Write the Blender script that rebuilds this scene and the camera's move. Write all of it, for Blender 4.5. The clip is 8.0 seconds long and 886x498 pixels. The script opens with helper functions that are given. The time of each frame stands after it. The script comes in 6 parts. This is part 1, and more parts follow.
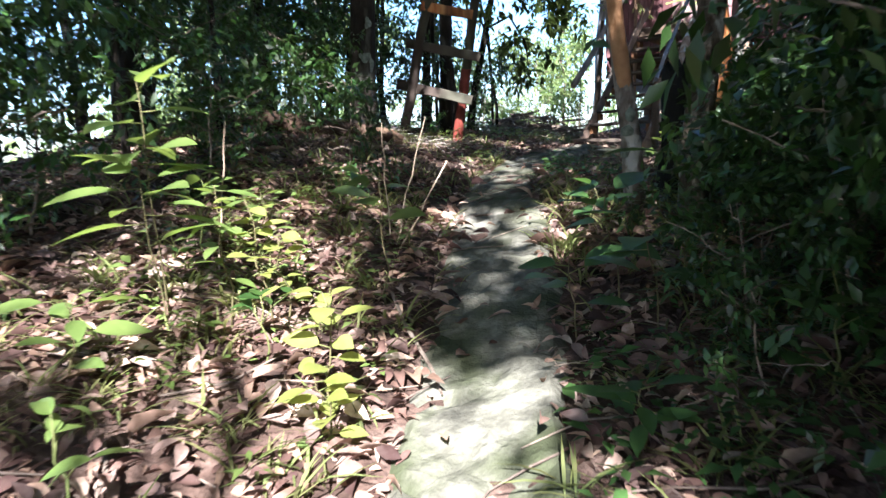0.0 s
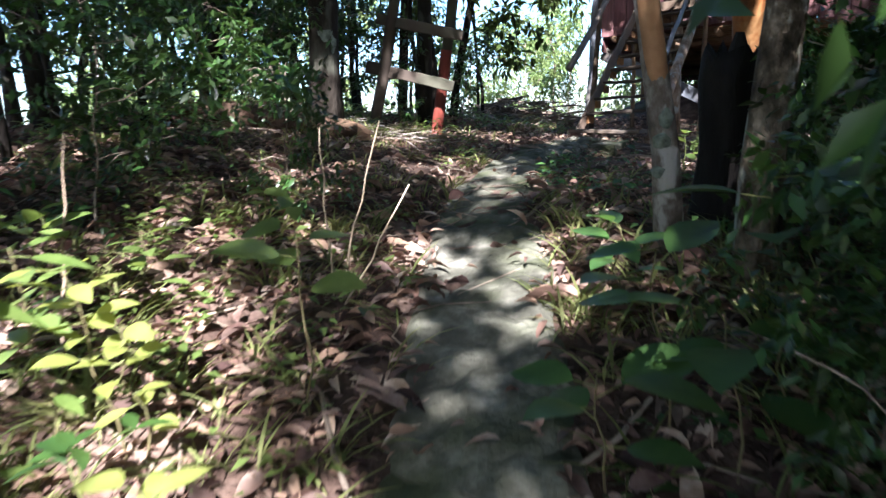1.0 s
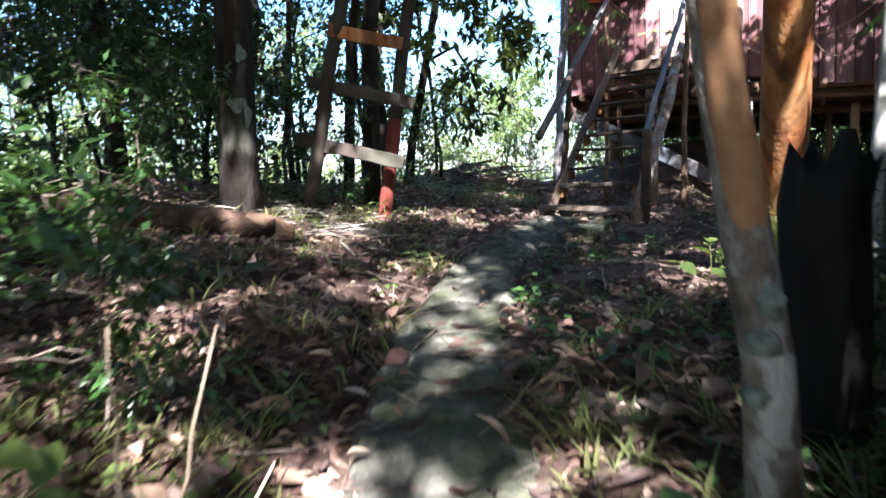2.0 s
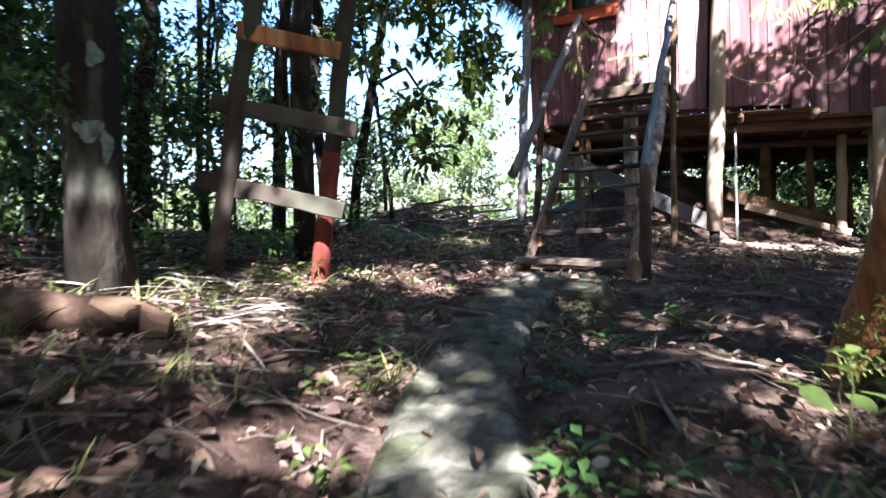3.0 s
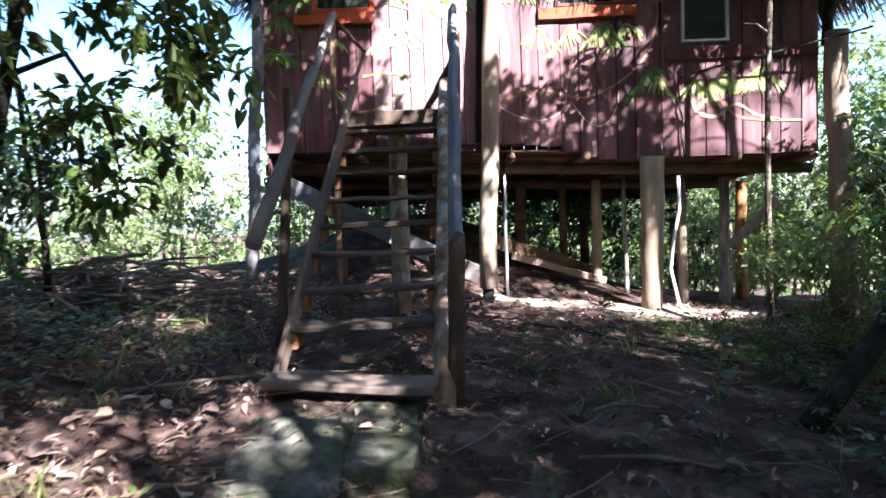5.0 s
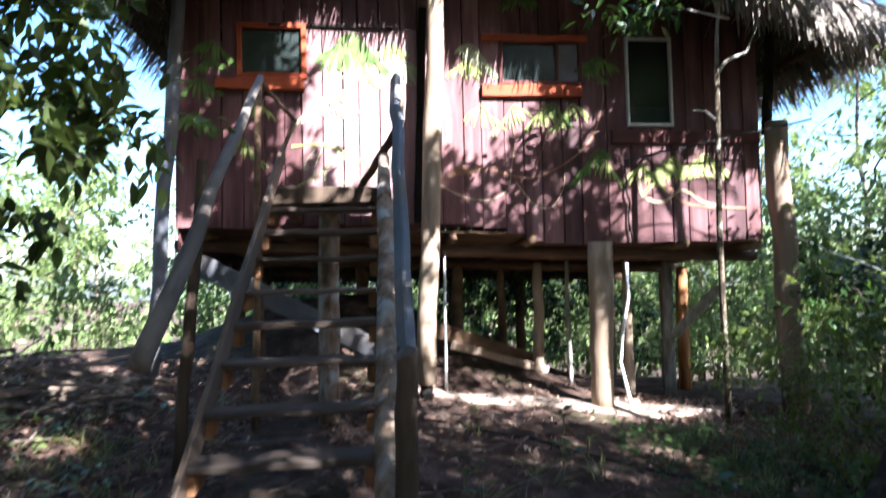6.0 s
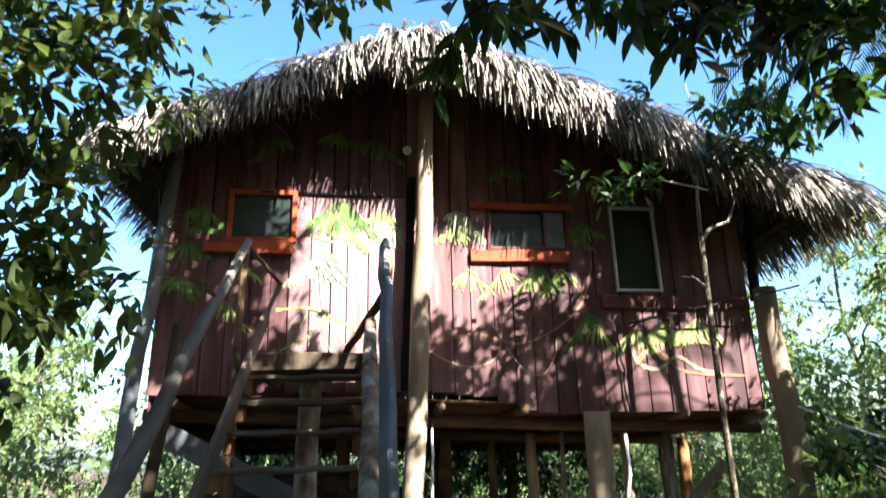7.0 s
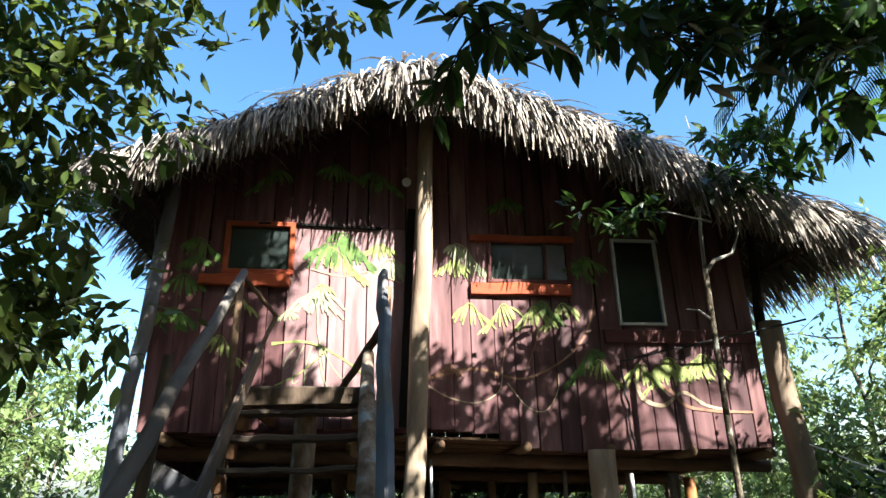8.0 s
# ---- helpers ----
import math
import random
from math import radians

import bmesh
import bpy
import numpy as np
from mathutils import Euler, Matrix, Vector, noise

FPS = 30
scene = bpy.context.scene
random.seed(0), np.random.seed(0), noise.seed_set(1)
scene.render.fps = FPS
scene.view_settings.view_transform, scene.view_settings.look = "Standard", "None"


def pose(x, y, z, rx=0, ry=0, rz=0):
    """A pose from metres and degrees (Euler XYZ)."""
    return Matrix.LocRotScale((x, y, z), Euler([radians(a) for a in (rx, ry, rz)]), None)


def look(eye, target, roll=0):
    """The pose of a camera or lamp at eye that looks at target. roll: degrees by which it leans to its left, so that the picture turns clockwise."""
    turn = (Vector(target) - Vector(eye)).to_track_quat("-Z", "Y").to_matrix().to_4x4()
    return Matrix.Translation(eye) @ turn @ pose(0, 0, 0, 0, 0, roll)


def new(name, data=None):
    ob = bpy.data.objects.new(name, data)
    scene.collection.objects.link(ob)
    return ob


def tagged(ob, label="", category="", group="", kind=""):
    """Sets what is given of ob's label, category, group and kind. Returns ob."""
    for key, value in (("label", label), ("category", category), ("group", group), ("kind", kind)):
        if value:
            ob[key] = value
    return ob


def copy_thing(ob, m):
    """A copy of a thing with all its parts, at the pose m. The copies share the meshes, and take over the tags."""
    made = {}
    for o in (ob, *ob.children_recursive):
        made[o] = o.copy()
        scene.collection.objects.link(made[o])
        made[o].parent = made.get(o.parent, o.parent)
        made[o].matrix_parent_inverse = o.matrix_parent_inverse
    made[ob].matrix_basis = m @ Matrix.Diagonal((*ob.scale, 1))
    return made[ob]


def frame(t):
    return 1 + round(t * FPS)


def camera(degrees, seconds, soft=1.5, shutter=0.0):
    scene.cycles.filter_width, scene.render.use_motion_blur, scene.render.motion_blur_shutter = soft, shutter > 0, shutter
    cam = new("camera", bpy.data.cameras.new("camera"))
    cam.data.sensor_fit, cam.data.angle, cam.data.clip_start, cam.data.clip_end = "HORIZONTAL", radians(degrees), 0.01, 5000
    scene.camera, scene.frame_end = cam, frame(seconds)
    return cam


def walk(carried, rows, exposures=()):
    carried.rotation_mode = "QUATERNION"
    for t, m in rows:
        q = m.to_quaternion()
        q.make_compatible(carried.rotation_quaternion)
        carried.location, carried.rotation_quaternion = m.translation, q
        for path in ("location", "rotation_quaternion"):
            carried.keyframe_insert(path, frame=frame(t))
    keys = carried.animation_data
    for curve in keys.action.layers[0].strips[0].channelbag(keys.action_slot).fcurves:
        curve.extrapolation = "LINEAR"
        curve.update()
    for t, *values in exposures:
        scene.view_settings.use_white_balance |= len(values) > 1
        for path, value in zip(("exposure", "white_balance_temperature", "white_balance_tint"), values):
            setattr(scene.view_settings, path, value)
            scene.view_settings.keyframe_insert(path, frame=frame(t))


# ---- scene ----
cam = camera(69.5, 8.0, soft=1.45, shutter=0.4)
PATH = [
    (0, (0.469, -0.441, 1.177), (-0.669, 1.177, 0.877), -2.7),
    (0.5, (0.195, 0.017, 1.219), (-0.916, 1.639, 0.851), -2.4),
    (1, (-0.066, 0.524, 1.331), (-1.164, 2.155, 0.968), -2.5),
    (1.5, (-0.371, 1.088, 1.473), (-1.426, 2.754, 1.14), -2.6),
    (1.7, (-0.499, 1.345, 1.561), (-1.534, 3.032, 1.274), -2.7),
    (2.8, (-1.34, 2.78, 1.753), (-2.242, 4.559, 1.614), -3.2),
    (3, (-1.49, 3.01, 1.785), (-2.351, 4.81, 1.655), -3.2),
    (3.5, (-1.791, 3.549, 1.933), (-2.468, 5.428, 1.819), -2.8),
    (4, (-2.008, 4.103, 2.093), (-2.412, 6.058, 1.972), -2.2),
    (4.5, (-2.237, 4.579, 2.17), (-2.41, 6.568, 2.046), -1.8),
    (4.7, (-2.266, 4.784, 2.171), (-2.376, 6.777, 2.047), -2.1),
    (5.8, (-2.457, 5.736, 2.368), (-2.284, 7.728, 2.342), -1.4),
    (6, (-2.446, 5.832, 2.396), (-2.227, 7.818, 2.479), -1.3),
    (6.5, (-2.442, 6.003, 2.424), (-2.185, 7.957, 2.767), -1.4),
    (7, (-2.446, 6.027, 2.444), (-2.184, 7.923, 3.027), -1.3),
    (7.5, (-2.445, 6.053, 2.435), (-2.183, 7.906, 3.141), -1.4),
    (8, (-2.436, 6.153, 2.427), (-2.174, 8.01, 3.12), -1.3),
]
walk(cam, [(t, look(eye, target, roll)) for t, eye, target, roll in PATH],
     exposures=[(0, 3.06, 5750, 18), (0.5, 3.0, 5750, 18), (1.0, 3.08, 5750, 18), (1.7, 3.18, 5750, 19), (3.0, 3.28, 5750, 20), (4.7, 3.22, 5700, 20), (6.0, 3.2, 5750, 17), (6.5, 3.14, 5950, 14), (7.0, 2.88, 6150, 10), (8.0, 2.5, 6250, 8)])

# ---------------------------------------------------------------- world and light
SUN = Vector((0.62, -1.0, 0.98)).normalized()          # towards the sun
world = bpy.data.worlds.new("sky")
scene.world = world
world.use_nodes = True
wn, wl = world.node_tree.nodes, world.node_tree.links
sky = wn.new("ShaderNodeTexSky")
sky.sky_type = "NISHITA"
sky.sun_disc = False
sky.sun_elevation = math.asin(SUN.z)
sky.sun_rotation = math.atan2(SUN.x, SUN.y)
sky.air_density, sky.dust_density, sky.ozone_density = 1.0, 1.6, 2.5
sky_tint = wn.new("ShaderNodeHueSaturation")
sky_tint.inputs["Saturation"].default_value = 1.18
sky_tint.inputs["Hue"].default_value = 0.494
wl.new(sky.outputs["Color"], sky_tint.inputs["Color"])
wl.new(sky_tint.outputs["Color"], wn["Background"].inputs["Color"])
wn["Background"].inputs["Strength"].default_value = 0.07
sun_data = bpy.data.lights.new("sun", "SUN")
sun_data.energy, sun_data.angle, sun_data.color = 5.0, radians(0.53), (1.0, 0.95, 0.88)
sun = new("sun", sun_data)
sun.matrix_world = look(SUN * 40, (0, 0, 0))

# ---------------------------------------------------------------- materials


def material(name, stops, scale=6.0, rough=0.85, bump=0.3, bump_scale=40.0, stretch=(1, 1, 1), stain=None, island=0.0,
             rand=0.0, metal=0.0, lucent=0.0, spec=0.16, detail=6.0, dist=0.006):
    """A procedural surface: two scales of noise into a ramp of colours, stains, relief and a piece-to-piece shift."""
    m = bpy.data.materials.new(name)
    m.use_nodes = True
    nt = m.node_tree
    n, l = nt.nodes, nt.links
    bsdf, out = n["Principled BSDF"], n["Material Output"]
    co = n.new("ShaderNodeTexCoord")
    mp = n.new("ShaderNodeMapping")
    mp.inputs["Scale"].default_value = stretch
    l.new(co.outputs["Object"], mp.inputs["Vector"])
    info = n.new("ShaderNodeObjectInfo")
    sh = n.new("ShaderNodeVectorMath")
    sh.operation = "SCALE"
    sh.inputs[0].default_value = (31.0, 17.0, 23.0)
    l.new(info.outputs["Random"], sh.inputs["Scale"])
    l.new(sh.outputs[0], mp.inputs["Location"])
    tex = n.new("ShaderNodeTexNoise")
    tex.inputs["Scale"].default_value, tex.inputs["Detail"].default_value = scale, detail
    tex.inputs["Roughness"].default_value = 0.62
    l.new(mp.outputs[0], tex.inputs["Vector"])
    ramp = n.new("ShaderNodeValToRGB")
    el = ramp.color_ramp.elements
    while len(el) < len(stops):
        el.new(0.5)
    for e, (p, c) in zip(el, stops):
        e.position, e.color = p, (*c, 1)
    l.new(tex.outputs["Fac"], ramp.inputs["Fac"])
    col = ramp.outputs["Color"]
    if stain:
        c2, s2, lo, hi = stain
        t2 = n.new("ShaderNodeTexNoise")
        t2.inputs["Scale"].default_value, t2.inputs["Detail"].default_value = s2, 5
        l.new(mp.outputs[0], t2.inputs["Vector"])
        mr = n.new("ShaderNodeMapRange")
        mr.inputs["From Min"].default_value, mr.inputs["From Max"].default_value = lo, hi
        l.new(t2.outputs["Fac"], mr.inputs["Value"])
        mx = n.new("ShaderNodeMix")
        mx.data_type = "RGBA"
        l.new(mr.outputs[0], mx.inputs["Factor"])
        l.new(col, mx.inputs["A"])
        mx.inputs["B"].default_value = (*c2, 1)
        col = mx.outputs["Result"]
    if island or rand:
        hsv = n.new("ShaderNodeHueSaturation")
        if island:
            geo = n.new("ShaderNodeNewGeometry")
            src, amount = geo.outputs["Random Per Island"], island
        else:
            src, amount = info.outputs["Random"], rand
        vr = n.new("ShaderNodeMapRange")
        vr.inputs["To Min"].default_value, vr.inputs["To Max"].default_value = 1 - amount, 1 + amount
        l.new(src, vr.inputs["Value"])
        hr = n.new("ShaderNodeMapRange")
        hr.inputs["To Min"].default_value, hr.inputs["To Max"].default_value = 0.5 - 0.035 * amount, 0.5 + 0.02 * amount
        l.new(src, hr.inputs["Value"])
        l.new(vr.outputs[0], hsv.inputs["Value"])
        l.new(hr.outputs[0], hsv.inputs["Hue"])
        l.new(col, hsv.inputs["Color"])
        col = hsv.outputs["Color"]
    l.new(col, bsdf.inputs["Base Color"])
    bsdf.inputs["Roughness"].default_value = rough
    bsdf.inputs["Metallic"].default_value = metal
    bsdf.inputs["Specular IOR Level"].default_value = spec
    if bump:
        bt = n.new("ShaderNodeTexNoise")
        bt.inputs["Scale"].default_value, bt.inputs["Detail"].default_value = bump_scale, 4
        l.new(mp.outputs[0], bt.inputs["Vector"])
        bp = n.new("ShaderNodeBump")
        bp.inputs["Strength"].default_value, bp.inputs["Distance"].default_value = bump, dist
        l.new(bt.outputs["Fac"], bp.inputs["Height"])
        l.new(bp.outputs[0], bsdf.inputs["Normal"])
    if lucent:
        tr = n.new("ShaderNodeBsdfTranslucent")
        br = n.new("ShaderNodeHueSaturation")
        br.inputs["Value"].default_value, br.inputs["Saturation"].default_value, br.inputs["Hue"].default_value = 1.9, 1.1, 0.485
        l.new(col, br.inputs["Color"])
        l.new(br.outputs[0], tr.inputs["Color"])
        ms = n.new("ShaderNodeMixShader")
        ms.inputs[0].default_value = lucent
        l.new(bsdf.outputs[0], ms.inputs[1])
        l.new(tr.outputs[0], ms.inputs[2])
        l.new(ms.outputs[0], out.inputs["Surface"])
    return m


M_SOIL = material("soil", [(0.3, (0.024, 0.015, 0.011)), (0.5, (0.066, 0.042, 0.031)), (0.74, (0.19, 0.135, 0.105))], 3.2, 0.95, 0.9, 30,
                  stain=((0.045, 0.055, 0.02), 0.9, 0.58, 0.78), dist=0.03)
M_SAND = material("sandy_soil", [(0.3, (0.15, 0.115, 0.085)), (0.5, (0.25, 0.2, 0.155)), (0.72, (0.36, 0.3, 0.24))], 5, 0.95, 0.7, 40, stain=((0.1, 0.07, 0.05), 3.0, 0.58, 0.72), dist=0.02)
M_PATH = material("mossy_concrete", [(0.3, (0.04, 0.039, 0.03)), (0.5, (0.095, 0.093, 0.07)), (0.72, (0.22, 0.212, 0.17))], 7, 0.93, 1.0, 24,
                  stain=((0.045, 0.052, 0.026), 2.2, 0.44, 0.62), rand=0.12, dist=0.018)
M_LITTER = material("dry_leaf", [(0.3, (0.0504, 0.0302, 0.0202)), (0.52, (0.17, 0.108, 0.078)), (0.72, (0.46, 0.37, 0.29))], 3, 0.75, 0.2, 60, island=0.75, lucent=0.15)
M_TWIG = material("dead_twig", [(0.3, (0.075, 0.0562, 0.0413)), (0.7, (0.24, 0.195, 0.15))], 12, 0.9, 0.3, 60, island=0.35)
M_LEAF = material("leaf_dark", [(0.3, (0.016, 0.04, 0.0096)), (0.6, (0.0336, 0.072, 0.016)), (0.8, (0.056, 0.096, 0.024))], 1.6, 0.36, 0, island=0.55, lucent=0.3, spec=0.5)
# the dark leaf again, its colour paled for crowns in the sun
M_LEAF_LIT = material("leaf_sun_toned", [(0.3, (0.035, 0.055, 0.014)), (0.6, (0.07, 0.1, 0.025)), (0.8, (0.11, 0.13, 0.04))], 1.6, 0.45, 0, island=0.6, lucent=0.4, spec=0.3)
# far leaves paler still: strong sunlight is put into their colour
M_LEAF_FAR = material("leaf_sun_paled", [(0.3, (0.088, 0.14, 0.046)), (0.6, (0.148, 0.2, 0.075)), (0.8, (0.22, 0.26, 0.12))], 0.7, 0.5, 0, island=0.5, lucent=0.35)
M_SEED = material("leaf_fresh", [(0.3, (0.06, 0.1, 0.022)), (0.7, (0.13, 0.18, 0.05))], 5, 0.4, 0.15, 50, island=0.3, lucent=0.4, spec=0.5)
M_LIME = material("leaf_lime", [(0.3, (0.12, 0.15, 0.03)), (0.7, (0.22, 0.24, 0.07))], 5, 0.45, 0.15, 50, island=0.25, lucent=0.4, spec=0.4)
M_STEM = material("green_stem", [(0.3, (0.06, 0.06, 0.025)), (0.7, (0.15, 0.12, 0.06))], 9, 0.7, 0.1, 50)
M_BROAD = material("leaf_broad", [(0.3, (0.025, 0.06, 0.015)), (0.7, (0.055, 0.115, 0.03))], 5, 0.45, 0.15, 50, island=0.3, lucent=0.35, spec=0.3)
M_BIGLEAF = material("pale_dry_leaf", [(0.3, (0.09, 0.055, 0.04)), (0.5, (0.2, 0.14, 0.11)), (0.72, (0.5, 0.41, 0.33))], 4, 0.7, 0.3, 40, island=0.6, lucent=0.15)
M_GRASS = material("grass_blade", [(0.3, (0.07, 0.1, 0.03)), (0.7, (0.2, 0.2, 0.08))], 4, 0.6, 0, island=0.5, lucent=0.35)
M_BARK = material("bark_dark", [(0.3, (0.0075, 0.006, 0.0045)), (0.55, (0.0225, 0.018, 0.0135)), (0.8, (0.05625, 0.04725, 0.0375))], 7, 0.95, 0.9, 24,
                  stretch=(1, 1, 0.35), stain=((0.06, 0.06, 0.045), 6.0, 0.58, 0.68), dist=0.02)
M_LICHEN = material("bark_lichen", [(0.36, (0.02, 0.016, 0.011)), (0.5, (0.07, 0.055, 0.036)), (0.64, (0.17, 0.14, 0.1))], 14, 0.92, 1.0, 40,
                    stretch=(1, 1, 0.6), stain=((0.25, 0.26, 0.22), 7.0, 0.56, 0.62), dist=0.02)
M_MOTTLE_BARK = material("mottled_bark", [(0.34, (0.05, 0.04, 0.028)), (0.5, (0.12, 0.1, 0.08)), (0.66, (0.23, 0.22, 0.19))], 11, 0.9, 0.9, 40,
                         stretch=(1, 1, 0.7), stain=((0.3, 0.29, 0.26), 8.0, 0.55, 0.62), dist=0.015)
M_LICHEN_PALE = material("pale_lichen", [(0.35, (0.07, 0.085, 0.068)), (0.65, (0.19, 0.22, 0.18))], 22, 0.95, 0.6, 60)
M_PALEBARK = material("pale_bark", [(0.3, (0.16, 0.15, 0.13)), (0.6, (0.33, 0.32, 0.28)), (0.8, (0.45, 0.44, 0.4))], 14, 0.9, 0.6, 40, stretch=(1, 1, 0.4), stain=((0.12, 0.1, 0.08), 5, 0.55, 0.7))
M_BURNT = material("charred_wood", [(0.3, (0.005, 0.0045, 0.004)), (0.7, (0.016, 0.014, 0.012))], 9, 0.9, 0.9, 25, stretch=(1, 1, 0.3), dist=0.02)
M_ORANGE = material("peeled_wood", [(0.34, (0.13, 0.045, 0.018)), (0.48, (0.33, 0.125, 0.04)), (0.66, (0.5, 0.27, 0.11))], 7, 0.7, 0.6, 30,
                    stretch=(1, 1, 0.16), stain=((0.12, 0.05, 0.025), 5, 0.5, 0.68), dist=0.012)
M_REDPOST = material("reddish_post", [(0.3, (0.07, 0.017, 0.012)), (0.6, (0.16, 0.036, 0.024)), (0.8, (0.22, 0.065, 0.045))], 5, 0.85, 0.6, 35,
                     stretch=(1, 1, 0.2), dist=0.01)
M_GREYWOOD = material("weathered_wood", [(0.3, (0.07, 0.05, 0.036)), (0.55, (0.16, 0.117, 0.084)), (0.78, (0.29, 0.225, 0.165))], 5, 0.88, 0.6, 45,
                      stretch=(0.3, 0.3, 0.3), stain=((0.1, 0.085, 0.07), 3, 0.5, 0.7), rand=0.15)
M_BLUEWOOD = material("bluish_grey_wood", [(0.3, (0.085, 0.092, 0.105)), (0.6, (0.15, 0.162, 0.18)), (0.8, (0.21, 0.212, 0.215))], 5, 0.85, 0.5, 45,
                      stretch=(0.5, 0.5, 0.5), stain=((0.14, 0.12, 0.1), 3, 0.5, 0.68))
M_PALEPOST = material("debarked_log", [(0.3, (0.18, 0.128, 0.085)), (0.55, (0.34, 0.27, 0.19)), (0.75, (0.48, 0.41, 0.31))], 4, 0.85, 0.5, 35,
                      stretch=(1, 1, 0.22), stain=((0.13, 0.09, 0.06), 2, 0.52, 0.7), rand=0.2, dist=0.01)
M_PLANK = material("maroon_plank", [(0.25, (0.0288, 0.00952, 0.00952)), (0.5, (0.0756, 0.0272, 0.02652)), (0.75, (0.1512, 0.068, 0.06528))], 3.2, 0.62, 0.35, 60,
                   stretch=(2.5, 2.5, 0.3), stain=((0.19, 0.1, 0.097), 1.6, 0.5, 0.8), rand=0.22, spec=0.35, dist=0.004)
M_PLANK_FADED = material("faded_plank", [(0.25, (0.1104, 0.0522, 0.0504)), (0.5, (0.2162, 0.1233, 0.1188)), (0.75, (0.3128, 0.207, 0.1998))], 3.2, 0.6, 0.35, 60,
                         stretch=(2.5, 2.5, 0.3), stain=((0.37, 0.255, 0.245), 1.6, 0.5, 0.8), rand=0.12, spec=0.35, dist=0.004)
# tone between the maroon and the faded planks
M_PLANK_MID = material("mid_tone_plank", [(0.25, (0.051, 0.0176, 0.0176)), (0.5, (0.1275, 0.0544, 0.0528)), (0.75, (0.2295, 0.124, 0.1184))], 3.2, 0.6, 0.35, 60,
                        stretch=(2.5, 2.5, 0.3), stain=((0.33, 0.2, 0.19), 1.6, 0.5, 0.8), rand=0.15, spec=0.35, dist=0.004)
M_LOG = material("rotten_log", [(0.3, (0.02, 0.012, 0.008)), (0.55, (0.06, 0.037, 0.024)), (0.78, (0.14, 0.095, 0.066))], 6, 0.92, 0.9, 22, stretch=(1, 1, 1), dist=0.02)
M_DARKPOST = material("dark_brown_post", [(0.3, (0.04, 0.028, 0.019)), (0.6, (0.09, 0.065, 0.045)), (0.8, (0.15, 0.12, 0.09))], 6, 0.9, 0.7, 35, stretch=(1, 1, 0.25), dist=0.01)
# weathered wood darkened: tree shade on the brown fence is in its colour
M_RAIL = material("shade_darkened_board", [(0.3, (0.022, 0.017, 0.013)), (0.55, (0.05, 0.039, 0.03)), (0.78, (0.09, 0.072, 0.055))], 5, 0.9, 0.6, 45, stretch=(0.3, 0.3, 0.3), stain=((0.07, 0.075, 0.05), 3, 0.5, 0.66), rand=0.15)
M_TRIM = material("orange_trim", [(0.3, (0.2, 0.032, 0.014)), (0.7, (0.36, 0.085, 0.03))], 5, 0.55, 0.25, 50, stretch=(0.3, 1, 1), dist=0.004)
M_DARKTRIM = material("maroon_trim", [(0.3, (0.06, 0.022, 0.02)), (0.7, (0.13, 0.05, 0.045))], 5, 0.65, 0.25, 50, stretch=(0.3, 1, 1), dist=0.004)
M_CLEAT = material("cleat_wood", [(0.3, (0.14, 0.065, 0.03)), (0.7, (0.26, 0.14, 0.07))], 6, 0.85, 0.4, 40, rand=0.2)
M_MOTTLED = material("mottled_log", [(0.32, (0.1, 0.06, 0.035)), (0.5, (0.22, 0.15, 0.1)), (0.7, (0.36, 0.3, 0.24))], 9, 0.88, 0.7, 35, stretch=(1, 1, 0.5), stain=((0.3, 0.31, 0.29), 8.0, 0.55, 0.66), dist=0.012)
# grey wood taken down in colour to stand for shade on the stairs
M_TREAD = material("shade_darkened_tread", [(0.3, (0.04, 0.03, 0.023)), (0.55, (0.095, 0.072, 0.055)), (0.78, (0.18, 0.145, 0.115))], 5, 0.85, 0.6, 45, stretch=(0.3, 1.2, 1.2), stain=((0.06, 0.05, 0.04), 3, 0.5, 0.7), rand=0.15, dist=0.008)
M_GREYPOLE = material("bare_grey_pole", [(0.3, (0.07, 0.06, 0.052)), (0.55, (0.15, 0.132, 0.116)), (0.78, (0.25, 0.225, 0.2))], 6, 0.86, 0.6, 40, stretch=(1, 0.3, 0.3), stain=((0.08, 0.065, 0.052), 3, 0.52, 0.7), dist=0.008)
M_JOIST = material("rough_joist", [(0.3, (0.075, 0.045, 0.0263)), (0.6, (0.165, 0.105, 0.0638)), (0.8, (0.247, 0.173, 0.112))], 5, 0.88, 0.5, 40,
                   stretch=(0.4, 0.4, 1), rand=0.25, dist=0.006)
M_FRAME = material("aluminium_frame", [(0.3, (0.42, 0.42, 0.41)), (0.7, (0.55, 0.55, 0.54))], 8, 0.45, 0.05, 40, metal=0.5)
M_THATCH = material("palm_thatch", [(0.3, (0.13, 0.112, 0.092)), (0.55, (0.27, 0.24, 0.2)), (0.78, (0.42, 0.39, 0.33))], 3, 0.8, 0.2, 60,
                    stretch=(3, 3, 0.6), island=0.6, lucent=0.08)
# darker copy of the thatch: shade under the roof is in its colour
M_THATCH_IN = material("thatch_underside_shade", [(0.3, (0.04, 0.03, 0.022)), (0.7, (0.1, 0.075, 0.055))], 5, 0.95, 0.8, 25, stretch=(3, 1, 1), dist=0.03)
M_PIPE = material("white_plastic", [(0.3, (0.62, 0.64, 0.65)), (0.7, (0.76, 0.78, 0.78))], 6, 0.4, 0.05, 20)
M_CABLE = material("black_cable", [(0.3, (0.012, 0.012, 0.012)), (0.7, (0.03, 0.03, 0.03))], 6, 0.5, 0)
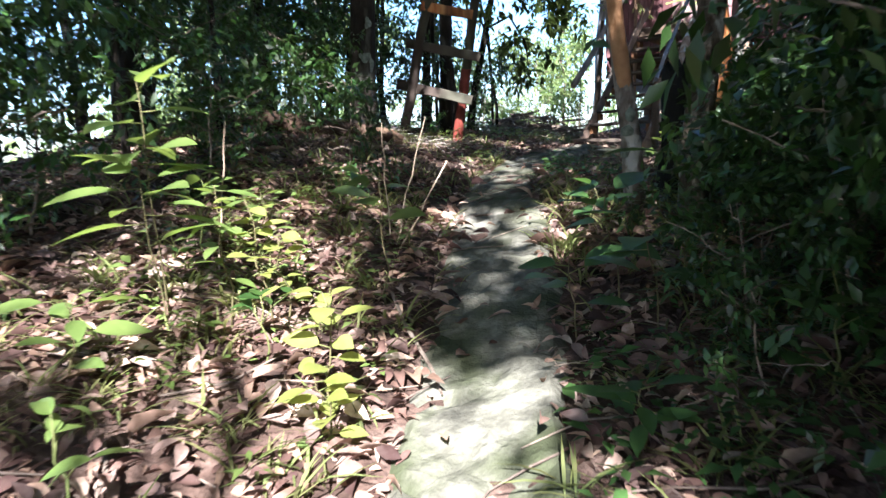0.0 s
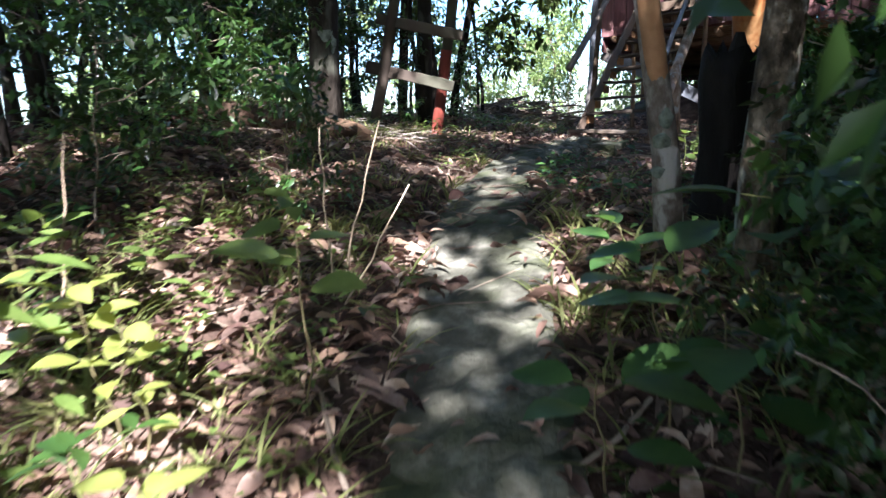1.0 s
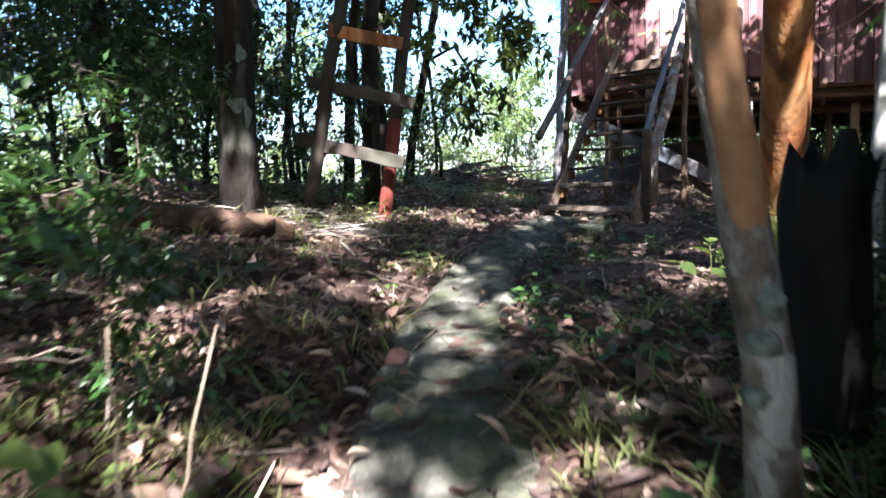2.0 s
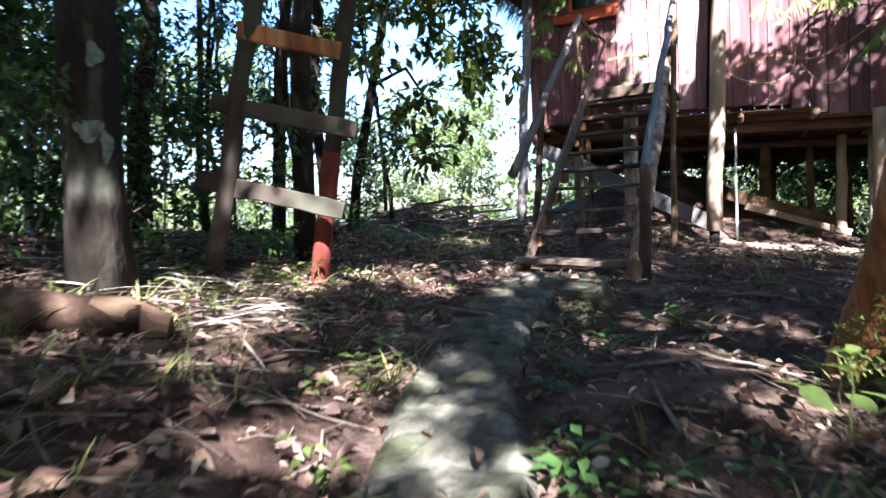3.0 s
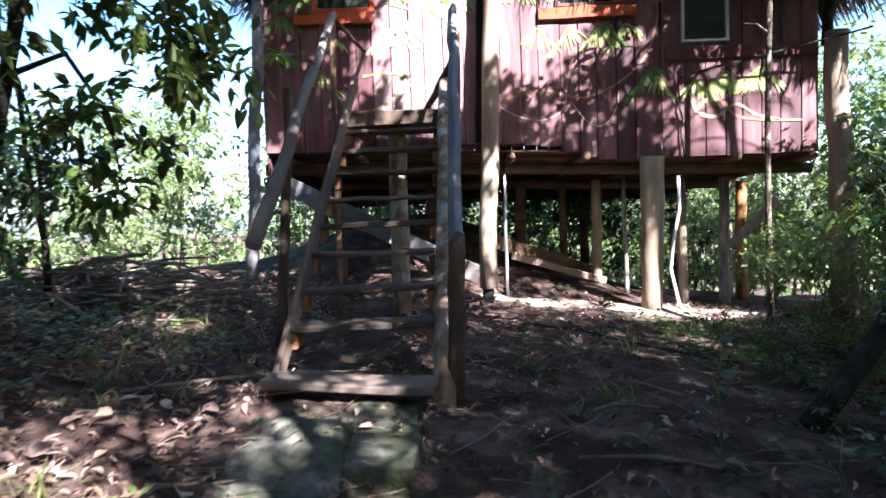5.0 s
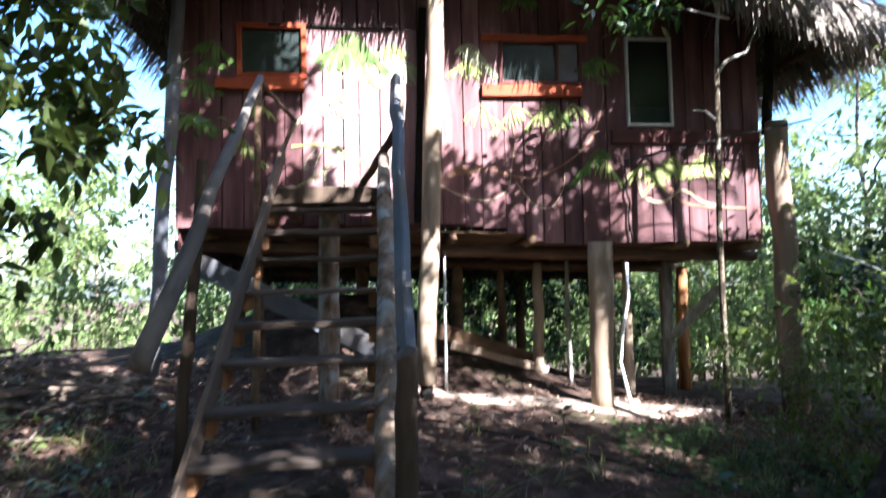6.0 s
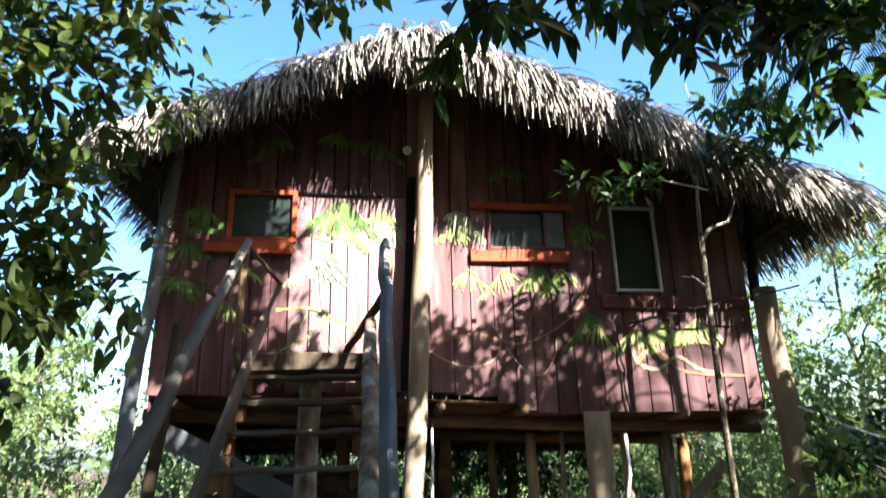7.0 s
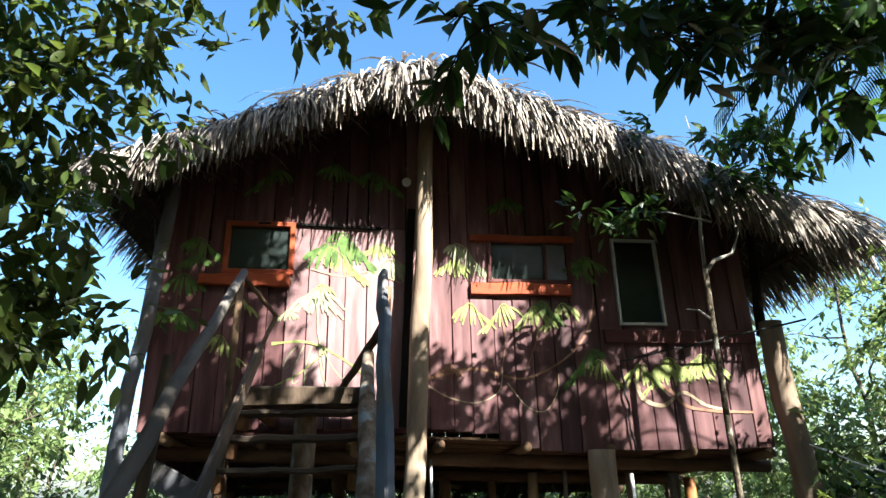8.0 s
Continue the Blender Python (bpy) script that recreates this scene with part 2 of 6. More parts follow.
M_PAINT_GREEN = material("green_paint", [(0.35, (0.04, 0.075, 0.02)), (0.65, (0.13, 0.22, 0.055))], 7, 0.6, 0.15, 50)
M_PAINT_YELLOW = material("yellow_green_paint", [(0.35, (0.12, 0.15, 0.04)), (0.65, (0.34, 0.38, 0.13))], 7, 0.6, 0.15, 50)
M_PAINT_PALE = material("pale_green_paint", [(0.3, (0.2, 0.22, 0.13)), (0.7, (0.33, 0.36, 0.21))], 7, 0.6, 0.15, 50)
M_PAINT_CREAM = material("cream_paint", [(0.3, (0.26, 0.19, 0.12)), (0.7, (0.42, 0.33, 0.22))], 7, 0.6, 0.15, 50)
M_PAINT_BROWN = material("tan_paint", [(0.3, (0.17, 0.08, 0.05)), (0.7, (0.28, 0.16, 0.1))], 7, 0.6, 0.15, 50)
M_GLASS = bpy.data.materials.new("window_glass")
M_GLASS.use_nodes = True
_g = M_GLASS.node_tree.nodes["Principled BSDF"]
_g.inputs["Base Color"].default_value = (0.12, 0.15, 0.14, 1)
_g.inputs["Roughness"].default_value = 0.06
_g.inputs["Transmission Weight"].default_value = 0.85
_gn = M_GLASS.node_tree.nodes.new("ShaderNodeTexNoise")
_gn.inputs["Scale"].default_value = 60
_gb = M_GLASS.node_tree.nodes.new("ShaderNodeBump")
_gb.inputs["Strength"].default_value, _gb.inputs["Distance"].default_value = 0.35, 0.004
M_GLASS.node_tree.links.new(_gn.outputs["Fac"], _gb.inputs["Height"])
M_GLASS.node_tree.links.new(_gb.outputs[0], _g.inputs["Normal"])

# ---------------------------------------------------------------- mesh helpers


def mesh_of(name, verts, faces, mat, smooth=False):
    me = bpy.data.meshes.new(name)
    me.from_pydata([tuple(v) for v in verts], [], [tuple(f) for f in faces])
    me.materials.append(mat)
    if smooth:
        me.polygons.foreach_set("use_smooth", [True] * len(me.polygons))
    return me


def put(name, verts, faces, mat, parent=None, label="", smooth=False):
    """One mesh object, under a thing where parent is given."""
    ob = new(name, mesh_of(name, verts, faces, mat, smooth))
    if parent is not None:
        ob.parent = parent
    return tagged(ob, label)


def thing(name, label, category, at=(0, 0, 0), group=""):
    ob = new(name)
    ob.empty_display_size = 0.1
    ob.location = at
    return tagged(ob, label, category, group)


def tube(points, radii, sides=9, rough=0.0, seed=0, caps=True):
    """Verts and faces of a round, tapering, slightly lumpy stick through the points."""
    rng = random.Random(seed)
    pts = [Vector(p) for p in points]
    verts, faces = [], []
    ref = Vector((1, 0.13, 0.05)) if abs((pts[-1] - pts[0]).normalized().x) < 0.8 else Vector((0, 0.2, 1))
    for i, p in enumerate(pts):
        d = (pts[min(i + 1, len(pts) - 1)] - pts[max(i - 1, 0)]).normalized()
        u = d.cross(ref).normalized()
        w = d.cross(u)
        for k in range(sides):
            a = 2 * math.pi * k / sides
            r = radii[i] * (1 + rough * rng.uniform(-1, 1))
            verts.append(p + u * (r * math.cos(a)) + w * (r * math.sin(a)))
    for i in range(len(pts) - 1):
        for k in range(sides):
            a, b = i * sides + k, i * sides + (k + 1) % sides
            faces.append((a, b, b + sides, a + sides))
    if caps:
        faces.append(tuple(range(sides - 1, -1, -1)))
        faces.append(tuple(range(len(verts) - sides, len(verts))))
    return verts, faces


def wander(a, b, n, amount, seed):
    """n + 1 points from a to b that stray sideways a little."""
    rng = random.Random(seed)
    a, b = Vector(a), Vector(b)
    out = []
    for i in range(n + 1):
        s = i / n
        k = amount * math.sin(math.pi * s) ** 0.5 if 0 < i < n else 0
        out.append(a.lerp(b, s) + Vector((rng.uniform(-k, k), rng.uniform(-k, k), rng.uniform(-k, k) * 0.4)))
    return out


def join(parts):
    verts, faces = [], []
    for v, f in parts:
        o = len(verts)
        verts += list(v)
        faces += [tuple(i + o for i in q) for q in f]
    return verts, faces


def pole(name, a, b, r0, r1, mat, parent=None, label="", seed=0, stray=0.012, sides=10, rough=0.06, n=7):
    pts = wander(a, b, n, stray, seed)
    v, f = tube(pts, [r0 + (r1 - r0) * i / n for i in range(n + 1)], sides, rough, seed)
    return put(name, v, f, mat, parent, label, smooth=True)


def plank(a, b, width, thick, side, n=4, warp=0.006, seed=0, chip=0.02):
    """A board from a to b; side: the way of its width. Worn, uneven edges with small chamfers."""
    rng = random.Random(seed)
    a, b = Vector(a), Vector(b)
    d = (b - a).normalized()
    s = (Vector(side) - d * Vector(side).dot(d)).normalized()
    t = d.cross(s)
    c = min(thick, width) * 0.18
    verts, faces = [], []
    for i in range(n + 1):
        p = a.lerp(b, i / n) + s * rng.uniform(-warp, warp) + t * rng.uniform(-warp, warp)
        w, h = width / 2 * (1 + rng.uniform(-chip, chip)), thick / 2
        for x, y in ((-w, -h + c), (-w + c, -h), (w - c, -h), (w, -h + c), (w, h - c), (w - c, h), (-w + c, h), (-w, h - c)):
            verts.append(p + s * x + t * y)
    for i in range(n):
        for k in range(8):
            q, r = i * 8 + k, i * 8 + (k + 1) % 8
            faces.append((q, r, r + 8, q + 8))
    faces.append(tuple(range(7, -1, -1)))
    faces.append(tuple(range(n * 8, n * 8 + 8)))
    return verts, faces


def board(name, a, b, width, thick, side, mat, parent=None, label="", seed=0, **kw):
    v, f = plank(a, b, width, thick, side, seed=seed, **kw)
    return put(name, v, f, mat, parent, label)


def leaf_geo(P, D, N, L, W, detail=1, droop=0.15, fold=0.25):
    """Many leaves at once: base, way, upper side, length and width of each; folded along the midrib, drooping to the tip."""
    P, D, N = (np.asarray(a, float) for a in (P, D, N))
    L, W = np.asarray(L, float)[:, None], np.asarray(W, float)[:, None]
    D = D / np.linalg.norm(D, axis=1, keepdims=True)
    S = np.cross(D, N)
    S /= np.linalg.norm(S, axis=1, keepdims=True) + 1e-9
    N = np.cross(S, D)
    st = [(0.45, 1.0)] if detail == 1 else [(0.16, 0.62), (0.4, 1.0), (0.7, 0.72)] if detail == 2 else [(0.08, 0.4), (0.2, 0.78), (0.38, 1.0), (0.58, 0.92), (0.78, 0.58), (0.92, 0.22)]
    rows = [P]
    for s, w in st:
        c = P + D * L * s - N * (droop * s * s) * L
        rows += [c + S * W * 0.5 * w + N * W * fold * w * 0.5, c, c - S * W * 0.5 * w + N * W * fold * w * 0.5]
    rows.append(P + D * L - N * droop * L)
    k = len(rows)
    verts = np.stack(rows, 1).reshape(-1, 3)
    pat = [(0, 2, 1), (0, 3, 2)]
    for j in range(len(st) - 1):
        o = 1 + 3 * j
        pat += [(o, o + 1, o + 4), (o, o + 4, o + 3), (o + 1, o + 2, o + 5), (o + 1, o + 5, o + 4)]
    o = 1 + 3 * (len(st) - 1)
    pat += [(o, o + 1, k - 1), (o + 1, o + 2, k - 1)]
    faces = (np.array(pat)[None] + (np.arange(len(P)) * k)[:, None, None]).reshape(-1, 3)
    return verts, faces


def geo_mesh(name, verts, faces, mat, smooth=True):
    verts, faces = np.ascontiguousarray(verts, np.float32), np.ascontiguousarray(faces, np.int32)
    me = bpy.data.meshes.new(name)
    me.vertices.add(len(verts))
    me.vertices.foreach_set("co", verts.ravel())
    me.loops.add(faces.size)
    me.loops.foreach_set("vertex_index", faces.ravel())
    me.polygons.add(len(faces))
    me.polygons.foreach_set("loop_start", np.arange(0, faces.size, 3, dtype=np.int32))
    me.materials.append(mat)
    me.update(calc_edges=True)
    if smooth:
        me.polygons.foreach_set("use_smooth", [True] * len(faces))
    me.validate()
    return me


# ---------------------------------------------------------------- ground
WAY_Y = (-6.0, -0.3, 1.45, 2.25, 3.05, 3.6, 4.5, 5.4, 6.4, 7.4, 8.4)
WAY_X = (3.6, 0.3, -0.73, -1.1, -1.55, -1.87, -2.28, -2.6, -2.88, -3.08, -3.12)


def way_x(y):
    """The middle line of the foot path."""
    return 0.25 * (np.interp(y - 0.5, WAY_Y, WAY_X) + 2 * np.interp(y, WAY_Y, WAY_X) + np.interp(y + 0.5, WAY_Y, WAY_X))


def rise(y):
    return np.interp(y, (-40, -6, -0.3, 2.1, 2.6, 4.2, 6, 8, 13, 17, 24, 40), (-4, -1.6, -0.2, 0.4, 0.58, 0.92, 1.06, 1.12, 1.1, 0.9, -0.4, -3.0))


def ground_z(x, y, bumps=True):
    """Height of the hillside: it climbs to the hut, with a bank beyond the path and a fall towards the other side."""
    x, y = np.asarray(x, float), np.asarray(y, float)
    base = (rise(y - 0.4) + 2 * rise(y) + rise(y + 0.4)) / 4
    off = way_x(np.minimum(y, 8.4)) - x
    bank = 0.24 * np.clip(off - 0.3, 0, 3.0) * np.interp(y, (-2, 1, 5, 8, 14), (0.9, 1.0, 1.0, 0.7, 0.5)) - 0.06 * np.clip(off - 4.5, 0, 14)
    fall = 0.1 * np.clip(-off - 0.3, 0, 7) * np.interp(y, (0, 3, 8, 14), (0.2, 0.3, 0.9, 0.8))
    mound = 1.2 * np.exp(-((x + 2.8) ** 2 / 5.0 + (y - 15.6) ** 2 / 2.6))          # soil piled under the hut
    dip = 0.19 * np.exp(-((x + 2.35) / 0.5) ** 2 - ((y - 7.1) / 1.0) ** 2) + 0.16 * np.exp(-((x + 1.0) / 0.6) ** 2 - ((y - 6.7) / 0.7) ** 2)             # worn hollow beside the end of the path
    z = base + bank - fall + mound - dip
    if bumps:
        z = z + 0.035 * np.sin(2.1 * x + 1.3 * y) * np.sin(1.7 * y - 0.9 * x) + 0.02 * np.sin(5.3 * x - 2.2 * y + 1) * np.cos(4.1 * y + x)
    return z


def gz(x, y):
    return float(ground_z(x, y))


def ground():
    fx = np.concatenate([np.linspace(-220, -16, 22)[:-1], np.linspace(-16, -6, 40)[:-1], np.linspace(-6, 3, 160), np.linspace(3, 14, 44)[1:], np.linspace(14, 220, 22)[1:]])
    fy = np.concatenate([np.linspace(-220, -8, 20)[:-1], np.linspace(-8, 0, 40)[:-1], np.linspace(0, 10, 170), np.linspace(10, 20, 70)[1:], np.linspace(20, 220, 24)[1:]])
    X, Y = np.meshgrid(fx, fy)
    Z = ground_z(X, Y)
    rng = np.random.default_rng(3)
    fine = (np.abs(X + 1.5) < 4.6) & (Y > 0) & (Y < 11)
    Z = Z + np.where(fine, rng.normal(0, 0.007, Z.shape), 0)
    Z = np.clip(Z, -6, 4)
    nx, ny = len(fx), len(fy)
    verts = np.stack([X, Y, Z], -1).reshape(-1, 3)
    i, j = np.meshgrid(np.arange(nx - 1), np.arange(ny - 1))
    a = (j * nx + i).ravel()
    faces = np.concatenate([np.stack([a, a + 1, a + nx + 1], 1), np.stack([a, a + nx + 1, a + nx], 1)])
    ob = new("ground", geo_mesh("ground", verts, faces, M_SOIL))
    tagged(ob, "brown forest soil on a hillside, patchy with moss", "ground", kind="structure")


ground()


def bare_soil():
    """A strip of pale, trodden sandy soil along the front of the hut."""
    r = random.Random(4)
    nx, ny = 44, 10
    verts, faces = [], []
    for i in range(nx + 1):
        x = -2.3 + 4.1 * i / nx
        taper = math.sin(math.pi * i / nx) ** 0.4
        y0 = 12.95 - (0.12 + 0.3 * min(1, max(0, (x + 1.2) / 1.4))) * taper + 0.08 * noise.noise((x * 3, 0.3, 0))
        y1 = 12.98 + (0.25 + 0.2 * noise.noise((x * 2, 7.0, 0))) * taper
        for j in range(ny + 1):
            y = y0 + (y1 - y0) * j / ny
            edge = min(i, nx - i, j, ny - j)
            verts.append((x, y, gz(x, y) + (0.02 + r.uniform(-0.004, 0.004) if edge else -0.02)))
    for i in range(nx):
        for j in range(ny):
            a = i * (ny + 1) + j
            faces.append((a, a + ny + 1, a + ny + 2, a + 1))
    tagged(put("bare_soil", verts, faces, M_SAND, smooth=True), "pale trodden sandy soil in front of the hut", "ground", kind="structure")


bare_soil()


def path():
    """The foot path: a row of rough, mossy concrete slabs, the last two as low steps."""
    root = tagged(new("path"), "narrow mossy concrete foot path climbing to the stairs", "path", kind="structure")
    cuts = (-5.2, -3.6, -2.2, -1.0, 0.1, 1.0, 1.85, 2.7, 3.5, 4.35, 5.2, 6.05, 6.75, 7.5, 8.3)
    for i, (y0, y1) in enumerate(zip(cuts, cuts[1:])):
        rng = random.Random(i + 40)
        n, m = 14, 11
        last = i == len(cuts) - 2
        verts, faces = [], []
        for r in range(n + 1):
            y = y0 + 0.004 + (y1 - y0 - 0.008) * r / n
            mid = way_x(y)
            half = float(np.interp(y, (3.4, 4.6, 5.3, 6.2, 7), (0.35, 0.3, 0.26, 0.24, 0.26)))
            for c in range(m + 1):
                s = -1 + 2 * c / m
                x = mid + half * s * (1 + 0.16 * noise.noise((y * 2.3, s * 0.8, 3.0)) + 0.07 * noise.noise((y * 9.0, s, 7.0)))
                edge = max(abs(s), abs(2 * r / n - 1))
                up = 0.035 + 0.008 * math.sin(4 * y + s) + rng.uniform(-0.008, 0.008) + 0.02 * min(1, max(0, y - 5.2) / 1.2)
                up += 0.014 * noise.noise((x * 9, y * 9, 1.0)) + 0.022 * noise.noise((x * 3.5, y * 4.5, 5.0)) - 0.02 * max(0, 0.12 - abs(noise.noise((x * 2.6, y * 3.4, 9.0)))) / 0.12
                if abs(s) > 0.99:
                    up -= 0.035
                elif edge > 0.99:
                    up -= 0.008
                verts.append((x, y + rng.uniform(-0.01, 0.01), float(ground_z(mid, y, False)) * 0.6 + float(ground_z(x, y)) * 0.4 + up))
        for r in range(n):
            for c in range(m):
                a = r * (m + 1) + c
                faces.append((a, a + 1, a + m + 2, a + m + 1))
        rim = [c for c in range(m + 1)] + [r * (m + 1) + m for r in range(1, n + 1)] + [n * (m + 1) + c for c in range(m - 1, -1, -1)] + [r * (m + 1) for r in range(n - 1, 0, -1)]
        o = len(verts)
        for k in rim:
            x, y, z = verts[k]
            verts.append((x, y, z - 0.26))
        for k in range(len(rim)):
            q = (k + 1) % len(rim)
            faces.append((rim[k], o + k, o + q, rim[q]))
        put("slab", verts, faces, M_PATH, root)
    # squat end block beside the last slab
    bm = bmesh.new()
    bmesh.ops.create_cube(bm, size=1, matrix=Matrix.Translation((-2.71, 8.2, 0.99)) @ Matrix.Rotation(0.05, 4, "X") @ Matrix.Diagonal((0.38, 0.86, 0.26, 1)))
    bmesh.ops.subdivide_edges(bm, edges=bm.edges, cuts=4, use_grid_fill=True)
    for v in bm.verts:
        v.co += noise.noise_vector(v.co * 5) * 0.03
    me = bpy.data.meshes.new("slab")
    bm.to_mesh(me)
    bm.free()
    me.materials.append(M_PATH)
    ob = new("slab", me)
    ob.parent = root


path()

# ---------------------------------------------------------------- the hut
WALL_Y, WX0, WX1 = 13.0, -4.56, 2.2
PEAK_X, PEAK_Z = -1.76, 6.98


def roof_z(x):
    """Height of the thatch along the gable, a little rounded at the ridge."""
    d = x - PEAK_X
    return PEAK_Z - (0.385 if d > 0 else 0.47) * (math.sqrt(d * d + 0.2) - 0.447) + 0.03 * math.sin(2.3 * x)


def wall_foot(x):
    return float(np.interp(x, (-4.6, -1.6, -1.05, -0.4, 2.2), (2.97, 3.0, 2.93, 2.73, 2.73)))


def hut():
    root = thing("hut", "raised maroon plank hut with palm thatch gable roof on logs", "hut", (-1.2, 15.5, 1.0))
    inv = Matrix.Translation((1.2, -15.5, -1.0))

    def add(name, v, f, mat, label="", smooth=False, parent=root):
        if parent is root:
            v = [inv @ Vector(p) for p in v]
        ob = put(name, v, f, mat, parent, label, smooth)
        if parent is not root:
            ob.matrix_parent_inverse = inv
        return ob

    def stick(name, a, b, r0, r1, mat, label="", seed=0, stray=0.015, rough=0.05, sides=12, n=8):
        pts = wander(a, b, n, stray, seed)
        v, f = tube(pts, [r0 + (r1 - r0) * i / n for i in range(n + 1)], sides, rough, seed)
        return add(name, v, f, mat, label, True)

    def flat(name, a, b, width, thick, side, mat, label="", seed=0, **kw):
        v, f = plank(a, b, width, thick, side, seed=seed, **kw)
        return add(name, v, f, mat, label)

    # front planks, cut round the three windows
    holes = [(-3.84, -3.2, 4.68, 5.18), (-0.92, -0.02, 4.62, 5.07), (0.58, 1.08, 4.13, 5.12)]
    rng = random.Random(5)
    edges, x = [WX0], WX0
    stops = [-3.84, -3.2, -1.9, -0.92, -0.02, 0.3, 0.58, 1.08, WX1]
    for s in stops:
        n = max(1, round((s - x) / 0.225))
        cuts = sorted(rng.uniform(-0.025, 0.025) + x + (s - x) * k / n for k in range(1, n))
        edges += cuts + [s]
        x = s
    k = 0
    for x0, x1 in zip(edges, edges[1:]):
        mid = (x0 + x1) / 2
        spans = [(wall_foot(mid) + rng.uniform(-0.02, 0.012), roof_z(mid) - 0.2)]
        if -3.2 < mid < -1.9:
            spans = [(spans[0][0], 5.2), (5.21, spans[0][1])]
        for hx0, hx1, z0, z1 in holes:
            if hx0 - 0.01 < mid < hx1 + 0.01:
                spans = [(spans[0][0], z0), (z1, spans[0][1])]
        for z0, z1 in spans:
            k += 1
            y = WALL_Y + rng.uniform(-0.004, 0.004)
            flat("plank", (mid, y, z0), (mid + rng.uniform(-0.004, 0.004), y, z1), x1 - x0 - rng.uniform(0.006, 0.015), 0.026, (1, 0, 0), M_PLANK_FADED if -3.2 < mid < -1.9 and z0 < 4 else M_PLANK_MID if -1.9 < mid < -0.4 and z0 < 4 else M_PLANK, seed=k, warp=0.0015, chip=0.008, n=5)
    # added unseen sheet that blocks light, so the room stays dark behind the joints
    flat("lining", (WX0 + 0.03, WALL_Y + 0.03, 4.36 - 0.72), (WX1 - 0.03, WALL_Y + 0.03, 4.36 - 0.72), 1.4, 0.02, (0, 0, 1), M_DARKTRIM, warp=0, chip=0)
    # side and back walls
    for i in range(20):
        for px in (WX0 + 0.02, WX1 - 0.02):
            flat("side_plank", (px, 13.17 + 0.25 * i, 2.7 - 0.0175 * i), (px, 13.17 + 0.25 * i, roof_z(px) - 0.2), 0.243, 0.026, (0, 1, 0), M_PLANK, seed=i, warp=0.002, n=2)
    for i in range(28):
        px = WX0 + 0.14 + 0.25 * i
        flat("back_plank", (px, 18.0, 2.32), (px, 18.0, roof_z(px) - 0.2), 0.243, 0.026, (1, 0, 0), M_PLANK, seed=i, warp=0.002, n=2)

    # windows: frame, pane and sill
    def window(x0, x1, z0, z1, mat, jamb, label):
        w = new("window")
        w.parent = root
        w.matrix_parent_inverse = inv
        tagged(w, label)
        y = WALL_Y - 0.028
        for a, b, wd in (((x0 - jamb / 2, y, z0 - 0.02), (x0 - jamb / 2, y, z1 + 0.02), jamb), ((x1 + jamb / 2, y, z0 - 0.02), (x1 + jamb / 2, y, z1 + 0.02), jamb)):
            v, f = plank(a, b, wd, 0.05, (1, 0, 0), warp=0.001, chip=0.01)
            put("jamb", v, f, mat, w)
        v, f = plank((x0 - jamb, y, z1 + jamb / 2), (x1 + jamb, y, z1 + jamb / 2), jamb, 0.046, (0, 0, 1), warp=0.001, chip=0.01)
        put("lintel", v, f, mat, w)
        v, f = plank((x0 - jamb, y, z0 - jamb / 2), (x1 + jamb, y, z0 - jamb / 2), jamb, 0.046, (0, 0, 1), warp=0.001, chip=0.01)
        put("bottom_rail", v, f, mat, w)
        v, f = plank((x0 - 0.01, WALL_Y + 0.0, (z0 + z1) / 2), (x1 + 0.01, WALL_Y + 0.0, (z0 + z1) / 2), z1 - z0 + 0.03, 0.006, (0, 0, 1), warp=0, chip=0, n=1)
        put("pane", v, f, M_GLASS, w, "patterned glass pane").visible_shadow = False
        return w

    window(*holes[0], M_TRIM, 0.06, "small window in an orange frame")
    window(*holes[1], M_DARKTRIM, 0.045, "sliding window in a dark red frame")
    window(*holes[2], M_FRAME, 0.035, "tall frosted window in an aluminium frame")
    flat("sill", (-4.12, 12.955, 4.55), (-3.62, 12.95, 4.545), 0.13, 0.06, (0, 0, 1), M_TRIM, "orange window board", 3, chip=0.12, n=7)
    flat("sill", (-3.62, 12.953, 4.55), (-3.17, 12.95, 4.56), 0.15, 0.06, (0, 0, 1), M_TRIM, "orange window board", 23, chip=0.14, n=6)
    flat("sill", (-1.17, 12.955, 4.5), (0.0, 12.955, 4.5), 0.145, 0.06, (0, 0, 1), M_TRIM, "orange window board", 4, chip=0.03)
    flat("lintel_board", (-1.16, 12.96, 5.11), (0.09, 12.96, 5.12), 0.085, 0.04, (0, 0, 1), M_TRIM, "orange window board", 5)
    flat("trim_board", (0.35, 12.965, 3.965), (2.18, 12.965, 3.97), 0.155, 0.035, (0, 0, 1), M_DARKTRIM, "", 6)
    flat("shutter", (-0.14, 12.985, 4.63), (-0.14, 12.985, 5.06), 0.23, 0.012, (1, 0, 0), M_BLUEWOOD, "grey board beside the window", 7)
    flat("door_head", (-3.55, 12.965, 5.22), (-2.18, 12.965, 5.2), 0.035, 0.03, (0, 0, 1), M_BURNT, "", 8)
    flat("door_jamb", (-1.935, 12.965, 2.99), (-1.84, 12.965, 5.45), 0.085, 0.04, (1, 0, 0), M_BURNT, "dark narrow board beside the door", 10, n=8)
    flat("mullion", (-0.28, 12.975, 4.62), (-0.28, 12.975, 5.07), 0.03, 0.03, (1, 0, 0), M_DARKTRIM, "", 9)
    v, f = tube([(-1.9, 12.98, 5.78), (-1.9, 12.93, 5.78), (-1.9, 12.88, 5.76)], [0.03, 0.035, 0.055], 12)
    add("wall_lamp", v, f, M_PIPE, "small round white wall lamp")

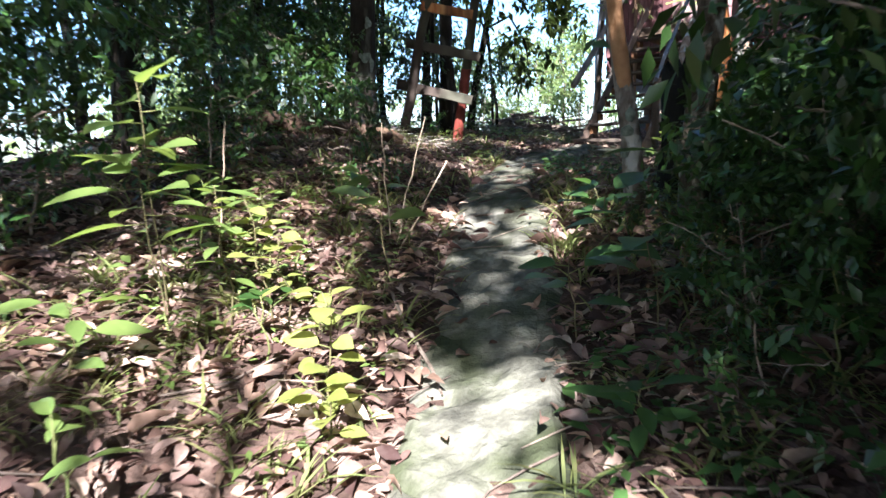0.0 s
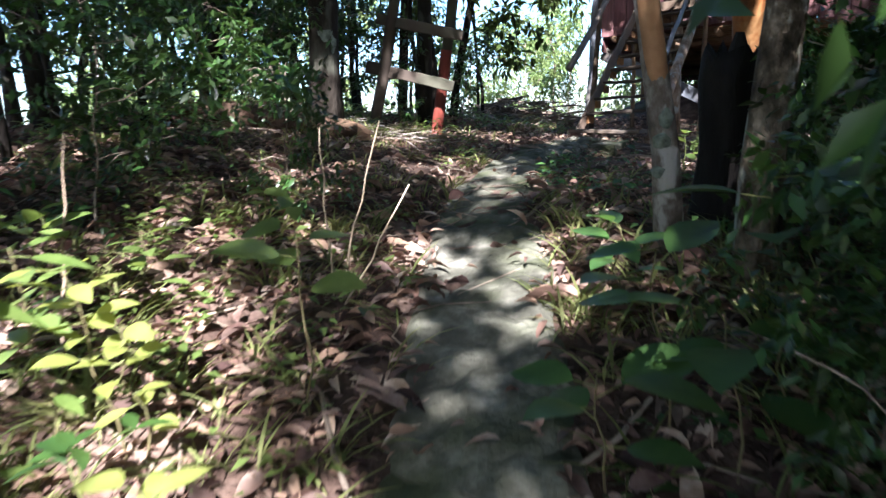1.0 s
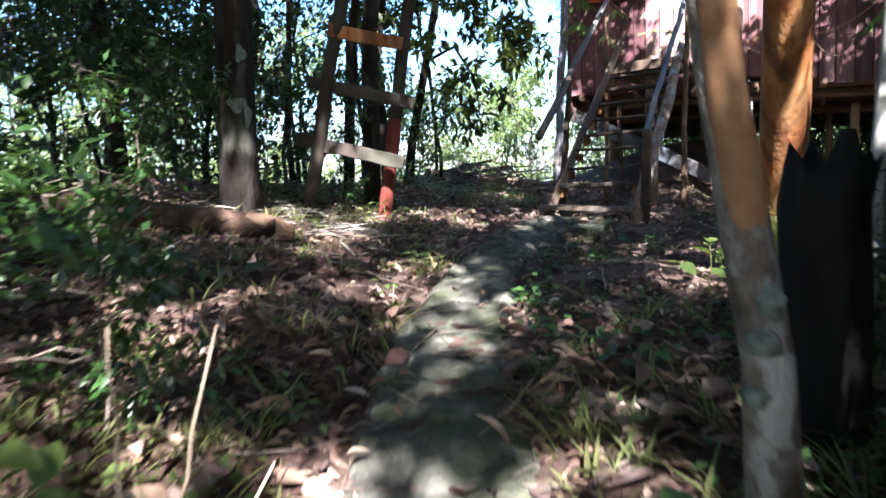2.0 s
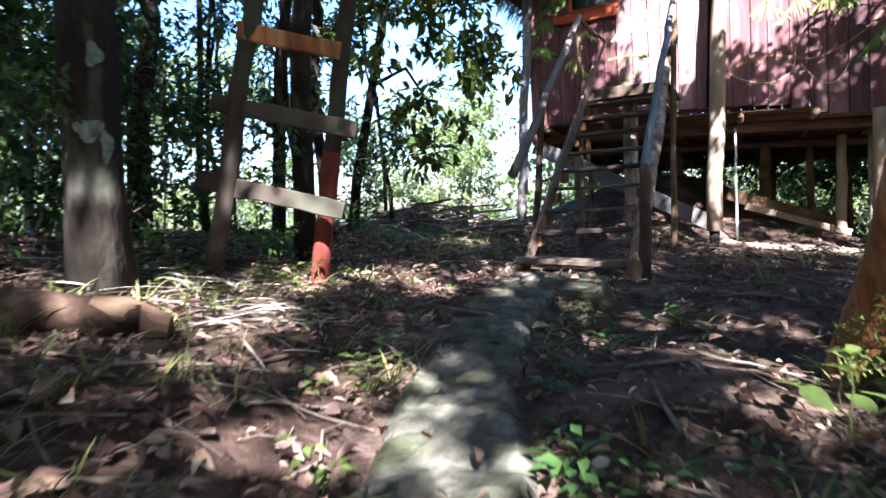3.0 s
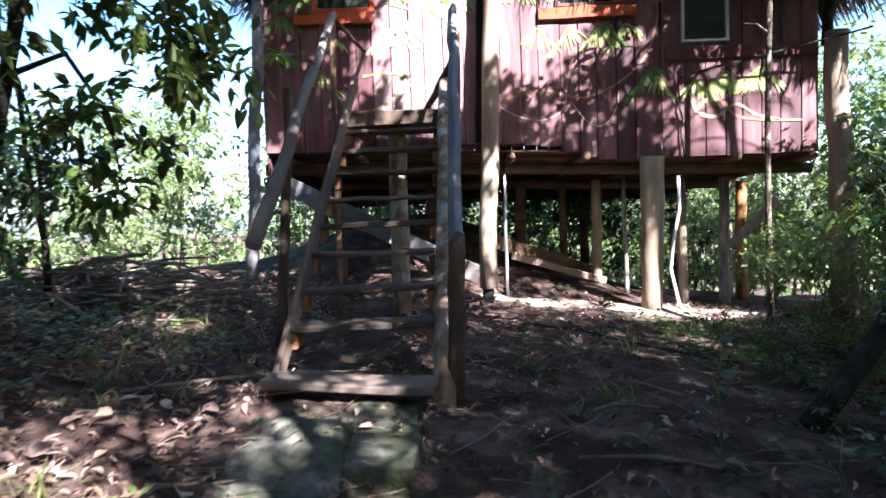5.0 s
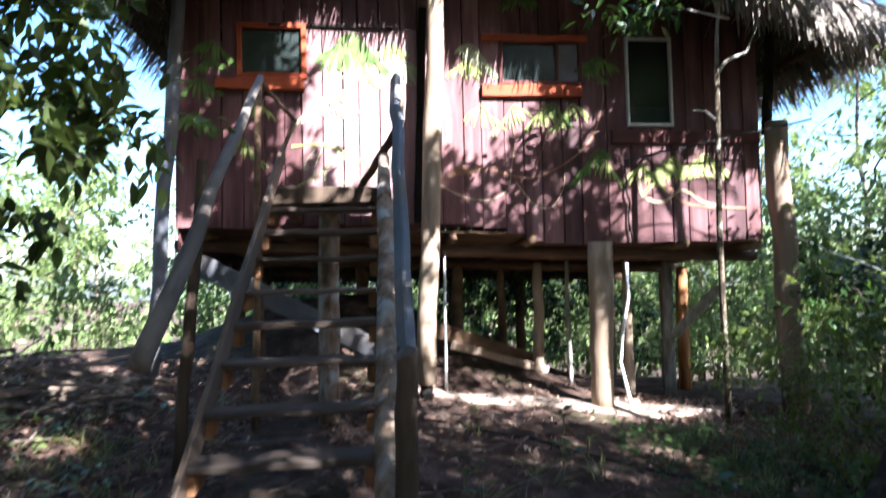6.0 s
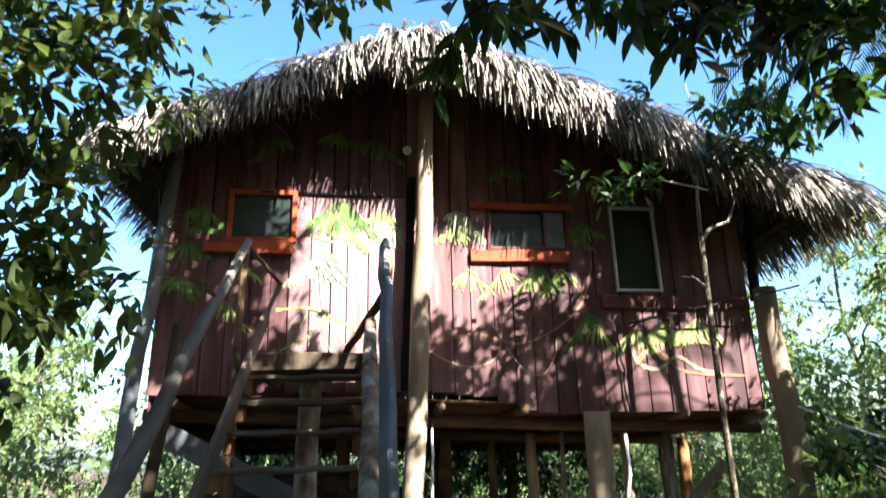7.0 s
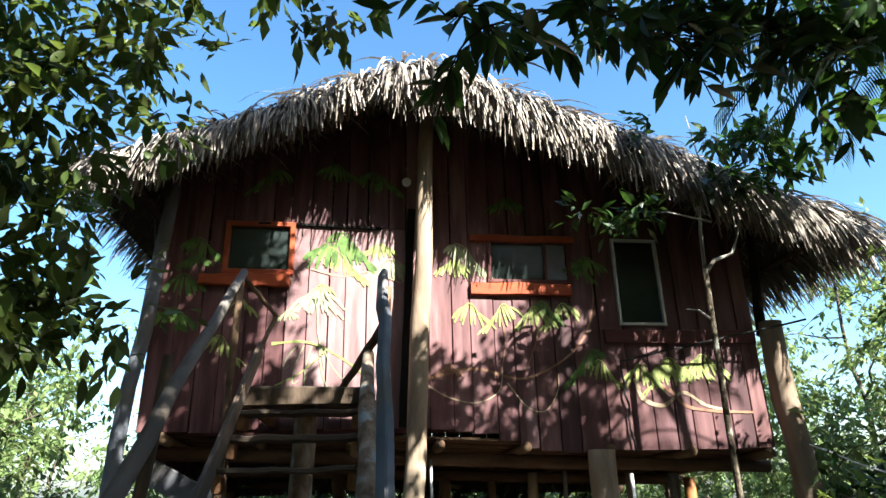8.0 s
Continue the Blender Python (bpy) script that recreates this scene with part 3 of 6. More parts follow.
    # mural
    face = WALL_Y - 0.0205

    def frond(cx, cz, wide, drop, mat, seed=0, n=13, name="painted_frond"):
        """A painted palm leaf: an arched rib with narrow leaflets that hang from it."""
        r = random.Random(seed)
        verts, faces = [], []
        tilt = r.uniform(-0.7, 0.7)
        for i in range(n):
            q = -1 + 2 * i / (n - 1)
            x, z = cx + wide * 0.27 * q, cz + drop * (0.2 - 0.3 * q * q) + tilt * wide / 2 * q
            verts += [(x, face - 0.004, z - 0.006), (x, face - 0.004, z + 0.006)]
        faces += [(2 * i, 2 * i + 1, 2 * i + 3, 2 * i + 2) for i in range(n - 1)]
        for i in range(n):
            q = -1 + 2 * i / (n - 1)
            px, _, pz = verts[2 * i]
            a = 1.25 * q + r.uniform(-0.2, 0.2)
            L = (drop * 0.6 + wide * 0.3) * r.uniform(0.65, 1.1)
            w = wide / n * r.uniform(0.5, 0.85)
            o, steps = len(verts), 5
            y = face - 0.0003 * (i + 1)
            for k in range(1, steps):
                t = k / (steps - 1)
                b = a * (1 - 0.5 * t)
                px, pz = px + L / steps * math.sin(b), pz - L / steps * math.cos(b)
                ww = w * (0.25 + 1.6 * t * (1.1 - t))
                verts += [(px - ww * math.cos(b), y, pz - ww * math.sin(b)), (px + ww * math.cos(b), y, pz + ww * math.sin(b))]
            faces.append((2 * i, o, o + 1))
            for k in range(steps - 2):
                faces.append((o + 2 * k, o + 2 * k + 2, o + 2 * k + 3, o + 2 * k + 1))
        add(name, verts, faces, mat)

    def stroke(points, w, mat, seed=0):
        r = random.Random(seed)
        pts = [Vector((a, 0, b)) for a, b in points]
        fine = []
        for i in range(len(pts) - 1):
            p0, p1, p2, p3 = pts[max(i - 1, 0)], pts[i], pts[i + 1], pts[min(i + 2, len(pts) - 1)]
            for q in range(6):
                t = q / 6
                fine.append(0.5 * ((2 * p1) + (p2 - p0) * t + (2 * p0 - 5 * p1 + 4 * p2 - p3) * t * t + (3 * p1 - p0 - 3 * p2 + p3) * t ** 3))
        fine.append(pts[-1])
        verts, faces = [], []
        for i, p in enumerate(fine):
            d = (fine[min(i + 1, len(fine) - 1)] - fine[max(i - 1, 0)]).normalized()
            s = Vector((-d.z, 0, d.x)) * w * 0.5 * r.uniform(0.75, 1.2) * (1 - 0.5 * i / len(fine))
            verts += [(p.x + s.x, face + 0.0012, p.z + s.z), (p.x - s.x, face + 0.0012, p.z - s.z)]
        for i in range(len(fine) - 1):
            faces.append((2 * i, 2 * i + 1, 2 * i + 3, 2 * i + 2))
        add("painted_branch", verts, faces, mat)

    for i, (cx, cz, wide, drop, mat) in enumerate([
            (-2.72, 4.98, 0.62, 0.3, M_PAINT_GREEN), (-2.5, 5.0, 0.5, 0.24, M_PAINT_GREEN), (-2.6, 4.82, 0.55, 0.16, M_PAINT_YELLOW), (-2.08, 4.78, 0.5, 0.26, M_PAINT_PALE), (-2.2, 4.98, 0.36, 0.18, M_PAINT_YELLOW),
            (-2.87, 4.42, 0.46, 0.3, M_PAINT_PALE), (-2.86, 4.36, 0.4, 0.26, M_PAINT_PALE), (-2.84, 4.48, 0.3, 0.2, M_PAINT_YELLOW), (-3.17, 4.2, 0.2, 0.14, M_PAINT_PALE),
            (-4.12, 4.96, 0.42, 0.26, M_PAINT_GREEN), (-4.28, 4.56, 0.4, 0.26, M_PAINT_GREEN), (-4.32, 4.18, 0.42, 0.26, M_PAINT_GREEN), (-4.2, 4.8, 0.3, 0.2, M_PAINT_GREEN), (-3.8, 3.86, 0.32, 0.24, M_PAINT_YELLOW), (-3.66, 4.3, 0.26, 0.22, M_PAINT_YELLOW),
            (-2.22, 5.84, 0.5, 0.26, M_PAINT_GREEN), (-3.47, 5.82, 0.42, 0.24, M_PAINT_GREEN), (-2.7, 5.95, 0.4, 0.22, M_PAINT_GREEN), (-0.7, 5.6, 0.4, 0.22, M_PAINT_GREEN),
            (-1.2, 4.92, 0.5, 0.28, M_PAINT_PALE), (-1.35, 4.8, 0.34, 0.24, M_PAINT_YELLOW), (-1.16, 4.26, 0.34, 0.32, M_PAINT_YELLOW), (-0.84, 4.24, 0.32, 0.32, M_PAINT_YELLOW), (-0.46, 4.24, 0.34, 0.34, M_PAINT_YELLOW), (-0.16, 4.26, 0.36, 0.3, M_PAINT_YELLOW),
            (-0.3, 4.3, 0.3, 0.22, M_PAINT_GREEN), (0.1, 3.7, 0.46, 0.26, M_PAINT_GREEN), (0.3, 3.62, 0.3, 0.28, M_PAINT_YELLOW), (0.2, 4.86, 0.44, 0.28, M_PAINT_GREEN), (0.12, 4.78, 0.36, 0.22, M_PAINT_GREEN),
            (0.74, 3.58, 0.34, 0.38, M_PAINT_YELLOW), (1.08, 3.66, 0.46, 0.36, M_PAINT_YELLOW), (0.98, 3.56, 0.34, 0.3, M_PAINT_YELLOW), (1.5, 3.7, 0.44, 0.34, M_PAINT_YELLOW), (1.42, 3.6, 0.3, 0.28, M_PAINT_YELLOW), (-1.42, 3.62, 0.22, 0.16, M_PAINT_BROWN)]):
        frond(cx, cz, wide, drop, mat, 30 + i)
    stroke([(-2.86, 4.3), (-2.84, 4.0), (-2.8, 3.8), (-2.76, 3.6)], 0.026, M_PAINT_PALE, 1)
    stroke([(-3.32, 3.86), (-2.95, 3.88), (-2.6, 3.72), (-2.3, 3.5)], 0.03, M_PAINT_YELLOW, 2)
    stroke([(-3.26, 3.42), (-3.0, 3.56), (-2.76, 3.78)], 0.022, M_PAINT_YELLOW, 47)
    for k, (ax, bx, bz) in enumerate([(-2.98, -3.08, 3.45), (-2.9, -2.95, 3.38), (-2.82, -2.72, 3.4), (-2.78, -2.58, 3.5), (-3.05, -3.18, 3.6)]):
        stroke([(ax, 3.84), ((ax + bx) / 2 - 0.03, (3.84 + bz) / 2), (bx, bz), (bx + 0.06, bz + 0.03)], 0.014, M_PAINT_PALE, 3 + k)
    stroke([(-2.95, 4.7), (-2.6, 4.62), (-2.3, 4.68), (-1.95, 4.55)], 0.02, M_PAINT_CREAM, 48)
    stroke([(-1.66, 3.5), (-1.15, 3.6), (-0.58, 3.5), (0.04, 3.86), (0.27, 4.42), (0.2, 4.8)], 0.035, M_PAINT_BROWN, 5)
    stroke([(-1.66, 3.42), (-1.45, 3.3), (-1.15, 3.24), (-0.9, 3.36), (-0.85, 3.6)], 0.018, M_PAINT_CREAM, 6)
    stroke([(-0.8, 3.45), (-0.6, 3.2), (-0.4, 3.15), (-0.25, 3.35), (-0.22, 3.55)], 0.018, M_PAINT_CREAM, 7)
    stroke([(-0.83, 4.2), (-0.8, 3.9), (-0.85, 3.6)], 0.02, M_PAINT_BROWN, 17)
    stroke([(-0.4, 4.2), (-0.45, 3.9), (-0.6, 3.55)], 0.02, M_PAINT_BROWN, 18)
    stroke([(0.66, 3.5), (0.72, 3.28), (0.95, 3.2), (1.2, 3.34), (1.45, 3.2), (1.72, 3.14)], 0.055, M_PAINT_CREAM, 8)
    stroke([(0.85, 3.46), (1.05, 3.36), (1.2, 3.2), (1.5, 3.14), (2.0, 3.12)], 0.05, M_PAINT_BROWN, 9)

    # floor: boards on joists and beams
    for i in range(25):
        flat("floor_board", (WX0, 13.12 + 0.2 * i, 3.0 - 0.012 * i), (WX1, 13.12 + 0.2 * i, 2.745 - 0.012 * i), 0.192, 0.03, (0, 1, 0), M_JOIST, seed=i, warp=0.003, n=3)
    for i in range(8):
        x = WX0 + 0.25 + 0.92 * i
        z = 2.92 - 0.034 * i
        stick("joist", (x, 12.98, z), (x, 18.0, z - 0.3), 0.055, 0.05, M_JOIST, seed=i, n=5)
    for i, y in enumerate((13.35, 15.4, 17.7)):
        stick("beam", (WX0 - 0.1, y, 2.8 - 0.06 * (y - 13.35)), (WX1 + 0.1, y, 2.55 - 0.06 * (y - 13.35)), 0.075, 0.07, M_JOIST, seed=20 + i)
    # posts
    stick("post", (0.1, 12.86, gz(0.1, 12.86) - 0.1), (0.13, 12.86, 2.74), 0.125, 0.14, M_PALEPOST, "thick pale debarked log post", 1, 0.01)
    stick("post", (-1.9, 12.64, 1.25), (-1.655, 12.66, roof_z(-1.66) - 0.15), 0.108, 0.088, M_PALEPOST, "tall pale log post up to the ridge", 2, 0.02, 0.05)
    stick("post_foot", (-1.9, 12.64, gz(-1.9, 12.64) - 0.1), (-1.9, 12.64, 1.26), 0.065, 0.07, M_BURNT, "dark narrow foot", 3)
    stick("post", (-4.8, 12.92, gz(-4.8, 12.92) - 0.1), (-4.47, 12.88, 5.6), 0.078, 0.07, M_BLUEWOOD, "slim grey corner post", 4, 0.02)
    stick("post", (2.46, 12.9, gz(2.46, 12.9) - 0.1), (2.36, 12.9, 4.14), 0.15, 0.13, M_PALEPOST, "thick log post with flaking bark", 5, 0.03, 0.09)
    stick("post", (2.3, 13.0, 4.0), (2.37, 12.96, roof_z(2.36) - 0.2), 0.06, 0.05, M_BARK, "dark slim corner post", 6)
    for i, (x, y, r, m) in enumerate([(-3.72, 13.3, 0.04, M_JOIST), (-1.62, 13.25, 0.018, M_FRAME), (-0.17, 14.6, 0.075, M_PALEPOST), (-0.5, 15.4, 0.06, M_JOIST), (0.18, 14.3, 0.03, M_PALEBARK),
                                      (-1.2, 15.4, 0.09, M_JOIST), (0.88, 13.95, 0.06, M_PALEPOST), (1.6, 14.3, 0.075, M_PALEBARK), (2.1, 14.9, 0.085, M_ORANGE), (2.1, 15.4, 0.09, M_PALEPOST),
                                      (-4.4, 15.4, 0.1, M_JOIST), (-4.4, 17.7, 0.1, M_JOIST), (-2.2, 17.7, 0.1, M_JOIST), (0.3, 17.7, 0.09, M_JOIST), (2.05, 17.7, 0.09, M_JOIST), (-2.6, 15.4, 0.09, M_JOIST), (-1.0, 17.7, 0.07, M_JOIST)]):
        stick("post", (x, y, gz(x, y) - 0.15), (x + 0.02 * (i % 3 - 1), y, 2.8 - 0.036 * (x + 4.5) - 0.06 * (y - 13.1)), r * 1.1, r * 0.9, m, seed=60 + i, n=5)
    flat("brace", (1.65, 14.25, 1.5), (2.2, 14.0, 2.15), 0.13, 0.1, (0, 0, 1), M_PALEBARK, "", 9)
    # roof: two thick slopes, with thatch strips over them and hanging at the gable
    def slope(x0, x1):
        n = 14
        verts, faces = [], []
        for yy in (12.52, 18.7):
            for i in range(n + 1):
                x = x0 + (x1 - x0) * i / n
                verts += [(x, yy, roof_z(x) - 0.04), (x, yy, roof_z(x) - 0.22)]
        s = 2 * (n + 1)
        for i in range(n):
            a = 2 * i
            faces += [(a, a + 2, a + s + 2, a + s), (a + 1, a + s + 1, a + s + 3, a + 3), (a, a + 1, a + 3, a + 2), (a + s, a + s + 2, a + s + 3, a + s + 1)]
        faces += [(0, s, s + 1, 1), (2 * n, 2 * n + 1, s + 2 * n + 1, s + 2 * n)]
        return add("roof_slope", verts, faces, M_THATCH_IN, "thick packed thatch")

    RX0, RX1 = -5.2, 3.2
    slope(RX0, PEAK_X)
    slope(PEAK_X, RX1)
    for i in range(11):
        x = RX0 + 0.4 + i * 0.78
        stick("rafter_tie", (x, 12.55, roof_z(x) - 0.27), (x, 18.6, roof_z(x) - 0.27), 0.035, 0.03, M_JOIST, seed=i, n=3, sides=6)

    def strips(name, n, start, way, length, width, seed, label, curl=1.0):
        """n narrow dry fronds, each a ribbon that starts along way and bends to hang down."""
        r = random.Random(seed)
        verts, faces = [], []
        for i in range(n):
            p, d = Vector(start(r)), Vector(way(r)).normalized()
            L, w = r.uniform(*length), r.uniform(*width)
            c = r.uniform(0.7, 1.3) * curl
            s = d.cross(Vector((0, 0, 1))).normalized()
            tw = r.uniform(-0.6, 0.6)
            s = (s + d.cross(s) * tw).normalized()
            o = len(verts)
            for j in range(5):
                q = j / 4
                ww = w * (1 - 0.75 * q ** 2) * 0.5
                verts += [inv @ (p - s * ww), inv @ (p + s * ww)]
                p = p + d * (L / 4)
                d = (d + Vector((r.uniform(-0.09, 0.09), r.uniform(-0.09, 0.09), -0.42 * c))).normalized()
            for j in range(4):
                a = o + 2 * j
                faces += [(a, a + 1, a + 3), (a, a + 3, a + 2)]
        me = geo_mesh(name, np.array([tuple(v) for v in verts]), np.array(faces), M_THATCH)
        ob = new(name, me)
        ob.parent = root
        return tagged(ob, label, kind="stuff")

    def side(x):
        return -1 if x < PEAK_X else 1

    def front_way(r):
        return (r.uniform(-0.3, 0.3), -0.6, r.uniform(-0.65, -0.1))

    def front_at(x0, x1):
        def start(r):
            x = r.uniform(x0, x1)
            y = 12.28 + 0.45 * r.random() ** 1.3
            return (x, y, roof_z(x) + r.uniform(-0.1, 0.06) - (12.6 - y) * 0.25)
        return start
    for k, (x0, x1, n, lo, hi) in enumerate([(RX0, -4.2, 1100, 0.32, 0.72), (-4.2, -2.1, 2000, 0.3, 0.68), (-2.1, -0.4, 1900, 0.45, 1.02), (-0.4, 1.2, 1700, 0.45, 0.98), (1.2, RX1, 1900, 0.4, 0.95)]):
        strips("gable_fringe", n, front_at(x0, x1), front_way, (lo, hi), (0.014, 0.05), 11 + k, "sun-bleached palm thatch fringe along the gable")

    def top_start(r):
        x = r.uniform(RX0, RX1)
        return (x, r.uniform(12.3, 15.5), roof_z(x) + r.uniform(-0.02, 0.06))
    strips("roof_thatch", 3600, top_start, lambda r: (r.uniform(-1, 1), r.uniform(-0.9, 0.0), -0.12), (0.4, 0.8), (0.02, 0.045), 2, "sun-bleached palm thatch on the slopes", 0.6)

    def right_start(r):
        x = RX1 + r.uniform(-0.45, 0.0)
        return (x, r.uniform(12.2, 18.4), roof_z(x) + r.uniform(-0.15, 0.05))
    strips("eave_fringe", 2600, right_start, lambda r: (0.8, r.uniform(-0.5, 0.3), -0.3), (0.4, 0.95), (0.02, 0.05), 3, "drooping thatch at the eave")

    def left_start(r):
        x = RX0 + r.uniform(0.0, 0.45)
        return (x, r.uniform(12.2, 18.4), roof_z(x) + r.uniform(-0.15, 0.05))
    strips("eave_fringe", 2000, left_start, lambda r: (-0.8, r.uniform(-0.5, 0.3), -0.25), (0.3, 0.62), (0.015, 0.04), 4, "drooping thatch at the eave")


hut()


# ---------------------------------------------------------------- stairs up to the hut
def stairs():
    root = thing("stairs", "steep weathered wooden stairs with open treads and pole handrails", "stairs")
    for i in range(8):
        z, y = 1.47 + 0.212 * i, 9.06 + 0.278 * i
        r = random.Random(i)
        xl, xr = -3.37 + 0.016 * i, -2.46 + 0.008 * i
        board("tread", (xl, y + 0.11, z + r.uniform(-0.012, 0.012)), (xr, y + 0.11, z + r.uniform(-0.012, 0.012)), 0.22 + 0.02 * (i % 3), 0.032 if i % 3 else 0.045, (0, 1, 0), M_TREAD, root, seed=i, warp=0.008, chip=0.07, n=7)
        for x in (xl + 0.02, xr - 0.02):
            board("cleat", (x, y + 0.03, z - 0.075), (x, y + 0.2, z - 0.075), 0.1, 0.05, (0, 0, 1), M_CLEAT, root, seed=i)
    # stringers: a mottled split log on one side, a thin grey plank on the other
    v, f = tube(wander((-2.4, 8.68, 1.02), (-2.33, 11.5, 3.46), 9, 0.014, 31), [0.068, 0.072, 0.066, 0.07, 0.064, 0.068, 0.06, 0.062, 0.055, 0.05], 10, 0.09, 31)
    put("stringer", v, f, M_MOTTLED, root, "mottled split log stringer", smooth=True)
    board("stringer", (-3.41, 8.66, 1.05), (-3.2, 11.46, 3.5), 0.15, 0.035, (0, -0.6, 0.75), M_GREYWOOD, root, seed=32, chip=0.08, n=9)
    # handrails and their posts
    board("handrail", (-2.3, 8.86, 2.03), (-2.22, 11.3, 4.1), 0.1, 0.055, (0.5, -0.6, 0.75), M_BLUEWOOD, root, "bluish grey handrail plank", 33, chip=0.14, n=11, warp=0.014)
    pole("handrail", (-3.42, 8.62, 2.05), (-3.39, 11.46, 4.15), 0.047, 0.034, M_GREYPOLE, root, "bare pale grey pole handrail", 34, 0.016)
    pole("rail_post", (-2.33, 8.86, gz(-2.33, 8.86) - 0.1), (-2.29, 8.92, 2.06), 0.058, 0.052, M_DARKPOST, root, "dark short rail post", 35)
    pole("rail_post", (-3.74, 10.2, gz(-3.74, 10.2) - 0.1), (-3.56, 10.2, 3.2), 0.042, 0.036, M_DARKPOST, root, "dark short rail post", 36)
    pole("rail_post", (-2.28, 10.95, gz(-2.28, 10.95) - 0.1), (-2.2, 11.0, 3.9), 0.04, 0.03, M_JOIST, root, "thin rail pole", 37)
    pole("rail_post", (-3.45, 11.4, gz(-3.45, 11.4) - 0.1), (-3.4, 11.44, 4.1), 0.036, 0.028, M_JOIST, root, "thin rail pole", 38)
    pole("bent_stick", (-3.38, 11.45, 4.1), (-3.14, 11.82, 3.86), 0.022, 0.018, M_JOIST, root, "", 39, 0.006)
    pole("bent_stick", (-3.14, 11.82, 3.87), (-3.32, 11.7, 3.35), 0.02, 0.016, M_JOIST, root, "", 40, 0.006)
    pole("brace", (-2.22, 11.3, 3.66), (-2.62, 12.9, 3.3), 0.04, 0.035, M_DARKPOST, root, "", 41)
    # landing
    for i in range(7):
        y = 11.33 + 0.245 * i
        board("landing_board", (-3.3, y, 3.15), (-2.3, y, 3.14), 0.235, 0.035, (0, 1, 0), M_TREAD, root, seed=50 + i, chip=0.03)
    board("landing_edge", (-3.28, 11.22, 3.08), (-2.36, 11.22, 3.09), 0.13, 0.035, (0, 0, 1), M_DARKPOST, root, seed=60, chip=0.03)
    for x in (-3.25, -2.4):
        board("landing_joist", (x, 11.25, 3.06), (x, 12.95, 3.06), 0.11, 0.06, (0, 0, 1), M_JOIST, root, seed=61)
    pole("landing_post", (-2.86, 11.75, gz(-2.86, 11.75) - 0.1), (-2.84, 11.75, 3.1), 0.1, 0.095, M_MOTTLED, root, "mottled log post", 63)


stairs()
t_board = board("doormat_plank", (-3.42, 8.72, gz(-3.4, 8.7) + 0.1), (-2.44, 8.62, gz(-2.4, 8.6) + 0.15), 0.26, 0.05, (0, 1, 0), M_GREYWOOD, seed=71, chip=0.05)
tagged(t_board, "wide weathered plank at the foot of the stairs", "plank")


def loose_board(name, a, b, w, t, side, mat, label, seed):
    return tagged(board(name, a, b, w, t, side, mat, seed=seed, chip=0.05), label, "board")


loose_board("leaning_board", (-4.6, 13.2, 2.7), (-1.95, 13.5, gz(-1.95, 13.5) + 0.1), 0.24, 0.035, (0, -0.2, 1), M_BLUEWOOD, "grey board leaning under the hut floor", 1)
loose_board("leaning_board", (-1.75, 13.8, 1.75), (-0.1, 14.9, gz(-0.1, 14.9) + 0.1), 0.2, 0.035, (0, -0.2, 1), M_JOIST, "brown board leaning under the hut", 2)
loose_board("leaning_board", (-1.5, 13.6, 1.55), (-0.05, 14.6, gz(-0.05, 14.6) + 0.07), 0.1, 0.05, (0, -0.2, 1), M_PALEPOST, "pale board leaning under the hut", 3)


def fence():
    root = thing("fence", "crooked rail fence of two leaning posts and three boards", "fence")
    a, b = Vector((-4.28, 6.7, gz(-4.28, 6.7) - 0.15)), Vector((-3.68, 6.6, 3.7))
    pole("painted_foot", a, a.lerp(b, 0.42), 0.064, 0.062, M_REDPOST, root, "red-painted lower end of the post", 3, stray=0.006, n=6)
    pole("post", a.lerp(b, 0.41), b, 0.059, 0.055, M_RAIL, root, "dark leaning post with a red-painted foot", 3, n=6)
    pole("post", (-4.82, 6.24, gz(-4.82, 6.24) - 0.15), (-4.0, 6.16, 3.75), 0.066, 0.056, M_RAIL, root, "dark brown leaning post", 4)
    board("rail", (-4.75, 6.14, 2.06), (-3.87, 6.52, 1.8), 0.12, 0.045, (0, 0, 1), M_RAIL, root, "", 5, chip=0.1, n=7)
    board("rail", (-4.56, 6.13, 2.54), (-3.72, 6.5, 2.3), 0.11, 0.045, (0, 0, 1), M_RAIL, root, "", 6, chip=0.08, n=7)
    board("rail", (-4.3, 6.12, 2.95), (-3.82, 6.52, 2.82), 0.11, 0.04, (0, 0, 1), M_ORANGE, root, "orange-brown board", 7)


fence()

# peeled post, stump, log
v, f = tube([(-1.03, 6.84, 0.55), (-0.99, 6.62, 0.95), (-0.9, 6.34, 1.4), (-0.865, 5.86, 2.0), (-0.83, 5.4, 2.6), (-0.8, 4.7, 3.5)], [0.175, 0.145, 0.135, 0.13, 0.12, 0.1], 16, 0.07, 9)
pp = put("leaning_post", v, f, M_ORANGE, smooth=True)
tagged(pp, "leaning orange peeled tree trunk post", "post")


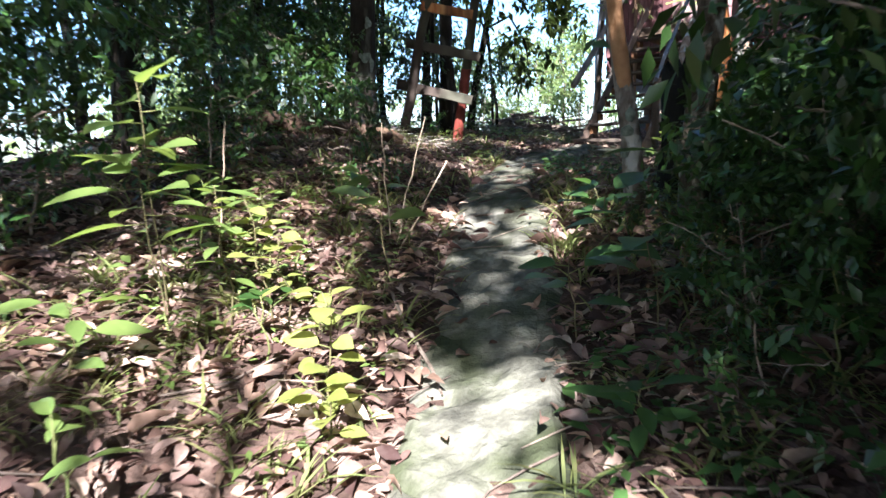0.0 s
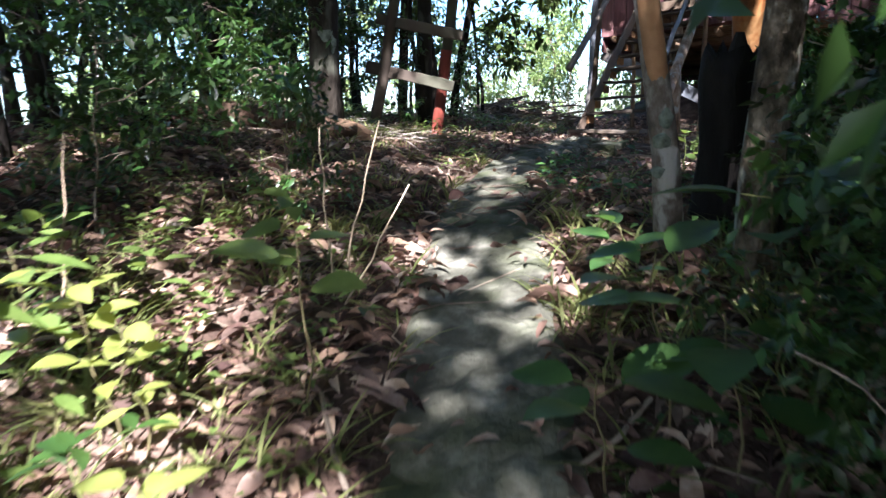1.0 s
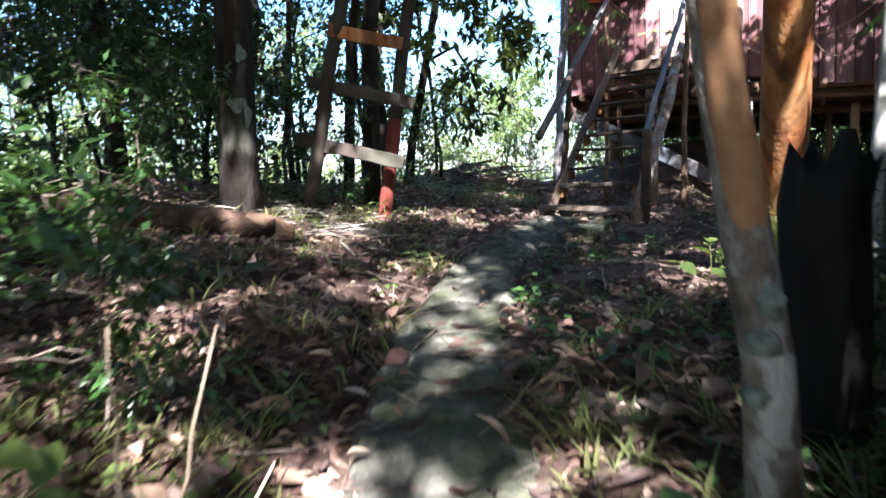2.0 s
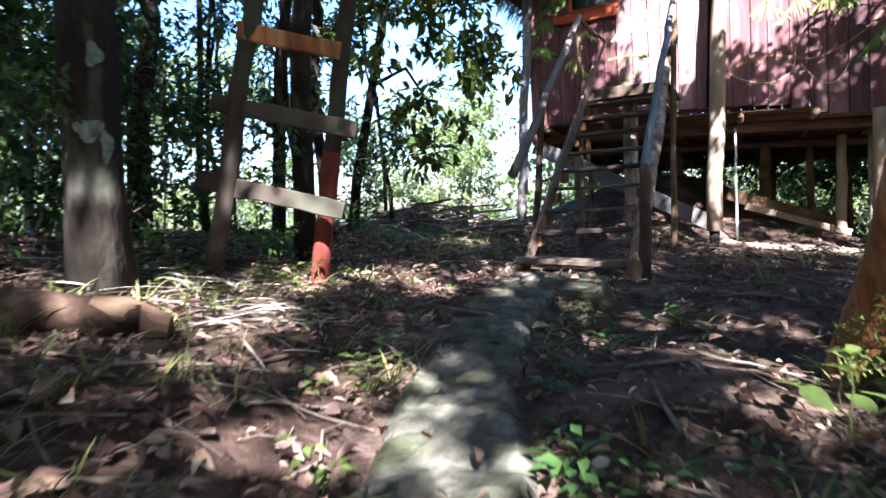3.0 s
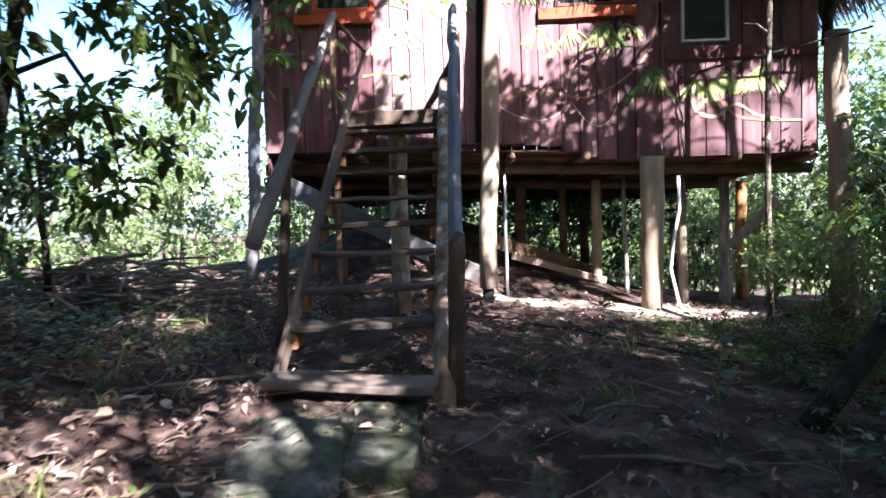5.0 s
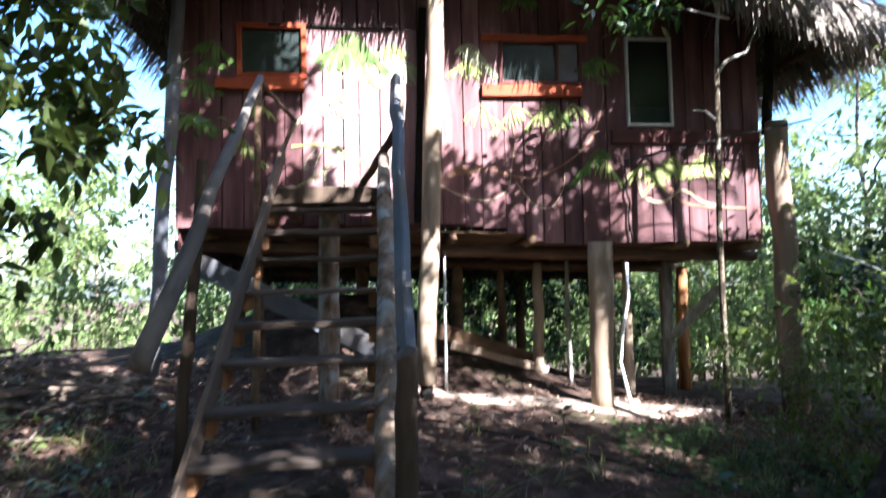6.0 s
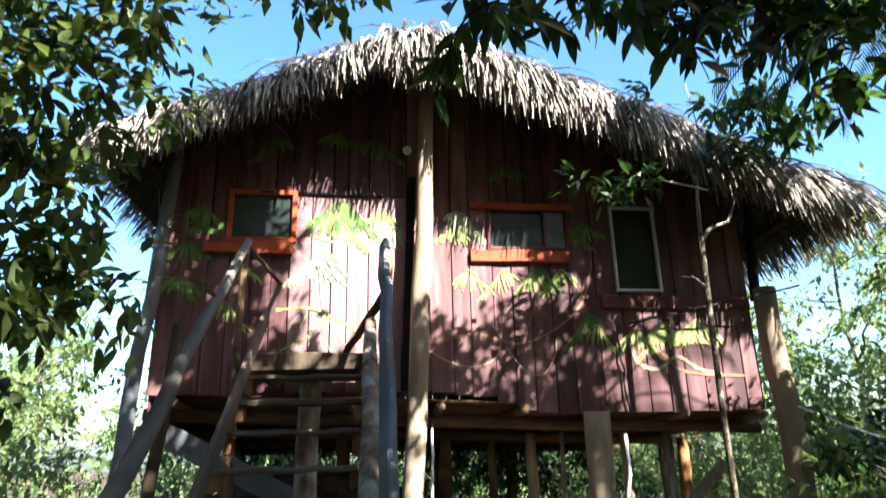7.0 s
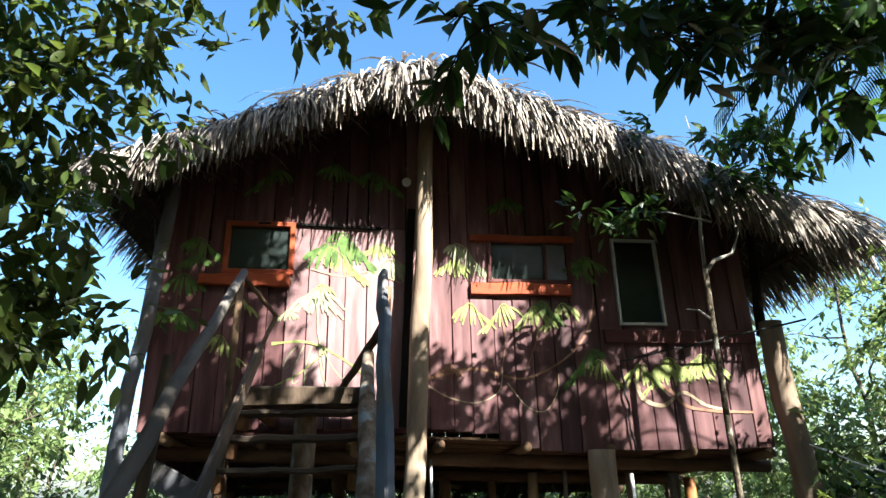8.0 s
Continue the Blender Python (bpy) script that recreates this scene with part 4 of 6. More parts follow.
def stump():
    root = thing("stump", "charred black tree stump beside the path", "stump", (-0.69, 3.98, gz(-0.69, 3.98)))
    pts = [(0, 0, -0.1), (0, 0, 0.1), (0.01, 0, 0.4), (0, 0.02, 0.72), (0.02, 0.02, 0.86)]
    v, f = tube(pts, [0.19, 0.135, 0.12, 0.125, 0.12], 18, 0.12, 4, caps=False)
    r = random.Random(8)
    rim = len(v) - 18
    for k in range(18):
        v[rim + k].z += r.uniform(-0.05, 0.05) + 0.035 * math.sin(k * 0.7)
    v.append(Vector((0.02, 0.02, 0.7)))
    f += [(rim + k, rim + (k + 1) % 18, len(v) - 1) for k in range(18)]
    put("trunk", v, f, M_BURNT, root, smooth=True)
    v, f = tube([(0.05, 0.03, 0.8), (0.06, 0.03, 0.95)], [0.06, 0.02], 7, 0.2, 5)
    put("splinter", v, f, M_BURNT, root)


stump()


def fallen_log():
    root = thing("fallen_log", "short broken log lying on the bank", "log")
    pts = wander((-4.95, 4.1, gz(-4.95, 4.1) + 0.12), (-3.95, 4.98, gz(-3.95, 4.98) + 0.08), 7, 0.02, 4)
    v, f = tube(pts, [0.11, 0.115, 0.11, 0.1, 0.105, 0.1, 0.09, 0.075], 12, 0.08, 4)
    put("trunk", v, f, M_LOG, root, smooth=True)
    v, f = tube(wander((-4.1, 4.86, gz(-4.1, 4.86) + 0.09), (-3.86, 5.06, gz(-3.86, 5.06) + 0.06), 3, 0.01, 5), [0.085, 0.09, 0.075, 0.05], 10, 0.14, 6)
    put("broken_end", v, f, M_JOIST, root, "pale broken wood")


fallen_log()
pipe_v, pipe_f = tube([(0.62, 12.9, gz(0.6, 12.9) - 0.03), (0.46, 12.95, gz(0.5, 12.95) + 0.1), (0.38, 13.0, 1.35), (0.42, 13.0, 1.7), (0.5, 13.0, 2.1), (0.5, 13.02, 2.5)], [0.021] * 6, 10)
tagged(put("drain_pipe", pipe_v, pipe_f, M_PIPE, smooth=True), "white plastic pipe hanging under the hut", "pipe")
cb_v, cb_f = tube(wander((0.55, 12.94, 2.7), (0.49, 12.93, 3.68), 8, 0.02, 3) + wander((0.6, 12.9, 3.7), (2.6, 12.6, 4.1), 10, 0.02, 5), [0.012] * 20, 6)
tagged(put("cable", cb_v, cb_f, M_CABLE), "black cable strung along the planks", "cable")
rp_v, rp_f = tube(wander((2.4, 12.7, 2.75), (2.3, 10.0, 1.9), 8, 0.02, 6), [0.009] * 9, 6)
tagged(put("rope", rp_v, rp_f, M_PIPE), "thin white rope tied to the corner post", "rope")
hz_v, hz_f = tube([(-1.6 + 0.25 * i, 11.6 - 0.22 * i + 0.1 * math.sin(i), gz(-1.6 + 0.25 * i, 11.6 - 0.22 * i + 0.1 * math.sin(i)) + 0.018) for i in range(9)], [0.012] * 9, 6)
tagged(put("garden_hose", hz_v, hz_f, M_CABLE), "dark hose lying on the soil", "hose")


# ---------------------------------------------------------------- trees
def crown_leaves(centres, radius, per, size, seed, flat=0.75, droop=0.3):
    """Leaves on short twigs round each centre; gaps stay between the clumps."""
    rng = np.random.default_rng(seed)
    P, D, N, L = [], [], [], []
    for c in centres:
        rad = radius * rng.uniform(0.6, 1.25)
        twigs = max(3, per // 9)
        for _ in range(twigs):
            d = rng.normal(0, 1, 3)
            d[2] = d[2] * flat - 0.1
            d /= np.linalg.norm(d)
            n = rng.integers(6, 12)
            s = rng.uniform(0.15, 1.0, n)
            p = np.asarray(c) + d * (rad * s)[:, None] + rng.normal(0, 0.04, (n, 3))
            w = d + rng.normal(0, 0.75, (n, 3))
            w[:, 2] -= droop
            P.append(p)
            D.append(w)
            up = rng.normal(0, 0.45, (n, 3))
            up[:, 2] += 1
            N.append(up)
            L.append(size * rng.uniform(0.6, 1.25, n))
    P, D, N, L = np.concatenate(P), np.concatenate(D), np.concatenate(N), np.concatenate(L)
    return P, D, N, L


def tree_meshes(seed, height, radius, crown_from, spread, clumps, per, size, bark, leaf, lean=0.05, limbs=9, clump_r=0.55, slim=0.42, detail=1):
    rng = random.Random(seed)
    top = Vector((rng.uniform(-lean, lean) * height, rng.uniform(-lean, lean) * height, height))
    pts = wander((0, 0, -0.15), top, 9, 0.02 * height, seed)
    trunk = [tube(pts, [radius * (1.25 if i == 0 else 1) * (1 - 0.085 * i) for i in range(10)], 10, 0.06, seed)]
    ends = []
    for i in range(limbs):
        s = crown_from / height + (0.98 - crown_from / height) * (i + 0.5) / limbs
        k = min(8, int(s * 9))
        base = pts[k].lerp(pts[k + 1], s * 9 - k)
        a = 2.4 * i + rng.uniform(-0.4, 0.4)
        reach = spread * (1.1 - 0.6 * abs(s - 0.6)) * rng.uniform(0.6, 1.1)
        tip = base + Vector((math.cos(a) * reach, math.sin(a) * reach, rng.uniform(0.1, 0.6) * reach))
        lp = wander(base, tip, 5, 0.06 * reach, seed + i)
        r0 = radius * (1 - 0.8 * s) * 0.6
        trunk.append(tube(lp, [max(0.006, r0 * (1 - 0.17 * j)) for j in range(6)], 6, 0.05, i))
        ends += [lp[3], lp[4], lp[5]]
        for _ in range(2):
            q = lp[rng.randint(2, 5)]
            e = q + Vector((rng.uniform(-1, 1), rng.uniform(-1, 1), rng.uniform(-0.5, 0.7))) * reach * 0.45
            trunk.append(tube([q, q.lerp(e, 0.5) + Vector((0, 0, 0.04)), e], [max(0.005, r0 * 0.35), 0.006, 0.004], 5))
            ends.append(e)
    centres = [rng.choice(ends) + Vector((rng.gauss(0, 1), rng.gauss(0, 1), rng.gauss(0, 0.8))) * clump_r * 0.5 for _ in range(clumps)]
    P, D, N, L = crown_leaves([tuple(c) for c in centres], clump_r, per, size, seed)
    v, f = leaf_geo(P, D, N, L, L * slim, detail)
    tv, tf = join(trunk)
    return mesh_of("trunk", tv, tf, bark, True), geo_mesh("crown", v, f, leaf)


def tree_thing(name, meshes, m, label, category, group=""):
    root = thing(name, label, category, group=group)
    for part_name, me in zip(("trunk", "crown"), meshes):
        ob = new(part_name, me)
        ob.parent = root
    root.matrix_basis = m
    return root


def stand(x, y, turn, s=1.0, sink=0.0):
    return Matrix.Translation((x, y, gz(x, y) - sink)) @ Matrix.Rotation(turn, 4, "Z") @ Matrix.Diagonal((s, s, s, 1))


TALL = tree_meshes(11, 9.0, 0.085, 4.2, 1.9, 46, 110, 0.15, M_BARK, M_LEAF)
TALL_B = tree_meshes(12, 8.0, 0.065, 3.0, 1.7, 44, 100, 0.14, M_LICHEN, M_LEAF, lean=0.09)
UNDER = tree_meshes(13, 4.6, 0.035, 1.2, 1.2, 34, 90, 0.13, M_BARK, M_LEAF, lean=0.1)
SLIM = tree_meshes(14, 6.5, 0.035, 3.6, 0.9, 16, 70, 0.13, M_BARK, M_LEAF, lean=0.08, limbs=6)
SHRUB = tree_meshes(15, 1.7, 0.014, 0.25, 0.75, 26, 60, 0.12, M_TWIG, M_LEAF, lean=0.15, limbs=8, clump_r=0.36)
LUSH = tree_meshes(15, 1.7, 0.014, 0.25, 0.75, 30, 60, 0.11, M_TWIG, M_SEED, lean=0.15, limbs=8, clump_r=0.36)
YOUNG = tree_meshes(13, 4.6, 0.035, 1.2, 1.2, 34, 90, 0.12, M_BARK, M_SEED, lean=0.1)
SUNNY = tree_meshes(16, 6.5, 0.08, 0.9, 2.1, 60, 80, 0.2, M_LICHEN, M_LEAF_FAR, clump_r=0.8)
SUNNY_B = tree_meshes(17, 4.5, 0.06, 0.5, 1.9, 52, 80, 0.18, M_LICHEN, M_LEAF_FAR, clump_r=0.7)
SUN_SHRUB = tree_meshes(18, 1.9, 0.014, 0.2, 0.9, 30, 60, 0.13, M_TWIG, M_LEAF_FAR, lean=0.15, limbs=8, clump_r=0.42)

CANOPY = tree_meshes(20, 10.5, 0.11, 6.0, 3.0, 80, 90, 0.24, M_BARK, M_LEAF, limbs=11, clump_r=0.75, slim=0.5)
KINDS = {
    "canopy": (CANOPY, "tree", "tall forest tree with a wide dense crown, added overhead for shade", "tree", "forest trees"),
    "tall": (TALL, "tree", "tall dark-barked forest tree with a leafy crown", "tree", "forest trees"),
    "tallb": (TALL_B, "tree", "slender lichen-spotted forest tree with an open crown", "tree", "forest trees"),
    "under": (UNDER, "young_tree", "young leafy understorey tree in the shade", "tree", "understorey trees"),
    "slim": (SLIM, "sapling", "thin dark sapling stem with sparse leaves", "sapling", "saplings"),
    "shrub": (SHRUB, "shrub", "dark green leafy shrub on the forest floor", "shrub", "shrubs"),
    "lush": (LUSH, "shrub", "fresh green leafy shrub beside the hut", "shrub", "green shrubs"),
    "young": (YOUNG, "young_tree", "young fresh green tree beside the hut", "tree", "understorey trees"),
    "sunny": (SUNNY, "tree", "sunlit pale green bushy tree beyond the hut", "tree", "sunlit trees"),
    "sunnyb": (SUNNY_B, "tree", "low sunlit yellow-green tree on the slope", "tree", "sunlit trees"),
    "sunshrub": (SUN_SHRUB, "shrub", "sunlit yellow-green shrub at the edge of the clearing", "shrub", "sunlit shrubs"),
}
FIRST = {}


def plant(kind, x, y, turn=0.0, s=1.0, sink=0.0):
    meshes, name, label, category, group = KINDS[kind]
    if kind not in FIRST:
        FIRST[kind] = tree_thing(name, meshes, stand(x, y, turn, s, sink), label, category, group)
        FIRST[kind + "_s"] = Matrix.Diagonal((1 / s, 1 / s, 1 / s, 1))
        return FIRST[kind]
    return copy_thing(FIRST[kind], stand(x, y, turn, s, sink) @ FIRST[kind + "_s"])


# forest on the bank beyond the path
for i, (k, x, y, s) in enumerate([
        ("tall", -6.6, 5.6, 1.0), ("tallb", -7.4, 7.6, 1.0), ("tall", -8.6, 4.6, 1.1), ("under", -6.2, 3.4, 1.0), ("tall", -6.0, 9.3, 0.9), ("slim", -5.6, 8.3, 1.0), ("slim", -6.3, 7.7, 1.1),
        ("slim", -7.0, 10.2, 1.0), ("slim", -6.0, 10.8, 0.9), ("slim", -7.6, 9.2, 1.0), ("slim", -8.0, 11.4, 1.0), ("slim", -6.9, 12.2, 0.9), ("under", -8.4, 8.8, 1.0), ("under", -9.2, 6.4, 1.1),
        ("tallb", -10.2, 8.4, 1.1), ("tall", -10.5, 5.0, 1.1), ("under", -7.6, 2.6, 1.1), ("tall", -7.2, 1.2, 1.0), ("under", -5.4, 1.4, 0.8), ("tallb", -9.4, 2.2, 1.1), ("slim", -5.2, 3.0, 0.9),
        ("slim", -8.8, 10.2, 1.1), ("slim", -9.8, 11.8, 1.0), ("tallb", -9.0, 13.6, 0.9), ("shrub", -5.6, 6.6, 0.8), ("shrub", -6.8, 6.6, 1.0), ("shrub", -6.4, 4.6, 0.9), ("shrub", -5.9, 9.9, 0.8),
        ("shrub", -7.9, 5.9, 1.2), ("shrub", -5.3, 2.2, 0.7), ("shrub", -8.3, 7.4, 1.2), ("under", -11.5, 10.0, 1.2), ("under", -6.9, 6.9, 1.0), ("under", -8.0, 9.8, 1.0), ("shrub", -6.3, 6.0, 1.0), ("tallb", -7.9, 6.3, 1.0), ("under", -7.4, 4.4, 1.0), ("shrub", -7.3, 8.2, 1.1), ("under", -9.8, 7.4, 1.2), ("under", -12.0, 7.0, 1.2), ("tall", -12.5, 3.4, 1.1)]):
    plant(k, x, y, 1.7 * i, s)
# shady side, towards the sun: these crowns dapple the path and the hut; the canopies are added out of view
for i, (k, x, y, s) in enumerate([
        ("canopy", 7.6, -2.6, 1.0), ("canopy", 9.2, 2.4, 1.0), ("canopy", 8.6, -4.8, 1.0), ("canopy", 7.5, -0.5, 1.0),
        ("canopy", -5.7, 3.2, 0.9), ("canopy", -5.4, -0.6, 1.0), ("canopy", -2.8, -3.2, 1.0), ("canopy", -3.6, -5.4, 0.9), ("canopy", -6.4, 7.0, 0.9),
        ("tallb", 8.2, 1.6, 1.1), ("tall", 8.0, 6.0, 1.0),
        ("canopy", -9.0, -3.5, 1.1), ("canopy", -7.0, -7.5, 1.1), ("canopy", -3.0, -9.5, 1.1), ("canopy", 1.0, -11.5, 1.15), ("canopy", 5.4, -12.5, 1.15), ("canopy", 9.0, -9.5, 1.1), ("canopy", 11.0, -5.0, 1.1), ("canopy", 11.5, 0.0, 1.1),
        ("canopy", 10.5, 5.0, 1.1), ("canopy", 9.0, 9.0, 1.0), ("under", 8.0, -6.5, 1.2), ("under", 0.6, -8.5, 1.2), ("under", -1.5, -6.5, 1.2), ("under", -5.0, -6.0, 1.2), ("under", 8.5, -2.5, 1.3), ("under", 8.0, 7.6, 1.3), ("tall", 13.0, -8.0, 1.2), ("tall", 7.0, -15.0, 1.2), ("tall", -1.5, -14.0, 1.2), ("tall", -10.0, -8.0, 1.2),
        ("shrub", 0.75, 1.85, 0.75), ("shrub", 1.1, 3.0, 1.0), ("shrub", 0.3, 2.5, 0.65), ("shrub", 0.15, 3.4, 0.6), ("shrub", -0.1, 4.2, 0.5), ("shrub", 0.45, 4.0, 0.8), ("shrub", 2.1, 0.9, 1.0), ("shrub", 1.0, 2.1, 1.0), ("shrub", -0.3, 5.2, 0.4), ("shrub", 0.2, 6.2, 0.5),
        ("shrub", -2.7, 2.9, 0.5), ("shrub", -3.3, 2.2, 0.6), ("shrub", -4.2, 3.0, 0.7), ("shrub", -3.6, 1.2, 0.8), ("shrub", -3.0, 0.6, 0.7), ("shrub", -4.9, 6.9, 0.5), ("shrub", -5.0, 4.6, 0.6), ("slim", -4.6, 2.4, 0.9), ("slim", -5.0, 3.6, 0.9), ("under", -4.8, 1.0, 0.8), ("tall", -5.0, -4.4, 1.0), ("tallb", -6.4, -1.6, 1.0), ("under", -3.9, -1.6, 0.9),
        ("under", 1.6, 3.4, 0.8), ("under", 2.3, 5.2, 0.9), ("under", 4.4, 4.2, 1.0), ("under", 2.6, 1.6, 0.9),
        ("shrub", 0.75, 2.5, 0.9), ("shrub", 0.85, 3.3, 0.8), ("shrub", 0.5, 4.4, 0.7), ("shrub", 0.4, 5.4, 0.6), ("shrub", 1.3, 5.8, 1.0), ("shrub", 1.3, 1.4, 0.9), ("shrub", 1.6, 2.5, 1.1), ("shrub", 1.7, 4.4, 1.2), ("shrub", 2.4, 3.6, 1.3),
        ("shrub", 0.05, 4.7, 0.5), ("shrub", 2.6, 6.6, 1.2), ("shrub", -0.2, 6.9, 0.4), ("shrub", 0.9, 6.9, 0.8), ("shrub", 0.4, 8.0, 0.5),
        ("slim", 0.35, 4.9, 0.9), ("slim", 1.6, 4.8, 0.8), ("slim", 0.5, 5.7, 0.9), ("slim", 1.5, 4.0, 1.0), ("slim", 2.0, 6.4, 1.0), ("slim", 2.2, 2.6, 0.8), ("slim", 1.9, 3.1, 1.0), ("slim", 0.9, 4.0, 0.8), ("slim", 1.2, 6.4, 1.0), ("slim", 2.6, 4.8, 1.0), ("slim", 1.4, 5.2, 0.9),
        ("lush", 1.4, 8.8, 0.9), ("lush", 2.3, 9.6, 1.1), ("lush", 1.3, 10.2, 0.9), ("lush", 2.8, 8.0, 1.2), ("under", 4.6, 9.8, 0.8), ("under", 5.0, 11.6, 0.9), ("shrub", 2.7, 11.2, 0.9), ("lush", 0.8, 9.4, 0.6), ("shrub", 3.4, 7.0, 1.2), ("lush", 1.0, 10.9, 0.6), ("young", 3.9, 11.2, 0.9), ("shrub", 3.0, 11.6, 1.1), ("lush", 3.9, 10.4, 1.2),
        ("shrub", 0.75, 1.45, 0.6), ("shrub", 0.2, 1.75, 0.4), ("shrub", 0.05, 2.3, 0.4), ("shrub", 1.5, 1.3, 0.7), ("shrub", 0.45, 2.1, 0.55), ("shrub", 0.0, 2.85, 0.45), ("shrub", -0.2, 3.5, 0.4), ("shrub", 1.7, 0.5, 0.6), ("shrub", -0.5, 4.6, 0.35), ("lush", -0.6, 5.7, 0.3), ("lush", -0.85, 6.05, 0.24), ("lush", -0.8, 5.3, 0.26), ("lush", -0.55, 5.0, 0.3), ("lush", -0.98, 5.65, 0.18), ("shrub", -0.35, 6.3, 0.4), ("shrub", 0.1, 9.6, 0.25), ("shrub", -0.1, 10.6, 0.2)]):
    plant(k, x, y, 2.3 * i + 0.5, s)
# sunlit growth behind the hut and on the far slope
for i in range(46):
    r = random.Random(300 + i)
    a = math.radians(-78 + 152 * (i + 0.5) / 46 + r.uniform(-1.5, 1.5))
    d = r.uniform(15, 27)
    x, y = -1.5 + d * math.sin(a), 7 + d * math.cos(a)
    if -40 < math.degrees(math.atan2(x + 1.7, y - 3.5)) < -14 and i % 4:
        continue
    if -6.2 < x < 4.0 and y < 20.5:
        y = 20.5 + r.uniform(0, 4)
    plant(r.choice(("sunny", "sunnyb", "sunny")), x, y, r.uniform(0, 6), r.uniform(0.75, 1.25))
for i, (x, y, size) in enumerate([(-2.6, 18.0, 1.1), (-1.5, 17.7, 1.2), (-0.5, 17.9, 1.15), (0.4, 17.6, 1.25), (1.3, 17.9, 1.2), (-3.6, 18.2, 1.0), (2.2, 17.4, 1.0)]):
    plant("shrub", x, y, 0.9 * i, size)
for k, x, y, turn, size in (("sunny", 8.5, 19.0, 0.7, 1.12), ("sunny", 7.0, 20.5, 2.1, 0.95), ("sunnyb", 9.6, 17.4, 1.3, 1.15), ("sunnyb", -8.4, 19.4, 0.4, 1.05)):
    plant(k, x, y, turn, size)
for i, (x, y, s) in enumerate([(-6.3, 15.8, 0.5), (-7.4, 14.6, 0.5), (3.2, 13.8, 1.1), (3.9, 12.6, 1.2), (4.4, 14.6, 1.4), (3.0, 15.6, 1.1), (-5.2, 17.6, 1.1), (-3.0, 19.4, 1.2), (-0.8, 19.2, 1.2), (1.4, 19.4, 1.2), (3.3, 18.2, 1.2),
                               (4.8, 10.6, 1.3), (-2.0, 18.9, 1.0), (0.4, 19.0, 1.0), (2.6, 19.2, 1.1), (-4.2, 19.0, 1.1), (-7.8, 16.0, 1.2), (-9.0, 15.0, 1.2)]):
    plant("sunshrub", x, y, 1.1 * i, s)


def far_woods():
    """Distant tree cover, all round, on the slopes below."""
    rng = np.random.default_rng(44)
    n = 16000
    a = rng.uniform(0, 2 * np.pi, n)
    d = rng.uniform(30, 62, n)
    x, y = -1.5 + d * np.sin(a), 7 + d * np.cos(a)
    lump = 0.5 + 0.5 * np.sin(9 * a + 0.2 * d) * np.sin(0.35 * d + 4 * a)
    z = ground_z(x, y, False) * 0 - 3.5 + rng.random(n) * (4.5 + 4 * lump)
    D, N = rng.normal(0, 1, (n, 3)), rng.normal(0, 0.6, (n, 3)) + (0, -0.3, 1)
    L = rng.uniform(0.5, 1.1, n)
    v, f = leaf_geo(np.stack([x, y, z], 1), D, N, L, L * 0.55, 1)
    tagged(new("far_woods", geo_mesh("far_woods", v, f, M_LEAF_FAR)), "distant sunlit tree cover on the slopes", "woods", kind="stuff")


far_woods()


def trunk_tree(name, pts, radii, bark, label, seed, crown=None, limbs=(), leaf=None, size=0.15, clump_r=0.5, per=70, slim=0.4, detail=1, droop=0.3, limb_bark=None):
    """A tree placed by its own trunk line, with limbs (lists of points) and a crown of leaf clumps round given places."""
    root = thing(name, label, "tree")
    v, f = tube(pts, radii, 12, 0.06, seed)
    parts = [(v, f)]
    put("trunk", v, f, bark, root, smooth=True)
    for i, (lp, r0) in enumerate(limbs):
        lv, lf = tube(lp, [max(0.005, r0 * (1 - 0.8 * j / (len(lp) - 1))) for j in range(len(lp))], 7, 0.06, i)
        put("limb", lv, lf, limb_bark or bark, root, smooth=True)
    if crown:
        P, D, N, L = crown_leaves(crown, clump_r, per, size, seed, droop=droop)
        cv, cf = leaf_geo(P, D, N, L, L * slim, detail)
        ob = new("crown", geo_mesh("crown", cv, cf, leaf or M_LEAF))
        ob.parent = root
    return root


def cloud(centre, spread, n, seed):
    r = random.Random(seed)
    return [(centre[0] + r.gauss(0, spread[0]), centre[1] + r.gauss(0, spread[1]), centre[2] + r.gauss(0, spread[2])) for _ in range(n)]


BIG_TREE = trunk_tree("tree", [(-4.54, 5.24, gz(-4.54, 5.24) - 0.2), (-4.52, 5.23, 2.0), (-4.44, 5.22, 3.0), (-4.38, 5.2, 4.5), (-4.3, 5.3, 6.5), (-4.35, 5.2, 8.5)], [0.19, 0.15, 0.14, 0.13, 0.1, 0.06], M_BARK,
           "dark tree trunk with pale lichen patches on the bank", 21, cloud((-4.6, 5.0, 7.4), (0.9, 0.9, 0.8), 34, 3),
           [([(-4.4, 5.2, 5.2), (-5.2, 5.0, 6.4), (-5.8, 4.8, 7.2)], 0.06), ([(-4.35, 5.25, 6.0), (-3.7, 5.2, 7.0), (-3.4, 5.0, 7.8)], 0.05)])
SLIM_TREE = trunk_tree("tree", [(-0.77, 3.38, gz(-0.77, 3.38) - 0.15), (-0.8, 3.36, 1.2), (-0.92, 3.42, 1.9), (-1.0, 3.45, 2.6), (-1.02, 3.4, 4.0), (-0.85, 3.3, 6.0)], [0.07, 0.058, 0.052, 0.048, 0.04, 0.025], M_MOTTLE_BARK,
           "slender crooked tree trunk with pale lichen beside the path", 22, cloud((-0.9, 3.4, 6.6), (1.1, 1.0, 0.5), 25, 4))
